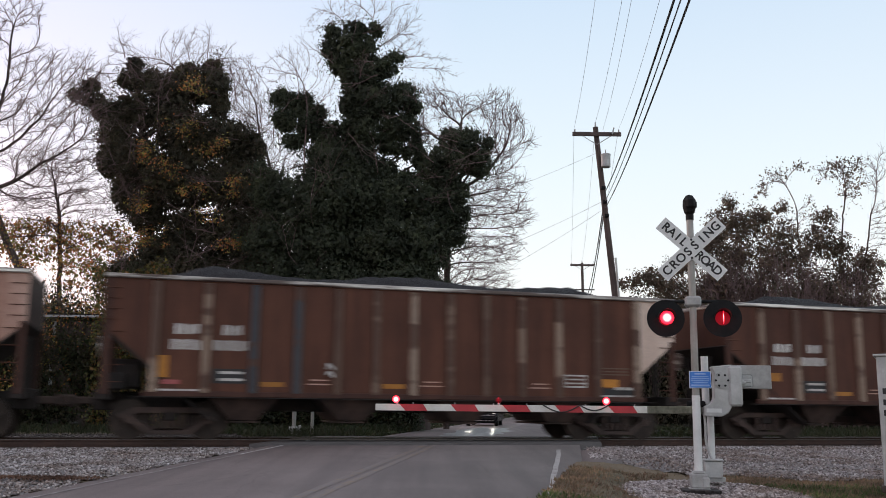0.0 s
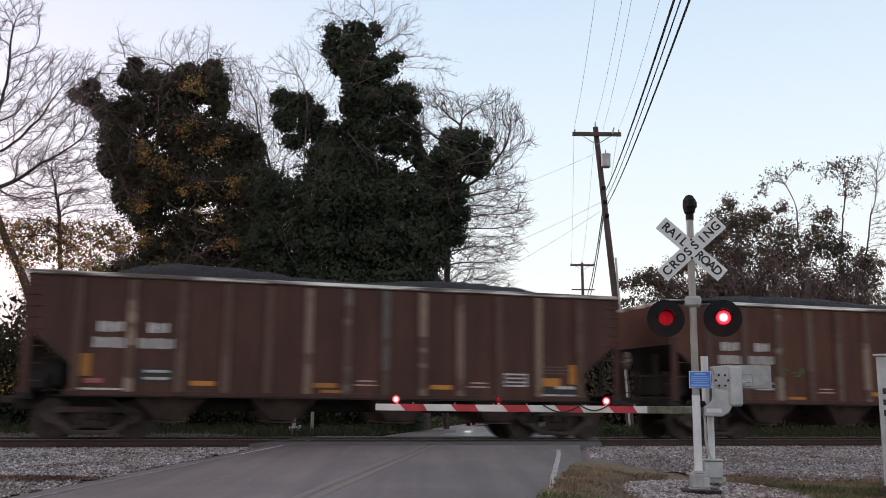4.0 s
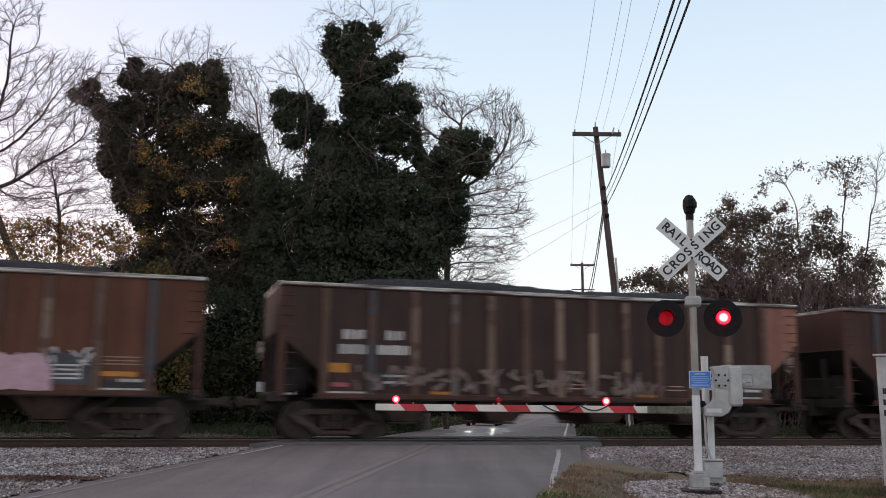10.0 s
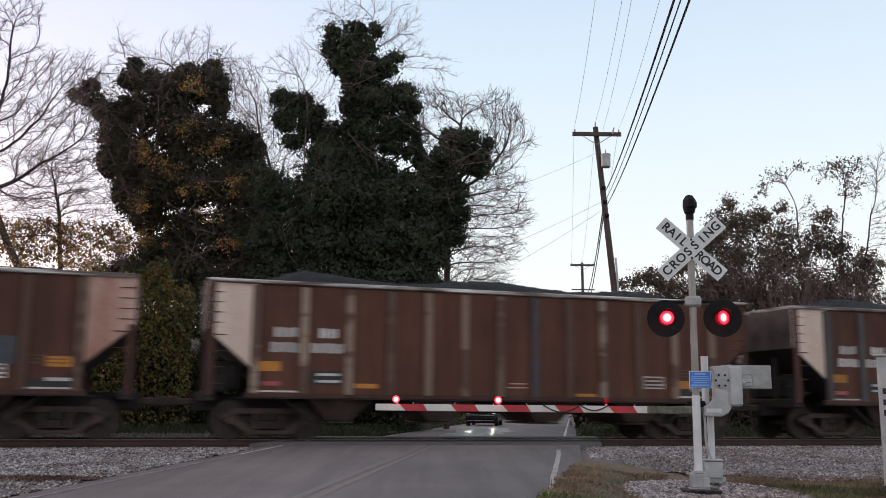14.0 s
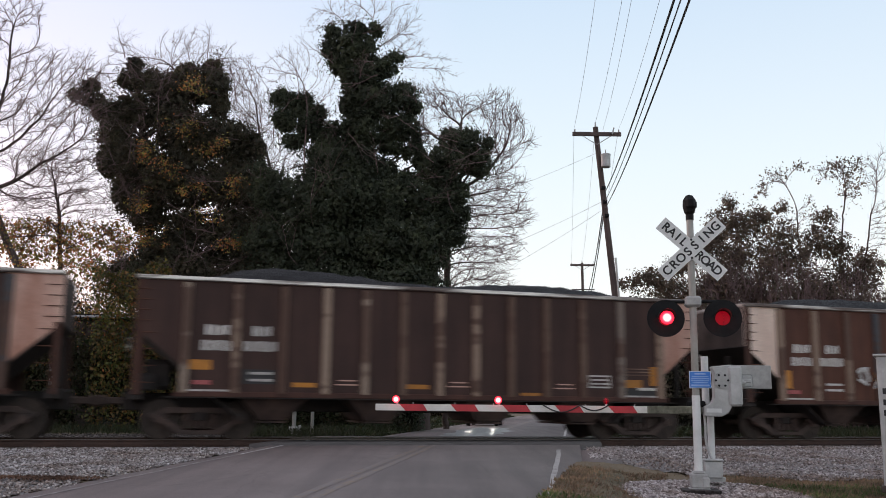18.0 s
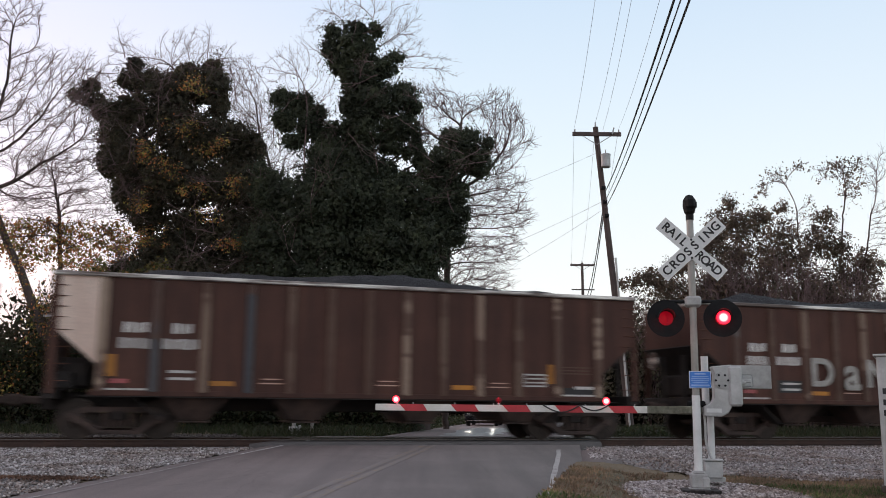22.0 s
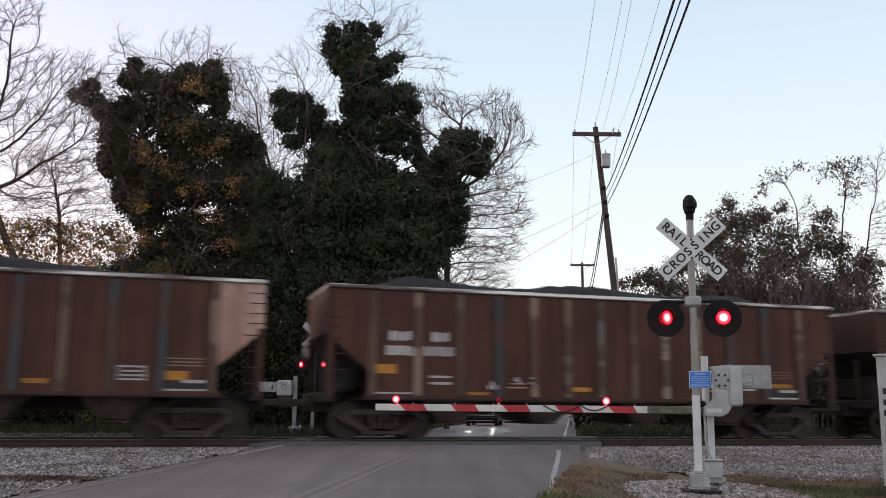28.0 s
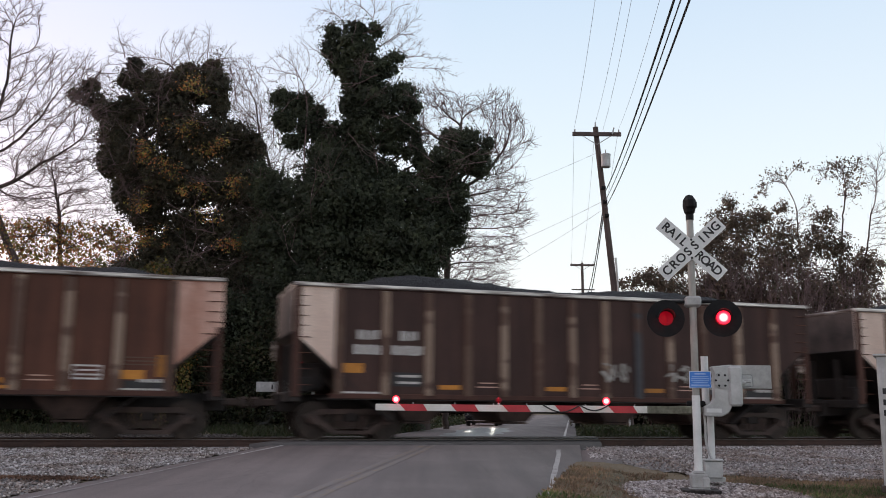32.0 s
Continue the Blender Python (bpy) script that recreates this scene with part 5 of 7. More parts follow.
    for x in (-4.6, -3.93, -3.32, -2.8, -1.9, -1.15):
        part("cable_clip", cyl(B(), (x, -0.24, 0.85), (x, -0.24, 0.88), 0.008, seg=6), M_ALU, arm)


def make_far_signal():
    sig = new("crossing_signal")
    sig.matrix_basis = pose(-4.64, 34.0, 0, rz=-7.9)
    tagged(sig, "crossing signal mast across the track, seen from its back", "railroad signal")
    mast_base(sig, pose(0, 0, -0.34))
    part("mast", cyl(B(), (0, 0, -0.2), (0, 0, 3.92), 0.062, seg=16), M_MAST, sig, "aluminium mast")
    crossbuck(sig, pose(0, 0.10, 3.36), False)
    part("crossarm", cyl(B(), (-0.5, 0, 2.55), (0.5, 0, 2.55), 0.026, seg=8), M_BLACK, sig)
    part("crossarm_box", box(B(), (0.12, -0.02, 1.05), (0.14, 0.14, 0.24), 0.02), M_ALU_DIRTY, sig)
    for s, ph in ((-1, 0), (1, 1)):
        part("hanger", cyl(B(), (s * 0.42, 0, 2.28), (s * 0.42, 0, 2.55), 0.022, seg=8), M_BLACK, sig)
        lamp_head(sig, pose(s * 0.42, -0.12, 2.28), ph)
    gate = new("crossing_gate")
    gate.matrix_basis = pose(-5.22, 33.5, 0, rz=-7.9)
    tagged(gate, "lowered gate across the track on a grey mechanism", "railroad gate")
    part("post", cyl(B(), (0, 0, -0.3), (0, 0, 1.85), 0.075, seg=14), M_MAST, gate, "aluminium gate post")
    part("base_box", box(B(), (0, -0.05, -0.12), (0.32, 0.28, 0.40), 0.03), M_ALU, gate)
    part("base_box", box(B(), (0.22, -0.02, -0.02), (0.10, 0.10, 0.30), 0.03), M_ALU, gate)
    part("mechanism_case", box(B(), (-0.36, -0.05, 1.42), (0.52, 0.34, 0.56), 0.05), M_ALU, gate, "grey cast mechanism case")
    for i in range(6):
        a = i * math.pi / 3
        part("bolt", cyl(B(), (-0.34 + 0.1 * math.cos(a), -0.24, 1.46 + 0.1 * math.sin(a)), (-0.34 + 0.1 * math.cos(a), -0.22, 1.46 + 0.1 * math.sin(a)), 0.02, seg=8), M_BLACK, gate)
    part("counterweight_plate", box(B(), (-1.05, 0.05, 1.46), (0.82, 0.04, 0.36), 0.01), M_ALU_DIRTY, gate, "pale counterweight plate")
    part("mark", box(B(), (-0.86, 0.02, 1.46), (0.05, 0.01, 0.16)), M_LETTER, gate)
    arm = part("gate_arm", box(B(), (2.75, 0.3, 1.0), (4.9, 0.04, 0.11), 0.006), M_ARM_WHITE, gate, "white gate arm with slanted red stripes")
    for i in range(6):
        a = 0.45 + i * 0.815
        part("red_stripe", plate(B(), [(a, 1.053), (a + 0.40, 1.053), (a + 0.47, 0.947), (a + 0.10, 0.947)], 0.274, 0.278), M_RED_STRIPE, arm)
    for x, ph in ((1.85, 0), (3.5, 1), (5.15, None)):
        lamp = part("arm_lamp", box(B(), (0, 0, 0), (0.10, 0.09, 0.09), 0.03), M_ARMDIM, arm, "small red arm lamp", pose(x, 0.3, 1.12))
        # added glow disc, as on the near arm
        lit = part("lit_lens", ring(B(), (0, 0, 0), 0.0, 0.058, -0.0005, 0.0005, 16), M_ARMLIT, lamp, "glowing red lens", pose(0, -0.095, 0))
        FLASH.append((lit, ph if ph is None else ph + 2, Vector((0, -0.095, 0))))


def make_cabinet():
    cab = new("signal_cabinet")
    cab.matrix_basis = pose(6.90, 13.72, 0, rz=-27)
    tagged(cab, "pale grey metal signal cabinet standing on the grass", "cabinet")
    part("case", box(B(), (0, 0, 0.68), (0.92, 0.7, 1.86), 0.015), M_ALU, cab, "pale grey sheet metal case")
    part("roof", box(B(), (0, 0, 1.62), (1.0, 0.78, 0.035), 0.01), M_ALU, cab)
    part("plinth", box(B(), (0, 0, -0.28), (1.0, 0.8, 0.10), 0.015), M_TIE, cab, "dark timber plinth")
    door = part("door", box(B(), (0.02, -0.356, 0.68), (0.84, 0.012, 1.74), 0.004), M_ALU, cab)
    bars = B()
    for z, w in ((1.10, 0.14), (0.94, 0.18), (0.79, 0.16)):
        box(bars, (-0.40 + w / 2, -0.3645, z), (w, 0.003, 0.085))
    part("writing_bars", bars, M_LETTER, door, "dark lines of writing")
    part("handle", box(B(), (0.30, -0.37, 0.7), (0.03, 0.03, 0.2), 0.006), M_ALU_DIRTY, door)


def make_shed():
    """An old shed sunk in vines, of which the pale eave and a corner board show."""
    shed = new("old_shed")
    shed.matrix_basis = pose(-15.3, 42.4, -0.42)
    tagged(shed, "derelict board shed overgrown with vines behind the track", "shed")
    for x in np.arange(-1.75, 1.76, 0.25):
        part("board", box(B(), (x, -1.5, 2.4), (0.235, 0.03, 4.8), 0.004), M_POLE, shed)
    part("wall", box(B(), (0, 0.05, 2.35), (3.6, 3.0, 4.7), 0.01), M_POLE, shed, "dark weathered board walls")
    part("roof", box(B(), (0, 0, 5.06), (4.2, 3.9, 0.06), 0.01, rot=None), M_UNDER, shed, "dark sheet roof")
    part("eave_board", box(B(), (0, -1.97, 4.98), (4.2, 0.03, 0.10), 0.005), M_SIGN_BACK, shed, "pale eave board")
    part("corner_board", box(B(), (-1.75, -1.54, 3.4), (0.16, 0.03, 2.8), 0.005), M_SIGN_BACK, shed, "pale flaking corner board")


def make_waiting_car():
    """A dark car that waits behind the far gate with its headlights on."""
    car = new("car")
    x, y = road_at(41.9, -1.8)
    car.matrix_basis = pose(x, y, road_z(uv_of(x, y)[1]), rz=-7.9)
    tagged(car, "dark car waiting at the lowered gate with headlights on", "car")
    body = B()
    plate(body, [(-2.3, 0.27), (2.2, 0.27), (2.34, 0.36), (2.34, 0.72), (2.2, 0.88), (1.1, 1.00), (-2.3, 1.02)], -0.93, 0.93)
    bmesh.ops.rotate(body, cent=(0, 0, 0), matrix=Matrix.Rotation(-math.pi / 2, 3, "Z"), verts=body.verts)
    bmesh.ops.bevel(body, geom=body.edges[:], offset=0.04, segments=2, affect="EDGES")
    part("body", body, M_BODY, car, "dark glossy bodywork")
    cab = B()
    v = [cab.verts.new(p) for p in ((-0.88, -1.15, 0.98), (0.88, -1.15, 0.98), (0.88, 1.6, 0.98), (-0.88, 1.6, 0.98), (-0.66, -0.40, 1.50), (0.66, -0.40, 1.50), (0.66, 0.95, 1.50), (-0.66, 0.95, 1.50))]
    for f in ((0, 1, 5, 4), (1, 2, 6, 5), (2, 3, 7, 6), (3, 0, 4, 7), (4, 5, 6, 7)):
        cab.faces.new([v[i] for i in f])
    part("cabin", cab, M_BODY, car)
    screen = B()
    v = [screen.verts.new(p) for p in ((-0.78, -1.12, 1.03), (0.78, -1.12, 1.03), (0.60, -0.46, 1.47), (-0.60, -0.46, 1.47))]
    screen.faces.new(v)
    bmesh.ops.translate(screen, vec=(0, -0.03, 0.02), verts=screen.verts)
    part("windscreen", screen, M_DARKGLASS, car, "dark tinted windscreen")
    part("bumper", box(B(), (0, -2.37, 0.48), (1.82, 0.12, 0.22), 0.05), M_BODY, car, "dark front bumper")
    for z, w in ((0.30, 1.50), (0.60, 1.62)):
        part("trim_strip", box(B(), (0, -2.415, z), (w, 0.06, 0.035), 0.01), M_CHROME, car, "chrome strip")
    part("air_dam", box(B(), (0, -2.28, 0.22), (1.64, 0.10, 0.14), 0.03), M_BLACK, car)
    part("grille", box(B(), (0, -2.355, 0.72), (0.90, 0.04, 0.14), 0.02), M_BLACK, car, "black grille")
    for e in (-1, 1):
        lamp = part("headlight", box(B(), (e * 0.68, -2.32, 0.84), (0.34, 0.06, 0.15), 0.02), M_CHROME, car)
        part("headlight_lens", box(B(), (e * 0.68, -2.356, 0.84), (0.22, 0.012, 0.10), 0.004), M_HEADLIGHT, lamp, "lit headlight lens")
        part("door_mirror", box(B(), (e * 1.02, -0.85, 1.08), (0.18, 0.10, 0.13), 0.03), M_BLACK, car)
        for wy in (-1.45, 1.40):
            tyre = part("wheel", ring(B(), (0, 0, 0), 0.19, 0.33, -0.10, 0.10, 24), M_CABLE, car, "black tyre", pose(e * 0.80, wy, 0.33, rz=90))
            part("hub", ring(B(), (0, 0, 0), 0.0, 0.20, -0.08, 0.08, 18), M_ALU_DIRTY, tyre)


make_near_signal()
make_waiting_car()
make_far_signal()
make_cabinet()
make_shed()


# ---- poles and wires ----
def utility_pole(base, top, arm_z, arm_half, braces=True):
    pole = new("utility_pole")
    pole.location = base
    off = Vector(top) - Vector(base)
    along = lambda z: off * ((z - base[2]) / (top[2] - base[2]))
    part("shaft", cyl(B(), (0, 0, 0), off, 0.19, 0.13, 14), M_POLE, pole, "weathered timber pole leaning a little")
    c = along(arm_z)
    part("crossarm", box(B(), (c.x, c.y - 0.16, c.z), (arm_half * 2, 0.11, 0.20), 0.01), M_POLE, pole, "timber crossarm")
    for s in (-1, 1):
        if braces:
            part("brace", cyl(B(), (c.x + s * arm_half * 0.62, c.y - 0.12, c.z - 0.05), (c.x + s * 0.02, c.y - 0.13, c.z - 0.52), 0.018, seg=6), M_ALU_DIRTY, pole)
        part("insulator", cyl(B(), (c.x + s * (arm_half - 0.12), c.y - 0.16, c.z + 0.06), (c.x + s * (arm_half - 0.12), c.y - 0.16, c.z + 0.24), 0.05, 0.03, 8), M_ALU_DIRTY, pole)
    part("insulator", cyl(B(), off + Vector((0, 0, 0)), off + Vector((0, 0, 0.28)), 0.05, 0.03, 8), M_ALU_DIRTY, pole)
    return pole, c


def make_poles():
    p1, c = utility_pole((9.05, 45.0, -0.42), (7.60, 45.0, 14.75), 14.35, 1.22)
    tagged(p1, "leaning timber utility pole with crossarm and grey transformer", "utility pole")
    tr = B()
    cyl(tr, (-1.02, -0.32, 13.05), (-1.02, -0.32, 13.64), 0.23, 0.24, 16)
    cyl(tr, (-1.02, -0.32, 13.64), (-1.02, -0.32, 13.68), 0.255, 0.255, 16)
    cyl(tr, (-1.02, -0.32, 13.68), (-1.02, -0.32, 13.74), 0.24, 0.10, 16)
    cyl(tr, (-1.02, -0.32, 13.02), (-1.02, -0.32, 13.05), 0.20, 0.23, 16)
    part("transformer", tr, M_ALU, p1, "grey transformer can", pose(0, 0, 0))
    part("bushing", cyl(B(), (-1.02, -0.32, 13.72), (-1.02, -0.32, 13.92), 0.03, seg=6), M_ALU_DIRTY, p1)
    part("cutout", box(B(), (-0.62, -0.3, 14.9), (0.07, 0.07, 0.35), 0.01, rot=(0, 15, 0)), M_ALU, p1)
    part("conduit", cyl(B(), (-0.10, -0.25, 0.2), (-0.62, -0.25, 8.5), 0.05, seg=8), M_ALU, p1, "pale conduit up the pole")
    for z in (10.9, 11.6, 10.2):
        part("bracket", box(B(), (-1.45 * (z + 0.42) / 15.2, -0.2, z + 0.4), (0.22, 0.22, 0.16), 0.02), M_BLACK, p1)
    p2, c2 = utility_pole((14.15, 92.0, -0.42), (13.95, 92.0, 15.2), 14.95, 1.2)
    tagged(p2, "distant timber utility pole with two crossarms", "utility pole")
    part("crossarm", box(B(), (-0.15, -0.16, 12.9), (2.3, 0.10, 0.12), 0.01), M_POLE, p2)
    part("transformer", cyl(B(), (-0.45, -0.3, 11.1), (-0.45, -0.3, 11.9), 0.2, seg=12), M_ALU, p2)
    lines = [("power_line", (6.50, 44.84, 14.6), (2.89, 12.0, 12.4), 0.7, 0.0065, M_WIRE), ("power_line", (7.60, 45.0, 15.0), (3.64, 13.0, 12.4), 0.7, 0.0065, M_WIRE), ("power_line", (7.95, 44.84, 14.6), (3.78, 13.0, 12.3), 0.7, 0.0065, M_WIRE), ("power_line", (8.72, 44.84, 14.6), (4.60, 13.0, 12.2), 0.7, 0.0065, M_WIRE),
             ("power_line", (6.50, 44.84, 14.6), (12.85, 91.9, 15.1), 0.9, 0.008, M_WIRE), ("power_line", (7.60, 45.0, 15.0), (13.95, 92.0, 15.4), 0.9, 0.008, M_WIRE), ("power_line", (8.72, 44.84, 14.6), (15.0, 91.9, 15.1), 0.9, 0.008, M_WIRE),
             ("thick_cable", (7.95, 44.8, 11.3), (2.87, 8.0, 6.85), 0.35, 0.022, M_CABLE), ("thick_cable", (7.97, 44.8, 10.9), (2.95, 8.0, 6.80), 0.35, 0.013, M_CABLE), ("thick_cable", (8.0, 44.8, 10.6), (3.07, 8.0, 6.75), 0.35, 0.020, M_CABLE),
             ("thick_cable", (7.95, 45.2, 10.7), (14.1, 92.0, 11.3), 1.0, 0.03, M_CABLE), ("thick_cable", (7.95, 45.2, 10.3), (14.2, 92.0, 10.6), 1.0, 0.03, M_CABLE),
             ("service_drop", (7.8, 45.0, 13.5), (-9.0, 62.0, 12.4), 0.9, 0.008, M_WIRE), ("service_drop", (8.0, 45.0, 11.0), (-9.0, 70.0, 9.3), 1.0, 0.008, M_WIRE), ("service_drop", (8.0, 45.0, 10.6), (-6.0, 64.0, 6.0), 0.8, 0.008, M_WIRE)]
    for nm, a, b, dr, r, m in lines:
        ob = new(nm, done(nm, sag(a, b, dr, r), m))
        tagged(ob, "thin grey overhead wire on the poles" if r < 0.015 else "thick black overhead cable on the poles", "cable", "wires on the poles")


make_poles()


# ---- trees and growth ----
def tubes(name, segs, material, sides=5):
    """Tapering branches: rows of start, end, and the two radii, joined in one mesh."""
    s = np.array([(*a, *b, r0, r1) for a, b, r0, r1 in segs], float)
    a, b, r0, r1 = s[:, :3], s[:, 3:6], s[:, 6], s[:, 7]
    d = b - a
    d /= np.linalg.norm(d, axis=1, keepdims=True) + 1e-9
    ref = np.where(np.abs(d[:, 2:3]) < 0.9, np.array([[0, 0, 1.0]]), np.array([[1.0, 0, 0]]))
    x = np.cross(d, ref)
    x /= np.linalg.norm(x, axis=1, keepdims=True)
    y = np.cross(d, x)
    ang = np.arange(sides) * 2 * np.pi / sides
    circ = x[:, None] * np.cos(ang)[None, :, None] + y[:, None] * np.sin(ang)[None, :, None]
    va = a[:, None] + circ * r0[:, None, None]
    vb = b[:, None] + circ * r1[:, None, None]
    verts = np.concatenate([va, vb], 1).reshape(-1, 3)
    i = np.arange(sides)
    j = (i + 1) % sides
    f = np.stack([i, j, j + sides, i + sides], -1)
    faces = (f[None] + (np.arange(len(s)) * 2 * sides)[:, None, None]).reshape(-1, 4)
    return arrays(name, verts, faces, material)


def leaves(name, centres, size, material, seed, droop=0.3, faces=None):
    """Many small kite-shaped leaves, each turned its own way, or mostly the way that faces names."""
    n = len(centres)
    g = np.random.default_rng(seed)
    d1 = g.normal(size=(n, 3))
    d1[:, 2] -= droop
    turn = g.normal(size=(n, 3))
    if faces is not None:
        turn = np.asarray(faces) + turn * 0.42
        d1 -= turn * (np.sum(d1 * turn, 1) / (np.sum(turn * turn, 1) + 1e-9))[:, None]
    d1 /= np.linalg.norm(d1, axis=1, keepdims=True)
    d2 = np.cross(d1, turn)
    d2 /= np.linalg.norm(d2, axis=1, keepdims=True)
    s = size * g.uniform(0.6, 1.4, (n, 1))
    c = np.asarray(centres)
    v = np.stack([c - d1 * s * 0.6, c + d2 * s * 0.42, c + d1 * s * 0.7, c - d2 * s * 0.42], 1).reshape(-1, 3)
    f = np.arange(n * 4).reshape(n, 4)
    return arrays(name, v, f, material)


def grow(start, way, length, radius, depth, rnd, out, spread=0.55, up=0.12, shrink=0.74, kids=(2, 3), steps=3):
    """Branches that fork again and again; the thin last ones go to out as well."""
    p, d = Vector(start), Vector(way).normalized()
    r = radius
    for i in range(steps):
        d = (d + Vector((rnd.gauss(0, 0.14), rnd.gauss(0, 0.14), rnd.gauss(0, 0.12) + up * 0.25))).normalized()
        q = p + d * (length / steps)
        r2 = r * 0.88
        out.append((tuple(p), tuple(q), r, r2, depth))
        p, r = q, r2
        if depth > 0 and i < steps - 1 and rnd.random() < 0.75:
            side = (d + Vector((rnd.gauss(0, spread), rnd.gauss(0, spread), rnd.gauss(0, spread * 0.7) + up))).normalized()
            grow(p, side, length * shrink * rnd.uniform(0.6, 0.95), r * 0.55, depth - 1, rnd, out, spread, up, shrink, kids, steps)
    if depth > 0:
        for _ in range(rnd.randint(*kids)):
            side = (d + Vector((rnd.gauss(0, spread), rnd.gauss(0, spread), rnd.gauss(0, spread * 0.7) + up))).normalized()
            grow(p, side, length * shrink * rnd.uniform(0.75, 1.05), r * 0.68, depth - 1, rnd, out, spread, up, shrink, kids, steps)


def tree_wood(thing, segs, thick=0.035):
    big = [s[:4] for s in segs if s[2] >= thick]
    small = [s[:4] for s in segs if s[2] < thick]
    if big:
        part("trunk", tubes("trunk", big, M_BARK, 7), M_BARK, thing, "grey-brown trunk and limbs")
    if small:
        part("branchwork", tubes("branchwork", [(a, b, r0, r1) for a, b, r0, r1 in small], M_TWIG, 3), M_TWIG, thing, "fine bare twigs")


def blob_points(blobs, y, per, depth_k, rnd, shell=0.45):
    """Leaf places in clumps on the lumpy outside and inside of rounded masses, with holes between the clumps, and the way each leaf faces:
    up and out from the middle of its clump."""
    pts, ways = [], []
    for x, z, rx, rz in blobs:
        n = int(per * rx * rz)
        ry = min(rx, rz * 1.3) * depth_k
        clumps = max(6, int(n / 40))
        for _ in range(clumps):
            a = np.array([rnd.gauss(0, 1) for _ in range(3)])
            a /= np.linalg.norm(a)
            q = rnd.uniform(shell, 1.0)
            c = np.array((x + a[0] * rx * q, y + a[1] * ry * q, z + a[2] * rz * q))
            s = rnd.uniform(0.10, 0.26)
            for _ in range(40):
                o = np.array((rnd.gauss(0, s), rnd.gauss(0, s), rnd.gauss(0, s * 0.75)))
                pts.append(c + o)
                ways.append(o / (np.linalg.norm(o) + 1e-6) * 0.5 + a * 0.5 + np.array((0, -0.1, 0.35)))
    return np.array(pts), np.array(ways)


IVY_A = [(-18.2, 15.9, 0.50, 0.35), (-17.5, 16.3, 0.56, 0.41), (-17.3, 15.5, 0.75, 0.50), (-16.6, 14.9, 0.87, 0.68), (-15.4, 17.4, 0.50, 0.47), (-15.5, 16.6, 0.87, 0.59), (-14.5, 16.6, 0.75, 0.75), (-13.8, 15.9, 1.06, 0.68), (-15.3, 15.5, 0.93, 0.53), (-12.8, 17.0, 0.84, 0.59), (-11.5, 17.4, 0.59, 0.44), (-11.6, 16.4, 1.24, 1.06), (-13.0, 15.7, 1.18, 0.99), (-11.1, 15.3, 0.59, 0.87), (-16.1, 13.8, 1.06, 1.06), (-16.3, 12.5, 0.75, 1.06), (-15.0, 12.5, 1.49, 1.37), (-12.4, 13.8, 2.11, 1.49), (-10.5, 13.5, 1.30, 1.30), (-9.4, 13.1, 0.81, 1.06)]
IVY_A += [(-12.8, 11.5, 2.48, 1.74), (-10.2, 11.3, 1.49, 1.80), (-15.4, 10.9, 0.81, 1.24), (-14.3, 10.0, 1.06, 1.43), (-12.4, 9.3, 1.24, 0.93), (-10.3, 8.9, 1.80, 1.49), (-13.1, 8.2, 1.86, 0.93), (-8.8, 10.7, 1.06, 1.43), (-8.9, 8.5, 1.55, 1.86), (-12.2, 6.8, 4.66, 1.55), (-14.7, 6.5, 1.55, 1.24), (-15.6, 14.9, 0.93, 0.59), (-13.9, 14.8, 0.87, 0.75), (-16.2, 15.1, 0.47, 0.41), (-13.6, 16.7, 0.35, 0.41), (-14.8, 14.5, 0.68, 0.41), (-9.5, 5.9, 1.66, 1.18), (-7.6, 5.7, 1.61, 1.07), (-10.1, 5.1, 0.85, 0.60), (-9.2, 4.9, 0.85, 0.60), (-8.4, 4.8, 0.85, 0.60)]
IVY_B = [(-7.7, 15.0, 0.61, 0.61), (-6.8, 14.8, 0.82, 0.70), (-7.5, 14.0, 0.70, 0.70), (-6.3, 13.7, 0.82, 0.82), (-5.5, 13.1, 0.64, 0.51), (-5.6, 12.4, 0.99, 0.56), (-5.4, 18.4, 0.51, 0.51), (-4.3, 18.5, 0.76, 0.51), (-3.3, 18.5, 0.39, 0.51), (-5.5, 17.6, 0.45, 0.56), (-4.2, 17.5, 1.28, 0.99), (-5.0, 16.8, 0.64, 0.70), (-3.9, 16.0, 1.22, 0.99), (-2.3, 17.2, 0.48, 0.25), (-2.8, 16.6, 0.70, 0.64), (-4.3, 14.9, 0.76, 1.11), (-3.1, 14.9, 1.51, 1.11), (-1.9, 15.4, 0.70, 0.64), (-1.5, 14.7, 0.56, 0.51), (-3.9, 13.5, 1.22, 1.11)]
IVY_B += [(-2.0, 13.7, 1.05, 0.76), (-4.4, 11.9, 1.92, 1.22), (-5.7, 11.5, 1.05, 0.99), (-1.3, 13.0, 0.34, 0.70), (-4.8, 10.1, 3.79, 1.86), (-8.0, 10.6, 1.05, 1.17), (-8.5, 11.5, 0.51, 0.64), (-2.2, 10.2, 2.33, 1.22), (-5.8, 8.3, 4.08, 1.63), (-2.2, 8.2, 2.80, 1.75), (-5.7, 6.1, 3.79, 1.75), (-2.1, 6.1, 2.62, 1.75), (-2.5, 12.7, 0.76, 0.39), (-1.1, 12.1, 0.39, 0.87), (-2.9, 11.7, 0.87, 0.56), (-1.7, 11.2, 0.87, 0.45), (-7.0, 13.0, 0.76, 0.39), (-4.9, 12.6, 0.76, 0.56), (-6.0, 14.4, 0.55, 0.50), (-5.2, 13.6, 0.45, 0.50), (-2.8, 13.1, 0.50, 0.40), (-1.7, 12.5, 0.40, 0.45)]
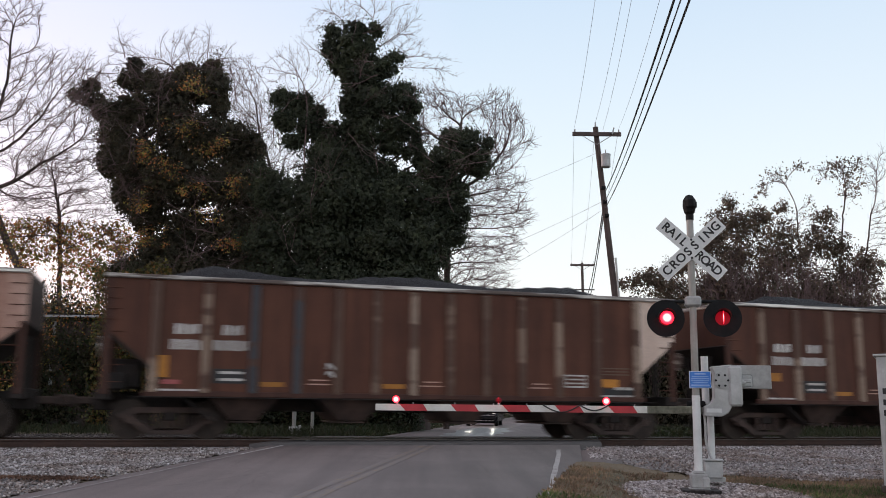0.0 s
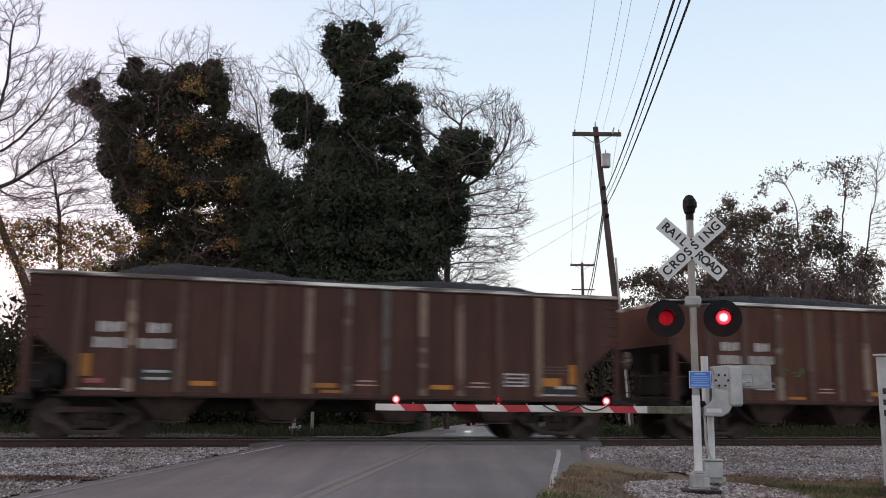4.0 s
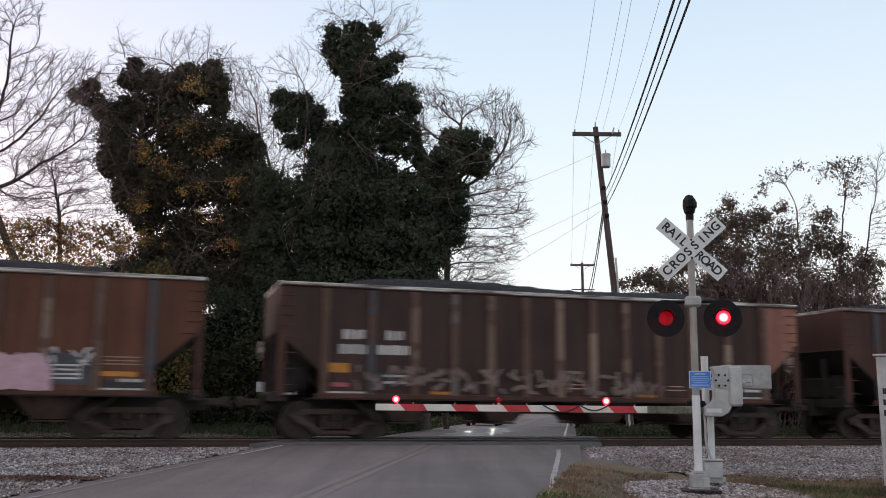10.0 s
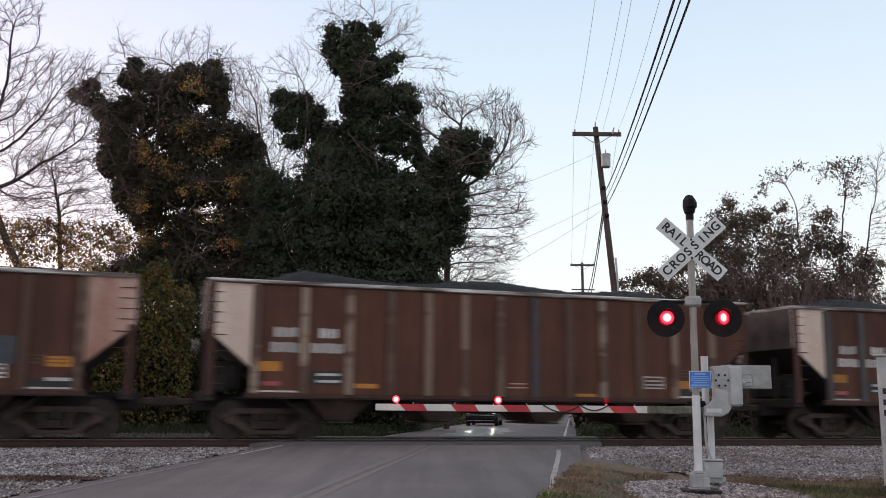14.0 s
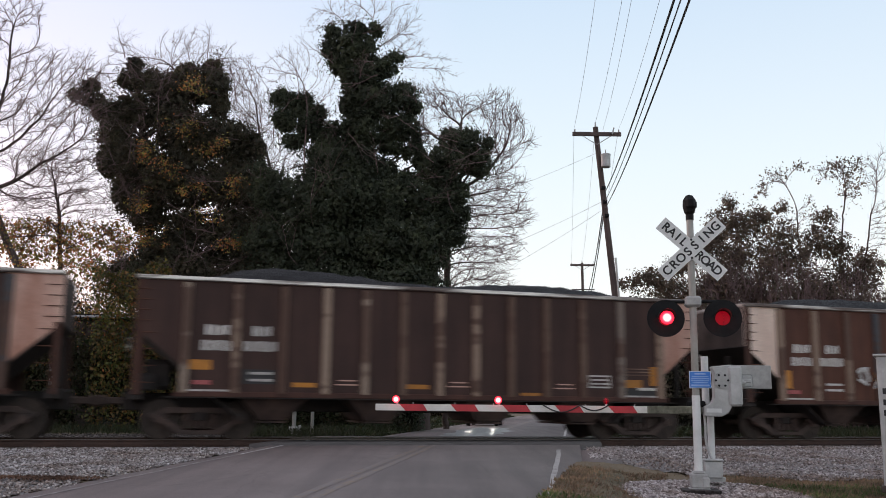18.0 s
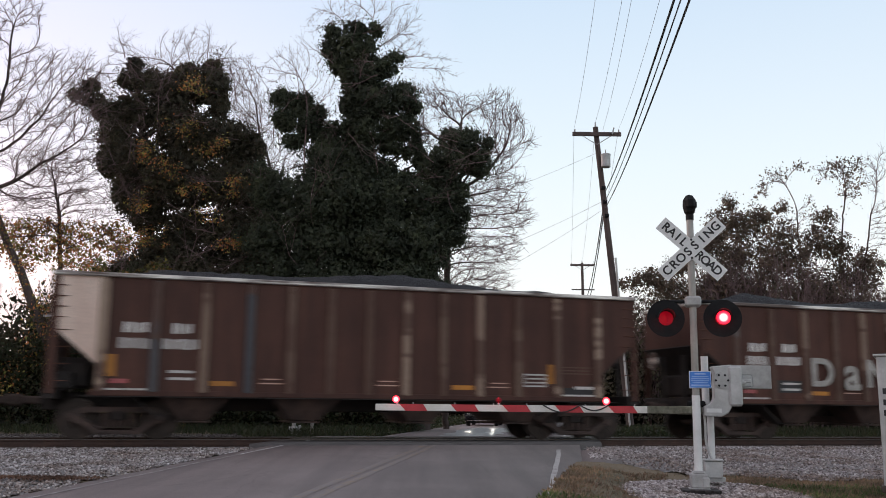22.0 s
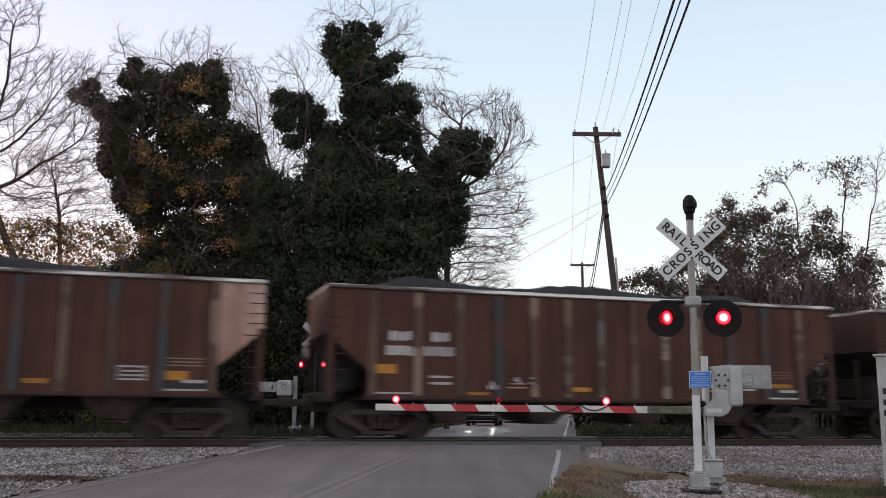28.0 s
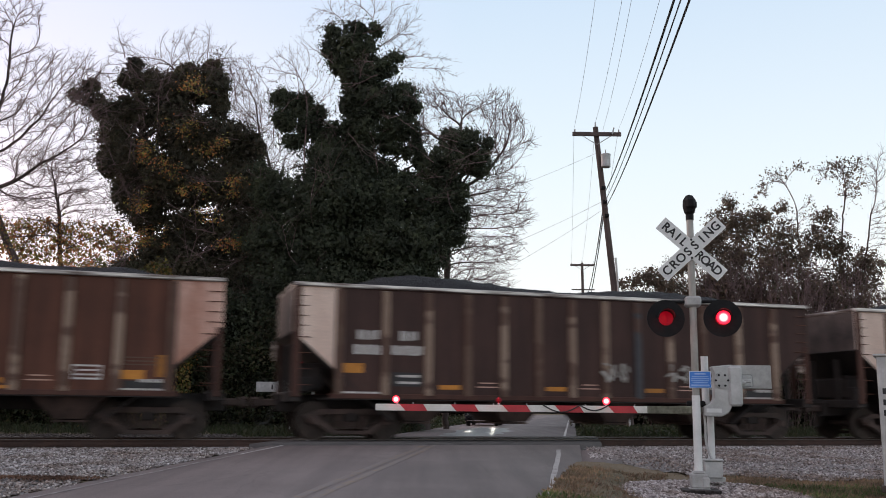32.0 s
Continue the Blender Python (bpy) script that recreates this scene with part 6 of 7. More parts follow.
IVY_C = [(0.4, 13.5, 0.78, 0.58), (1.2, 13.4, 0.78, 0.68), (2.1, 13.3, 0.37, 0.42), (0.2, 12.4, 1.26, 0.99), (1.5, 12.3, 0.94, 0.84), (-0.5, 11.6, 0.65, 0.84), (0.1, 10.8, 1.36, 0.94), (-0.3, 9.2, 1.31, 1.31), (0.6, 9.8, 0.84, 0.84), (0.6, 8.7, 0.58, 0.63), (-0.9, 7.9, 1.20, 1.10), (-0.2, 7.7, 0.58, 0.58), (-1.3, 6.3, 0.94, 1.20)]
BRUSH_D = [(16.4, 12.4, 0.56, 0.63), (15.8, 11.3, 0.99, 0.99), (17.0, 11.1, 1.17, 1.17), (15.0, 10.1, 1.17, 0.99), (18.1, 11.5, 0.92, 1.17), (16.6, 9.5, 2.41, 1.56), (13.5, 8.8, 1.17, 0.59), (11.7, 8.3, 0.99, 0.56), (10.5, 7.8, 0.85, 0.42), (12.6, 7.7, 2.06, 0.78), (15.3, 7.7, 2.06, 1.28), (13.9, 6.8, 3.19, 0.92), (17.1, 7.3, 2.48, 1.42)]
BRUSH_E = [(18.6, 11.8, 0.43, 0.60), (18.6, 10.4, 0.95, 1.12), (21.0, 11.4, 0.60, 0.67), (20.6, 10.1, 1.09, 1.29), (21.6, 9.5, 0.89, 1.29), (19.0, 8.9, 1.57, 1.29), (17.8, 8.8, 0.95, 1.57), (23.1, 8.8, 1.16, 1.09), (22.6, 7.9, 1.64, 0.95), (20.4, 7.5, 1.98, 1.23), (18.9, 6.8, 2.73, 1.23), (21.9, 6.6, 2.73, 1.09)]
AUTUMN = [(-11.9, 15.5, 1.05, 0.58), (-12.4, 13.5, 1.05, 0.68), (-10.7, 12.7, 0.89, 0.63), (-13.9, 12.4, 0.63, 0.58), (-13.0, 11.6, 0.78, 0.52), (-11.5, 10.5, 1.15, 0.68), (-9.7, 10.8, 0.47, 0.63), (-13.8, 9.9, 0.78, 0.68), (-13.1, 8.3, 1.05, 0.58), (-11.1, 9.4, 0.89, 0.42), (-14.4, 8.0, 0.78, 0.37), (-9.7, 8.1, 0.78, 0.52)]
BARE_L = [(-19.5, 18.3, 1.36, 0.83), (-21.8, 17.3, 1.70, 1.70), (-18.5, 15.6, 1.70, 1.07), (-16.8, 15.5, 1.27, 0.92), (-18.9, 13.6, 1.36, 1.22), (-16.8, 13.5, 1.51, 1.27), (-18.2, 11.4, 1.51, 1.12), (-16.2, 11.5, 1.22, 1.07), (-15.7, 10.1, 0.97, 0.54), (-18.6, 9.9, 1.22, 0.73), (-21.4, 13.1, 1.70, 2.92)]
YOUNG_L = [(-19.3, 12.3, 1.64, 1.10), (-20.3, 10.3, 1.97, 1.20), (-17.8, 10.4, 1.64, 1.20), (-19.1, 9.4, 2.19, 0.82), (-16.5, 9.0, 1.20, 0.66), (-21.0, 8.8, 1.20, 0.82)]
BARE_A = [(-16.5, 18.7, 1.00, 0.94), (-13.3, 19.0, 1.61, 1.05), (-11.5, 18.1, 1.00, 1.00), (-14.7, 18.1, 1.33, 0.72), (-10.5, 16.7, 0.55, 1.22), (-17.2, 17.0, 0.61, 0.78), (-10.0, 15.0, 0.66, 0.83)]
BARE_AB = [(-10.2, 16.3, 1.34, 1.58), (-10.9, 18.2, 0.99, 1.11), (-9.5, 14.6, 1.11, 1.28), (-8.4, 13.7, 1.17, 0.76), (-6.9, 12.9, 0.88, 0.58)]
LOBE_B = [(-8.8, 16.3, 0.61, 0.40), (-7.6, 16.4, 1.01, 0.86), (-6.4, 16.7, 0.66, 0.86), (-5.6, 15.2, 0.71, 1.11), (-5.3, 13.8, 0.45, 0.50)]
TOP_B = [(-5.4, 19.6, 1.08, 0.67), (-3.9, 19.9, 1.34, 0.57), (-2.3, 19.1, 1.19, 0.98), (-6.3, 18.8, 0.41, 0.72), (-1.8, 17.7, 0.98, 0.88), (-0.7, 17.1, 1.24, 0.46), (-0.1, 16.5, 0.77, 0.36), (-2.4, 18.4, 0.77, 0.77)]
BARE_C = [(0.2, 15.7, 1.37, 0.77), (2.4, 15.8, 1.20, 0.77), (3.2, 14.7, 0.99, 1.20), (-0.7, 16.3, 0.99, 0.60), (4.0, 13.9, 0.44, 0.60), (2.8, 11.7, 1.26, 0.93), (3.3, 10.2, 1.15, 0.93), (2.8, 8.5, 1.04, 0.99), (1.5, 8.5, 0.99, 0.93), (1.8, 10.5, 0.82, 1.37), (-1.5, 14.5, 0.77, 0.93), (2.8, 13.1, 0.93, 0.66), (0.5, 7.0, 0.99, 0.93), (1.8, 7.1, 0.93, 0.93), (1.0, 5.7, 1.10, 0.71), (2.7, 6.8, 0.66, 0.66)]
BARE_R = [(18.9, 13.7, 0.74, 0.56), (20.0, 14.3, 0.43, 0.43), (18.1, 13.2, 0.43, 0.43), (20.4, 11.9, 0.43, 0.68)]
VINE_R = [(22.1, 14.3, 1.05, 0.34), (23.4, 14.3, 0.50, 0.50), (21.5, 14.0, 0.43, 0.22), (22.8, 13.0, 0.56, 0.68)]
THIN_R = [(23.9, 13.7, 0.55, 1.03), (23.4, 14.4, 0.33, 0.43), (24.4, 14.7, 0.43, 0.61), (24.1, 10.9, 0.55, 1.46)]
BRUSH_L = [(-18.2, 8.4, 1.9, 0.9), (-20.4, 8.0, 1.7, 0.9), (-15.4, 8.3, 1.6, 0.9), (-17.0, 7.2, 2.8, 1.1), (-13.6, 7.6, 1.5, 0.8), (-16.0, 4.5, 4.5, 2.0)]


def ivy_tree(base, blobs, y, per, seed, label, leaf=0.082, extra=None, material=None, vines=16):
    """A tree overgrown with ivy: trunk, a limb to each leafy mass, the leaf clumps, and bare twigs that stand out above."""
    rnd = random.Random(seed)
    thing = new("tree")
    thing.location = base
    tagged(thing, label, "tree")
    material = material or M_IVY
    segs = []
    b = Vector(base)
    top = max(blobs, key=lambda q: q[1])
    spine = [Vector((0, 0, -0.3)), Vector((rnd.uniform(-0.3, 0.3), 0, 4.0)), Vector(((top[0] - b.x) * 0.5, 0.2, 9.0)), Vector((top[0] - b.x, y - b.y, top[1] - b.z))]
    for i in range(3):
        segs.append((tuple(spine[i]), tuple(spine[i + 1]), 0.36 - 0.10 * i, 0.26 - 0.09 * i, 9))
    for x, z, rx, rz in blobs:
        tgt = Vector((x - b.x, y - b.y, z - b.z))
        fz = max(0.15, (z - b.z) - 3.2) / (top[1] - b.z)
        root = spine[1].lerp(spine[3], min(1, fz))
        mid = root.lerp(tgt, 0.5) + Vector((0, rnd.uniform(0.3, 0.9), -0.2))
        segs += [(tuple(root), tuple(mid), 0.08, 0.06, 9), (tuple(mid), tuple(tgt), 0.06, 0.04, 9)]
        for _ in range(1):
            w = Vector((rnd.gauss(0, 1), rnd.gauss(-0.3, 0.6), rnd.gauss(0.5, 0.8)))
            grow(tgt, w, max(rx, rz) * 0.62, 0.03, 2, rnd, segs, steps=3)
    for _ in range(vines):
        x, z, rx, rz = rnd.choice(blobs)
        p = Vector((x - b.x + rnd.uniform(-0.7, 0.7) * rx, y - b.y - min(rx, rz * 1.3) - 0.1, z - b.z + rnd.uniform(-0.6, 0.6) * rz))
        grow(p, (rnd.gauss(0, 0.8), rnd.gauss(-0.25, 0.2), rnd.gauss(0.1, 0.6)), rnd.uniform(0.6, 1.3), 0.022, 2, rnd, segs, spread=0.5, up=0.05, steps=4)
    tree_wood(thing, segs)
    pts, ways = blob_points(blobs, y, per, 1.0, rnd)
    g = np.random.default_rng(seed)
    pts = pts + ways * g.exponential(0.11, (len(pts), 1)) * (g.random((len(pts), 1)) < 0.55) + g.normal(0, 0.07, pts.shape)
    part("crown", leaves("crown", pts - np.array(base), leaf, material, seed, faces=ways), material, thing, "dense dark ivy leaves")
    core = []
    for x, z, rx, rz in blobs:
        ry = min(rx, rz * 1.3)
        for _ in range(int(700 * rx * rz)):
            a = np.array([rnd.gauss(0, 1) for _ in range(3)])
            a *= rnd.random() ** 0.4 * 0.84 / np.linalg.norm(a)
            core.append((x + a[0] * rx - b.x, y + a[1] * ry - b.y, z + a[2] * rz - b.z))
    part("inner_foliage", leaves("inner_foliage", core, 0.20, material, seed + 5), material, thing, "shaded inner leaves")
    if extra:
        pts, ways = blob_points(extra, y - 2.2, per * 0.17, 0.6, rnd)
        part("autumn_foliage", leaves("autumn_foliage", pts - np.array(base), leaf, M_ORANGE, seed + 1, faces=ways), M_ORANGE, thing, "patches of orange and yellow leaves")
    return thing


def limb(segs, a, b, r0, r1, rnd, n=5):
    """A crooked limb in a few pieces."""
    p = Vector(a)
    for i in range(n):
        f = (i + 1) / n
        q = Vector(a).lerp(Vector(b), f) + (Vector((rnd.gauss(0, 0.14), rnd.gauss(0, 0.14), rnd.gauss(0.12, 0.10))) if i < n - 1 else Vector())
        segs.append((tuple(p), tuple(q), r0 + (r1 - r0) * i / n, r0 + (r1 - r0) * f, 9))
        p = q


def reach_out(stem, masses, y, count, seed, step=0.30, kill=0.50, deep=1.0):
    """Wood that grows from a stem into rounded masses, always towards the free space that is nearest to it.
    Gives the joints, each one's parent and its radius."""
    g = np.random.default_rng(seed)
    area = np.array([m[2] * m[3] for m in masses])
    free = []
    for (x, z, rx, rz), k in zip(masses, np.maximum(6, count * area / area.sum()).astype(int)):
        a = g.normal(size=(k, 3))
        a *= (g.random((k, 1)) ** 0.45) / np.linalg.norm(a, axis=1, keepdims=True)
        free.append(np.array((x, y, z)) + a * np.array((rx, max(0.5, min(rx, rz)) * deep, rz)))
    free = np.concatenate(free)
    at, parent, kids = [np.array(stem[0], float)], [-1], [0]
    for a, b in zip(stem, stem[1:]):
        a, b = np.array(a, float), np.array(b, float)
        n = max(1, int(np.linalg.norm(b - a) / step))
        for i in range(n):
            at.append(a + (b - a) * (i + 1) / n + g.normal(0, 0.03, 3))
            parent.append(len(at) - 2)
            kids.append(0)
            kids[len(at) - 2] += 1
    best = np.full(len(free), 1e9)
    near = np.zeros(len(free), int)
    fresh = list(range(len(at)))
    for _ in range(110):
        if not len(free):
            break
        new_at = np.array([at[i] for i in fresh])
        for i0 in range(0, len(fresh), 400):
            q = new_at[i0:i0 + 400]
            d = np.sqrt(np.maximum(0.0, (free ** 2).sum(1)[:, None] + (q ** 2).sum(1)[None] - 2 * free @ q.T))
            j = d.argmin(1)
            m = d[np.arange(len(free)), j]
            closer = m < best
            near[closer] = np.array(fresh)[i0 + j[closer]]
            best[closer] = m[closer]
        keep = best > kill
        free, best, near = free[keep], best[keep], near[keep]
        fresh = []
        for i in np.unique(near):
            if kids[i] > 3:
                best[near == i] = 1e9
                continue
            v = free[near == i] - at[i]
            v = (v / np.linalg.norm(v, axis=1, keepdims=True)).mean(0) + g.normal(0, 0.13, 3) + np.array((0, 0, 0.08))
            if parent[i] >= 0:
                w = at[i] - at[parent[i]]
                v = v + 0.75 * w / (np.linalg.norm(w) + 1e-9)
            at.append(at[i] + step * v / (np.linalg.norm(v) + 1e-9))
            parent.append(i)
            kids.append(0)
            kids[i] += 1
            fresh.append(len(at) - 1)
        if not fresh:
            break
    return np.array(at), np.array(parent)


def twiggy_tree(base, stem, masses, y, seed, label, count=500, radius=0.22, twigs=2, twig=0.5, leaf=0, leaf_mat_=None, low=None, kill=0.50, fine=0.0085):
    """A leafless tree: a stem given in x and z, limbs that fork into the masses, and fine twigs on all the thin wood."""
    rnd = random.Random(seed)
    thing = new("tree")
    thing.location = base
    tagged(thing, label, "tree")
    b = np.array(base)
    line = [(base[0], base[1], base[2] - 0.3)] + [(x, base[1] + (y - base[1]) * (i + 1) / len(stem), z) for i, (x, z) in enumerate(stem)]
    at, parent = reach_out(line, masses, y, count, seed, kill=kill)
    n = len(at)
    power = np.zeros(n)
    for i in range(n - 1, 0, -1):
        power[i] = power[i] or fine ** 2.1
        power[parent[i]] += power[i]
    r = np.minimum(power ** (1 / 2.1), radius)
    at = at - b
    segs, tips = [], []
    for i in range(1, n):
        j = parent[i]
        segs.append((tuple(at[j]), tuple(at[i]), r[i] * 1.12 if r[j] > r[i] * 1.6 else r[j], r[i], 9))
        if r[i] < 0.034:
            d = Vector(at[i] - at[j]).normalized()
            for _ in range(twigs):
                way = (d + Vector((rnd.gauss(0, 0.42), rnd.gauss(0, 0.42), rnd.gauss(0.12, 0.38)))).normalized()
                p, ln = Vector(at[j]).lerp(Vector(at[i]), rnd.random()), twig * rnd.uniform(0.5, 1.3)
                for q in range(2):
                    way = (way + Vector((rnd.gauss(0, 0.12), rnd.gauss(0, 0.12), rnd.gauss(0.05, 0.11)))).normalized()
                    e = p + way * ln / 2
                    segs.append((tuple(p), tuple(e), fine * (0.92 - 0.16 * q), fine * (0.76 - 0.16 * q), 1))
                    p = e
                tips.append(p)
    tree_wood(thing, segs)
    if leaf:
        tips = [p for p in tips if low is None or p.z + base[2] < low] or tips
        pts = [np.array(rnd.choice(tips)) + np.array([rnd.gauss(0, 0.12) for _ in range(3)]) for _ in range(leaf)]
        tagged(part("leaf_scatter", leaves("leaf_scatter", pts, 0.10, leaf_mat_, seed), leaf_mat_, thing, "sparse leaves left on the twigs"), "sparse leaves left on the twigs", kind="stuff")
    return thing


ivy_tree((-12.8, 44.0, -0.42), IVY_A, 44.0, 1900, 11, "broad ivy-covered tree with orange autumn leaves", extra=AUTUMN, material=M_IVY_BROWN, vines=110)
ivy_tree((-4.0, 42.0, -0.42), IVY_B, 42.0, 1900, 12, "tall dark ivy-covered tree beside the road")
ivy_tree((-0.8, 43.0, -0.42), IVY_C, 43.0, 1900, 13, "ivy-covered tree with bare twigs beside the road")
twiggy_tree((0.2, 45.0, -0.42), [(0.3, 5.2), (0.2, 8.5), (0.4, 11.6)], BARE_C, 45.0, 21, "bare round-crowned twiggy tree behind the ivy", 5600, 0.15, 3, 0.5, kill=0.26, fine=0.0082)
twiggy_tree((-9.0, 48.0, -0.42), [(-9.1, 7.7), (-9.1, 11.6)], BARE_AB, 48.0, 23, "bare twiggy tree between the ivy trees", 1700, 0.12, 3, 0.45, kill=0.28, fine=0.0062)
twiggy_tree((-12.6, 45.5, -0.42), [(-13.1, 8.2), (-13.6, 14.0)], BARE_A, 45.5, 26, "bare twiggy tree behind the broad ivy tree", 1050, 0.14, 3, 0.42, kill=0.34, fine=0.0054)
twiggy_tree((-6.3, 41.5, -0.42), [(-6.4, 7.6), (-6.4, 11.8)], LOBE_B, 41.5, 27, "slender bare tree rising through the ivy", 760, 0.08, 3, 0.35, kill=0.32, fine=0.0050)
twiggy_tree((-3.3, 42.4, -0.42), [(-3.5, 7.8), (-3.7, 14.5), (-3.7, 17.7)], TOP_B, 42.4, 22, "bare treetop standing out of the tall ivy", 1100, 0.12, 3, 0.40, kill=0.34, fine=0.0056)
twiggy_tree((-21.6, 40.0, -0.42), [(-21.5, 6.4), (-20.8, 10.0)], BARE_L, 40.0, 24, "spreading bare tree with long crooked limbs", 4600, 0.30, 3, 0.45, kill=0.32, fine=0.0092)
twiggy_tree((-18.3, 45.0, -0.42), [(-18.8, 8.3), (-19.1, 10.6), (-19.5, 12.3)], YOUNG_L, 45.0, 25, "bare young tree with few yellow leaves", 2100, 0.12, 3, 0.4, 3200, M_ORANGE, 9.6, kill=0.32, fine=0.0085)
twiggy_tree((19.7, 51.0, -0.42), [(19.9, 6.6), (19.9, 10.4), (19.8, 12.1)], BARE_R, 51.0, 28, "half-bare tree with dry brown leaves", 340, 0.10, 2, 0.4, 420, M_BRUSH, kill=0.34)
twiggy_tree((22.0, 51.0, -0.42), [(22.2, 6.6), (22.2, 9.8), (22.5, 12.0)], VINE_R, 51.0, 29, "thin bare tree with a top of clinging vine leaves", 420, 0.10, 2, 0.35, 900, M_BRUSH, kill=0.34)
twiggy_tree((22.2, 50.0, -0.42), [(22.6, 6.5), (23.1, 9.3), (23.6, 11.8)], THIN_R, 50.0, 30, "bare thin-twigged tree beside the thicket", 700, 0.10, 3, 0.45, kill=0.32, fine=0.0075)


def leaning_trunk():
    """An old trunk that has come down against its neighbours, with leafy vines on it."""
    rnd = random.Random(37)
    thing = new("leaning_trunk")
    thing.location = (-15.0, 40.4, -0.42)
    tagged(thing, "leaning dead trunk wrapped in orange-leaved vines", "tree trunk")
    segs = []
    limb(segs, (0, 0, -0.1), (-6.4, 0.2, 12.2), 0.24, 0.10, rnd, 9)
    bm = B()
    rings = []
    for (x, y, z), r in [(segs[0][0], segs[0][2])] + [(g[1], g[3]) for g in segs]:
        rings.append([bm.verts.new((x + r * math.cos(a * 0.698), y + r * math.sin(a * 0.698), z + 0.5 * r * math.cos(a * 0.698))) for a in range(9)])
    for p, q in zip(rings, rings[1:]):
        for a in range(9):
            bm.faces.new((p[a], p[(a + 1) % 9], q[(a + 1) % 9], q[a]))
    part("trunk", bm, M_BARK, thing, "dark rough bark")
    pts = []
    for _ in range(900):
        f = rnd.random() ** 0.7
        pts.append((-6.4 * f + rnd.gauss(0, 0.22), rnd.gauss(-0.1, 0.2), 12.2 * f + rnd.gauss(0.1, 0.22)))
    part("vine", leaves("vine", pts, 0.10, M_ORANGE, 38), M_ORANGE, thing, "orange and brown vine leaves")


leaning_trunk()


def brush(base, blobs, y, per, seed, label, material, twigs=4, inner=240):
    rnd = random.Random(seed)
    thing = new("shrub_thicket")
    thing.location = base
    tagged(thing, label, "shrub")
    b = Vector(base)
    segs = []
    for x, z, rx, rz in blobs:
        for _ in range(twigs):
            x0 = x - b.x + rnd.uniform(-rx, rx)
            grow((x0 + rnd.uniform(-0.5, 0.5), y - b.y + rnd.uniform(-1, 1), 0.0), (rnd.gauss(0, 0.08), rnd.gauss(0, 0.1), 1), (z + rz - b.z) * 0.31, 0.05, 3, rnd, segs, spread=0.42, up=0.35, shrink=0.74, steps=3)
    wood = part("branchwork", tubes("branchwork", [(a, c, max(r0, 0.012), max(r1, 0.010)) for a, c, r0, r1, _ in segs], M_TWIG, 3), M_TWIG, thing, "tangle of thin brown stems")
    tagged(wood, kind="stuff")
    pts, ways = blob_points(blobs, y, per, 1.2, rnd, 0.2)
    part("foliage", leaves("foliage", pts - np.array(base), 0.09, material, seed, faces=ways), material, thing, "thin brown-green leaves")
    core = []
    for x, z, rx, rz in blobs:
        for _ in range(int(inner * rx * rz)):
            a = np.array([rnd.gauss(0, 1) for _ in range(3)])
            a *= rnd.random() ** 0.4 * 0.85 / np.linalg.norm(a)
            core.append((x + a[0] * rx - b.x, y + a[1] * rx - b.y, z + a[2] * rz - b.z))
    part("inner_foliage", leaves("inner_foliage", core, 0.16, material, seed + 5), material, thing, "shaded inner leaves and stems")
    return thing


brush((14.2, 52.0, -0.42), BRUSH_D, 52.0, 1500, 31, "brown-leaved thicket behind the signal", M_BRUSH, 5, 170)
brush((20.5, 50.0, -0.42), BRUSH_E, 50.0, 1350, 32, "half-bare thicket of tall shrubs and vines", M_BRUSH, 5, 150)
brush((-17.0, 45.0, -0.42), BRUSH_L, 45.0, 620, 33, "yellowing shrubs at the foot of the bare trees", M_ORANGE, 3, 60)


def undergrowth(name, n, x0, x1, y0, y1, top, size, material, label, seed, low=0.0, heart=True, lumps=0.45):
    """A dense leafy bank, lumpy along its top; heart adds a dark shade-coloured sheet inside."""
    g = np.random.default_rng(seed)
    x, y = g.uniform(x0, x1, n), g.uniform(y0, y1, n)
    h = np.array([top * (0.8 + lumps * noise.noise(Vector((q * 0.35, seed, 0))) + 0.2 * noise.noise(Vector((q * 1.3, seed, 2)))) for q in x])
    z = -0.4 + h * (low + (1 - low) * g.uniform(0, 1, n) ** 0.8)
    ob = new(name, leaves(name, np.stack([x, y, z], -1), size, material, seed))
    tagged(ob, label, "undergrowth", kind="stuff")
    if not heart:
        return ob
    # opaque sheet added among the leaves: shade in its colour, closes sky holes
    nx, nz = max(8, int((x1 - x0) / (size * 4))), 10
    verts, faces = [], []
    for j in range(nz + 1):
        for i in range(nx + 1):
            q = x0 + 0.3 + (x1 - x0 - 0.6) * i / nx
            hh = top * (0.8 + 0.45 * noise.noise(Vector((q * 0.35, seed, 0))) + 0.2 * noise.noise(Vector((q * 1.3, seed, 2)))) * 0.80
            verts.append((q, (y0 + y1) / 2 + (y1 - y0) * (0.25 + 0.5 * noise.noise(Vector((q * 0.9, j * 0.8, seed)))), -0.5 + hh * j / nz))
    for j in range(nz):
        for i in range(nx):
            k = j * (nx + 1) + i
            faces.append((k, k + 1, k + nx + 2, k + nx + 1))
    core = new("thicket_heart", arrays("thicket_heart", verts, faces, M_SHADE_SHEET))
    return tagged(core, "dark sheet added inside the undergrowth, coloured as shade", "undergrowth", kind="stuff")


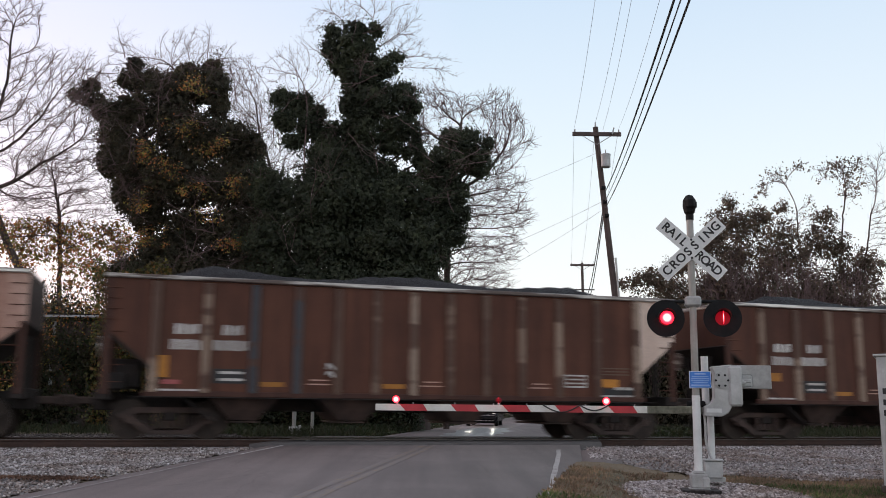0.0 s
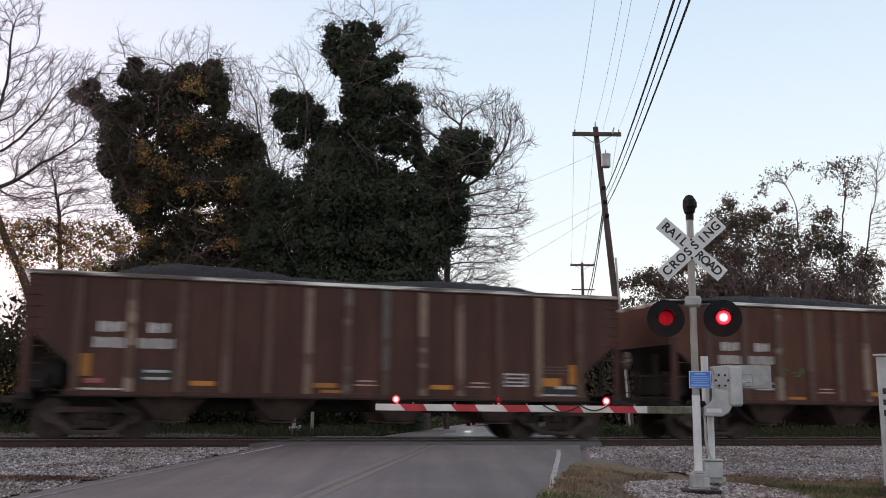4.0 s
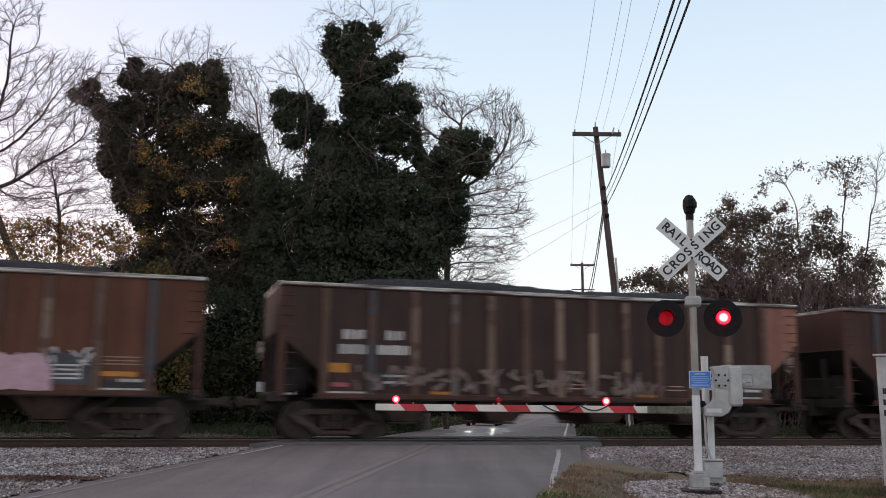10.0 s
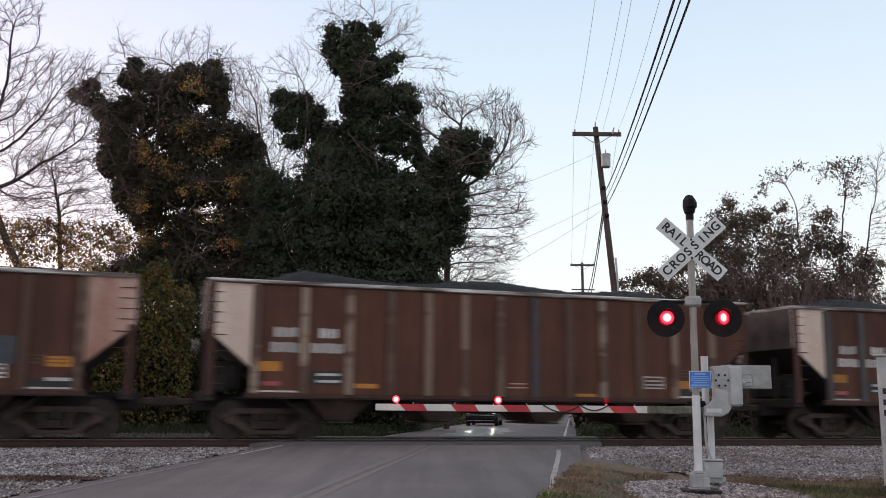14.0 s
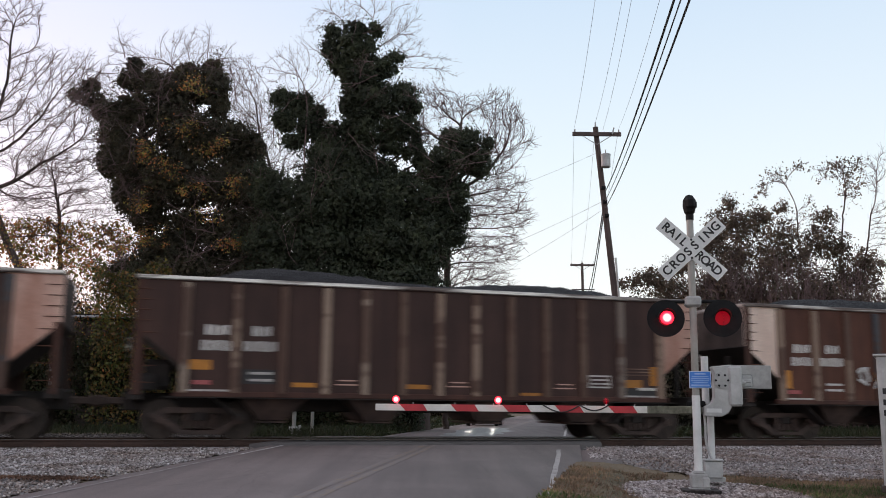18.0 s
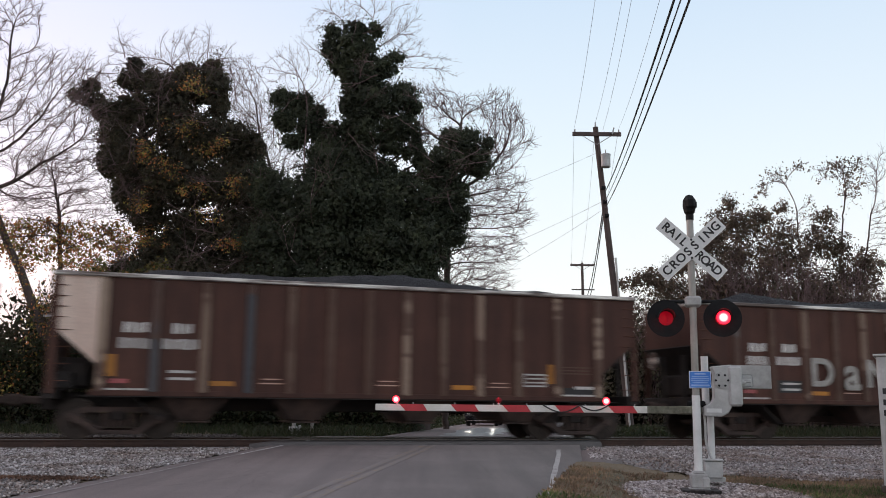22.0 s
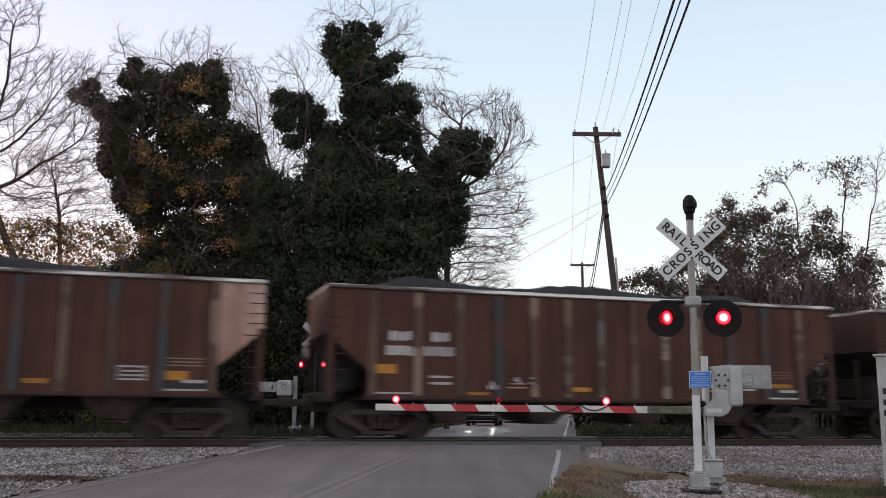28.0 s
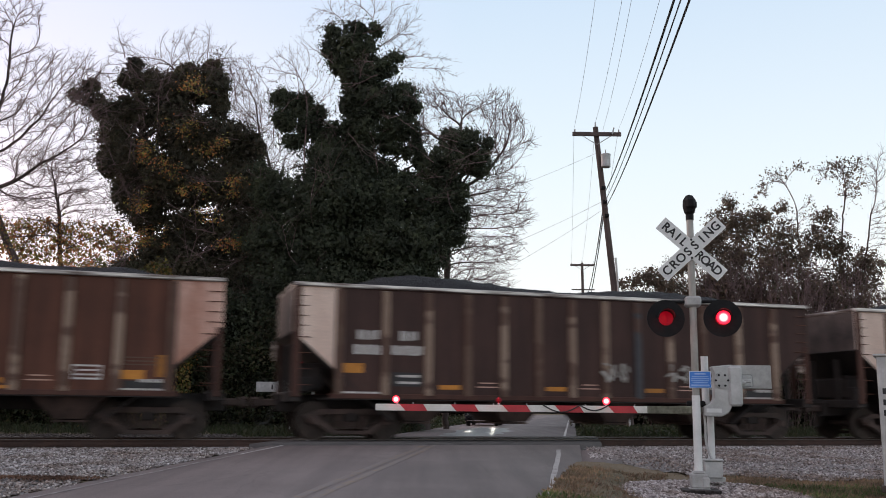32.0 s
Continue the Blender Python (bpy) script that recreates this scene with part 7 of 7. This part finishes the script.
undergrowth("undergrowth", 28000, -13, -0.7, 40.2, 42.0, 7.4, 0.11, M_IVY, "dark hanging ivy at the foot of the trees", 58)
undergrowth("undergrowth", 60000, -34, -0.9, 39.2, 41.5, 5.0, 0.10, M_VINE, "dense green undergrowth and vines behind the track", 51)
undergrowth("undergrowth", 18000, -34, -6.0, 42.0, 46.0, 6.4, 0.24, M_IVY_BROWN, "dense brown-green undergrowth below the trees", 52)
undergrowth("undergrowth", 7000, -34, -10.5, 38.9, 41.0, 8.0, 0.10, M_ORANGE, "yellow and orange autumn leaves over the undergrowth", 55, 0.42, False, 1.1)
undergrowth("undergrowth", 6500, -14.6, -10.4, 38.3, 39.2, 8.6, 0.115, M_GOLD, "yellow and green vines hanging beside the shed", 60, 0.0, False, 0.3)
undergrowth("undergrowth", 12000, -34, -11.5, 38.9, 41.5, 7.8, 0.11, M_VINE, "brown-green leaves behind the shed", 59, 0.1, False, 1.1)
undergrowth("undergrowth", 24000, 7.0, 34, 47.0, 53.0, 7.6, 0.16, M_IVY_BROWN, "dense brown undergrowth below the trees", 53)
undergrowth("undergrowth", 30000, -14, 6.0, 84.0, 90.0, 13.6, 0.17, M_BRUSH, "brown trees far down the road", 56)
undergrowth("undergrowth", 14000, 13.0, 50, 84.0, 90.0, 9.0, 0.30, M_BRUSH, "brown trees far down the road", 57)
undergrowth("undergrowth", 20000, -25, 75, 190.0, 215.0, 21.0, 0.9, M_BRUSH, "far line of brown woods", 54)


def blades(name, places, height, material, label, seed):
    n = len(places)
    g = np.random.default_rng(seed)
    p = np.asarray(places)
    a = g.uniform(0, 2 * np.pi, n)
    w = np.stack([np.cos(a), np.sin(a), np.zeros(n)], -1) * 0.006 * g.uniform(0.7, 1.5, (n, 1))
    h = height * g.uniform(0.4, 1.3, (n, 1))
    lean = np.concatenate([g.normal(0, 0.45, (n, 2)), np.ones((n, 1))], 1) * h
    v = np.stack([p - w, p + w, p + lean * 0.6 + w * 0.6, p + lean + g.normal(0, 0.02, (n, 3))], 1).reshape(-1, 3)
    ob = new(name, arrays(name, v, np.arange(n * 4).reshape(n, 4), material))
    return tagged(ob, label, "grass", kind="stuff")


def grass_places(n, x0, x1, y0, y1, keep, seed):
    r = random.Random(seed)
    out = []
    while len(out) < n:
        x, y = r.uniform(x0, x1), r.uniform(y0, y1)
        if keep(x, y):
            d = (Vector((x, y, 0)) - ROAD_C).dot(ROAD_SIDE)
            g = ground_z(x, y) - 0.01
            out.append((x, y, max(g, road_z(uv_of(x, y)[1]) - 0.002 - 0.15 * max(0.0, d - verge_edge(y) - 0.5)) if d < verge_edge(y) + 1.2 else g))
    return out


def off_road(x, y):
    return (Vector((x, y, 0)) - ROAD_C).dot(ROAD_SIDE) > verge_edge(y) + 0.04 and mound_h(x, y) < 0.02


blades("dry_grass", grass_places(34000, 1.0, 9.0, 10.5, 19.5, lambda x, y: off_road(x, y) and y < stone_edge(x, y) - (-0.25 if x > 4.6 else 1.1 * max(0.0, 4.45 - x) - 0.2) and noise.noise(Vector((x * 0.6, y * 0.6, 4))) > -0.45, 41), 0.050, M_STRAW, "dry straw-coloured grass on the verge", 42)
blades("green_grass", grass_places(11000, 1.0, 9.0, 10.5, 19.0, lambda x, y: off_road(x, y) and y < 15.3 and (x > 4.9 or y < 12.8) and noise.noise(Vector((x * 0.5, y * 0.5, 9))) > -0.15, 43), 0.07, M_GRASS, "short green grass on the verge", 44)
wp = []
rw = random.Random(45)
while len(wp) < 30000:
    u, v = rw.uniform(-22, 40), rw.uniform(3.2, 16)
    p = tk(u, v)
    if (left_of_road(p.x, p.y, 0.3) and (v > 11.0 or u > 2.0 - 1.5 * noise.noise(Vector((u, v, 3))))) or (right_of_road(p.x, p.y, 0.3) and (u < 14.5 or v > 6)):
        wp.append((p.x, p.y, ground_z(p.x, p.y)))
bank = []
while len(bank) < 17000:
    s, w = rw.uniform(19, 100), rw.choice((-1, 1)) * (3.45 + abs(rw.gauss(0, 2.6)))
    x, y = road_at(s, w)
    bank.append((x, y, ground_z(x, y) + 0.03 + 0.30 * rw.random() * min(1.0, abs(w) - 3.3)))
ob = new("roadside_growth", leaves("roadside_growth", bank, 0.12, M_WEED, 49))
tagged(ob, "low green growth along the road beyond the track", "undergrowth", kind="stuff")
blades("weeds", wp, 0.34, M_WEED, "green and brown weeds behind the track", 46)


r2 = random.Random(47)
litter = [(r2.gauss(-5.55, 0.33), r2.gauss(13.35, 0.10), -0.345 + r2.uniform(0, 0.02)) for _ in range(1400)]
ob = new("leaf_litter", leaves("leaf_litter", [(x, y, ground_z(x, y) + 0.070 + r2.uniform(0, 0.014)) for x, y, _ in litter], 0.03, M_LITTER, 48, 0.0))
tagged(ob, "rust-brown patch of fallen leaves on the gravel", "leaves", kind="stuff")


# ---- what moves ----
def train_u(t):
    """How far the right end of the car numbered 0 has come along the track after t seconds."""
    knots = [(0, -2.93), (2, -3.09), (4, -3.21), (6, -3.32), (8, -3.42), (10, -3.52), (12, -3.63), (14, -3.74), (16, -3.86), (18, -3.97), (20, -4.07), (22, -4.14), (24, -4.17), (26, -4.14), (28, -4.01), (30, -3.78), (32, -3.40)]
    for (t0, a), (t1, b) in zip(knots, knots[1:]):
        if t <= t1:
            break
    f = (t - t0) / (t1 - t0)
    return 11.778 * t + a + (b - a) * f


def motions():
    slack = {2: 0.04, 5: -0.03, 7: -0.12, 8: -0.08, 12: 0.06, 13: 0.10, 14: 0.15, 15: -0.16, 16: -0.12, 17: -0.03, 18: -0.04, 20: 0.10, 21: 0.07, 23: -0.04}
    for k, car in CARS:
        rows = []
        for t in range(0, 33, 2):
            u = train_u(t) - 16.18 * k - 7.29 + slack.get(k, 0.0)
            rows.append((t, pose(*tk(u, 0), rz=TURN)))
        walk(car, rows)
    # wheels roll while their car is near the crossing
    step = 0.05
    for k, off, w, x in WHEELS:
        t_mid = (16.18 * k + 7.35 + 11 - off) / 11.8
        t0, t1 = max(0.0, t_mid - 2.4), min(32.0, t_mid + 2.4)
        if t1 <= t0:
            continue
        rows = []
        if t0 > 0:
            rows.append((0.0, pose(x, 0, 0.457)))
        n = int((t1 - t0) / step)
        for i in range(n + 1):
            t = t0 + i * step
            rows.append((t, pose(x, 0, 0.457, ry=math.degrees((train_u(t) - train_u(t0)) / 0.457))))
        if t1 < 32.0:
            rows.append((32.0, rows[-1][1]))
        walk(w, rows)
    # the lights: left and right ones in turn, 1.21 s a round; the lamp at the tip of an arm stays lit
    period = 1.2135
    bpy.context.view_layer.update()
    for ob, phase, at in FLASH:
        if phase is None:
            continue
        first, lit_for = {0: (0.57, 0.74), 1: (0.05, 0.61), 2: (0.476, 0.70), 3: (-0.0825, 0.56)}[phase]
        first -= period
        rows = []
        # between flashes the added glowing disc is turned edge-on to EYE and seems out
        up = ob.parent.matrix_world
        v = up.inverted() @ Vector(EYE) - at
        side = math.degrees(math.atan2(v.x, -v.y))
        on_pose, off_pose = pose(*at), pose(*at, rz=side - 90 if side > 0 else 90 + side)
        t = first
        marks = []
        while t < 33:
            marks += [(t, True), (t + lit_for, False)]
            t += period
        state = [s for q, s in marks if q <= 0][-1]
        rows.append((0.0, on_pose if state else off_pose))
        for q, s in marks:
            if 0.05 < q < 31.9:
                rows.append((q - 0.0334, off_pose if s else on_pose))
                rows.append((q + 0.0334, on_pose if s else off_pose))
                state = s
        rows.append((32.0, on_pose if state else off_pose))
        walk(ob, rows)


motions()
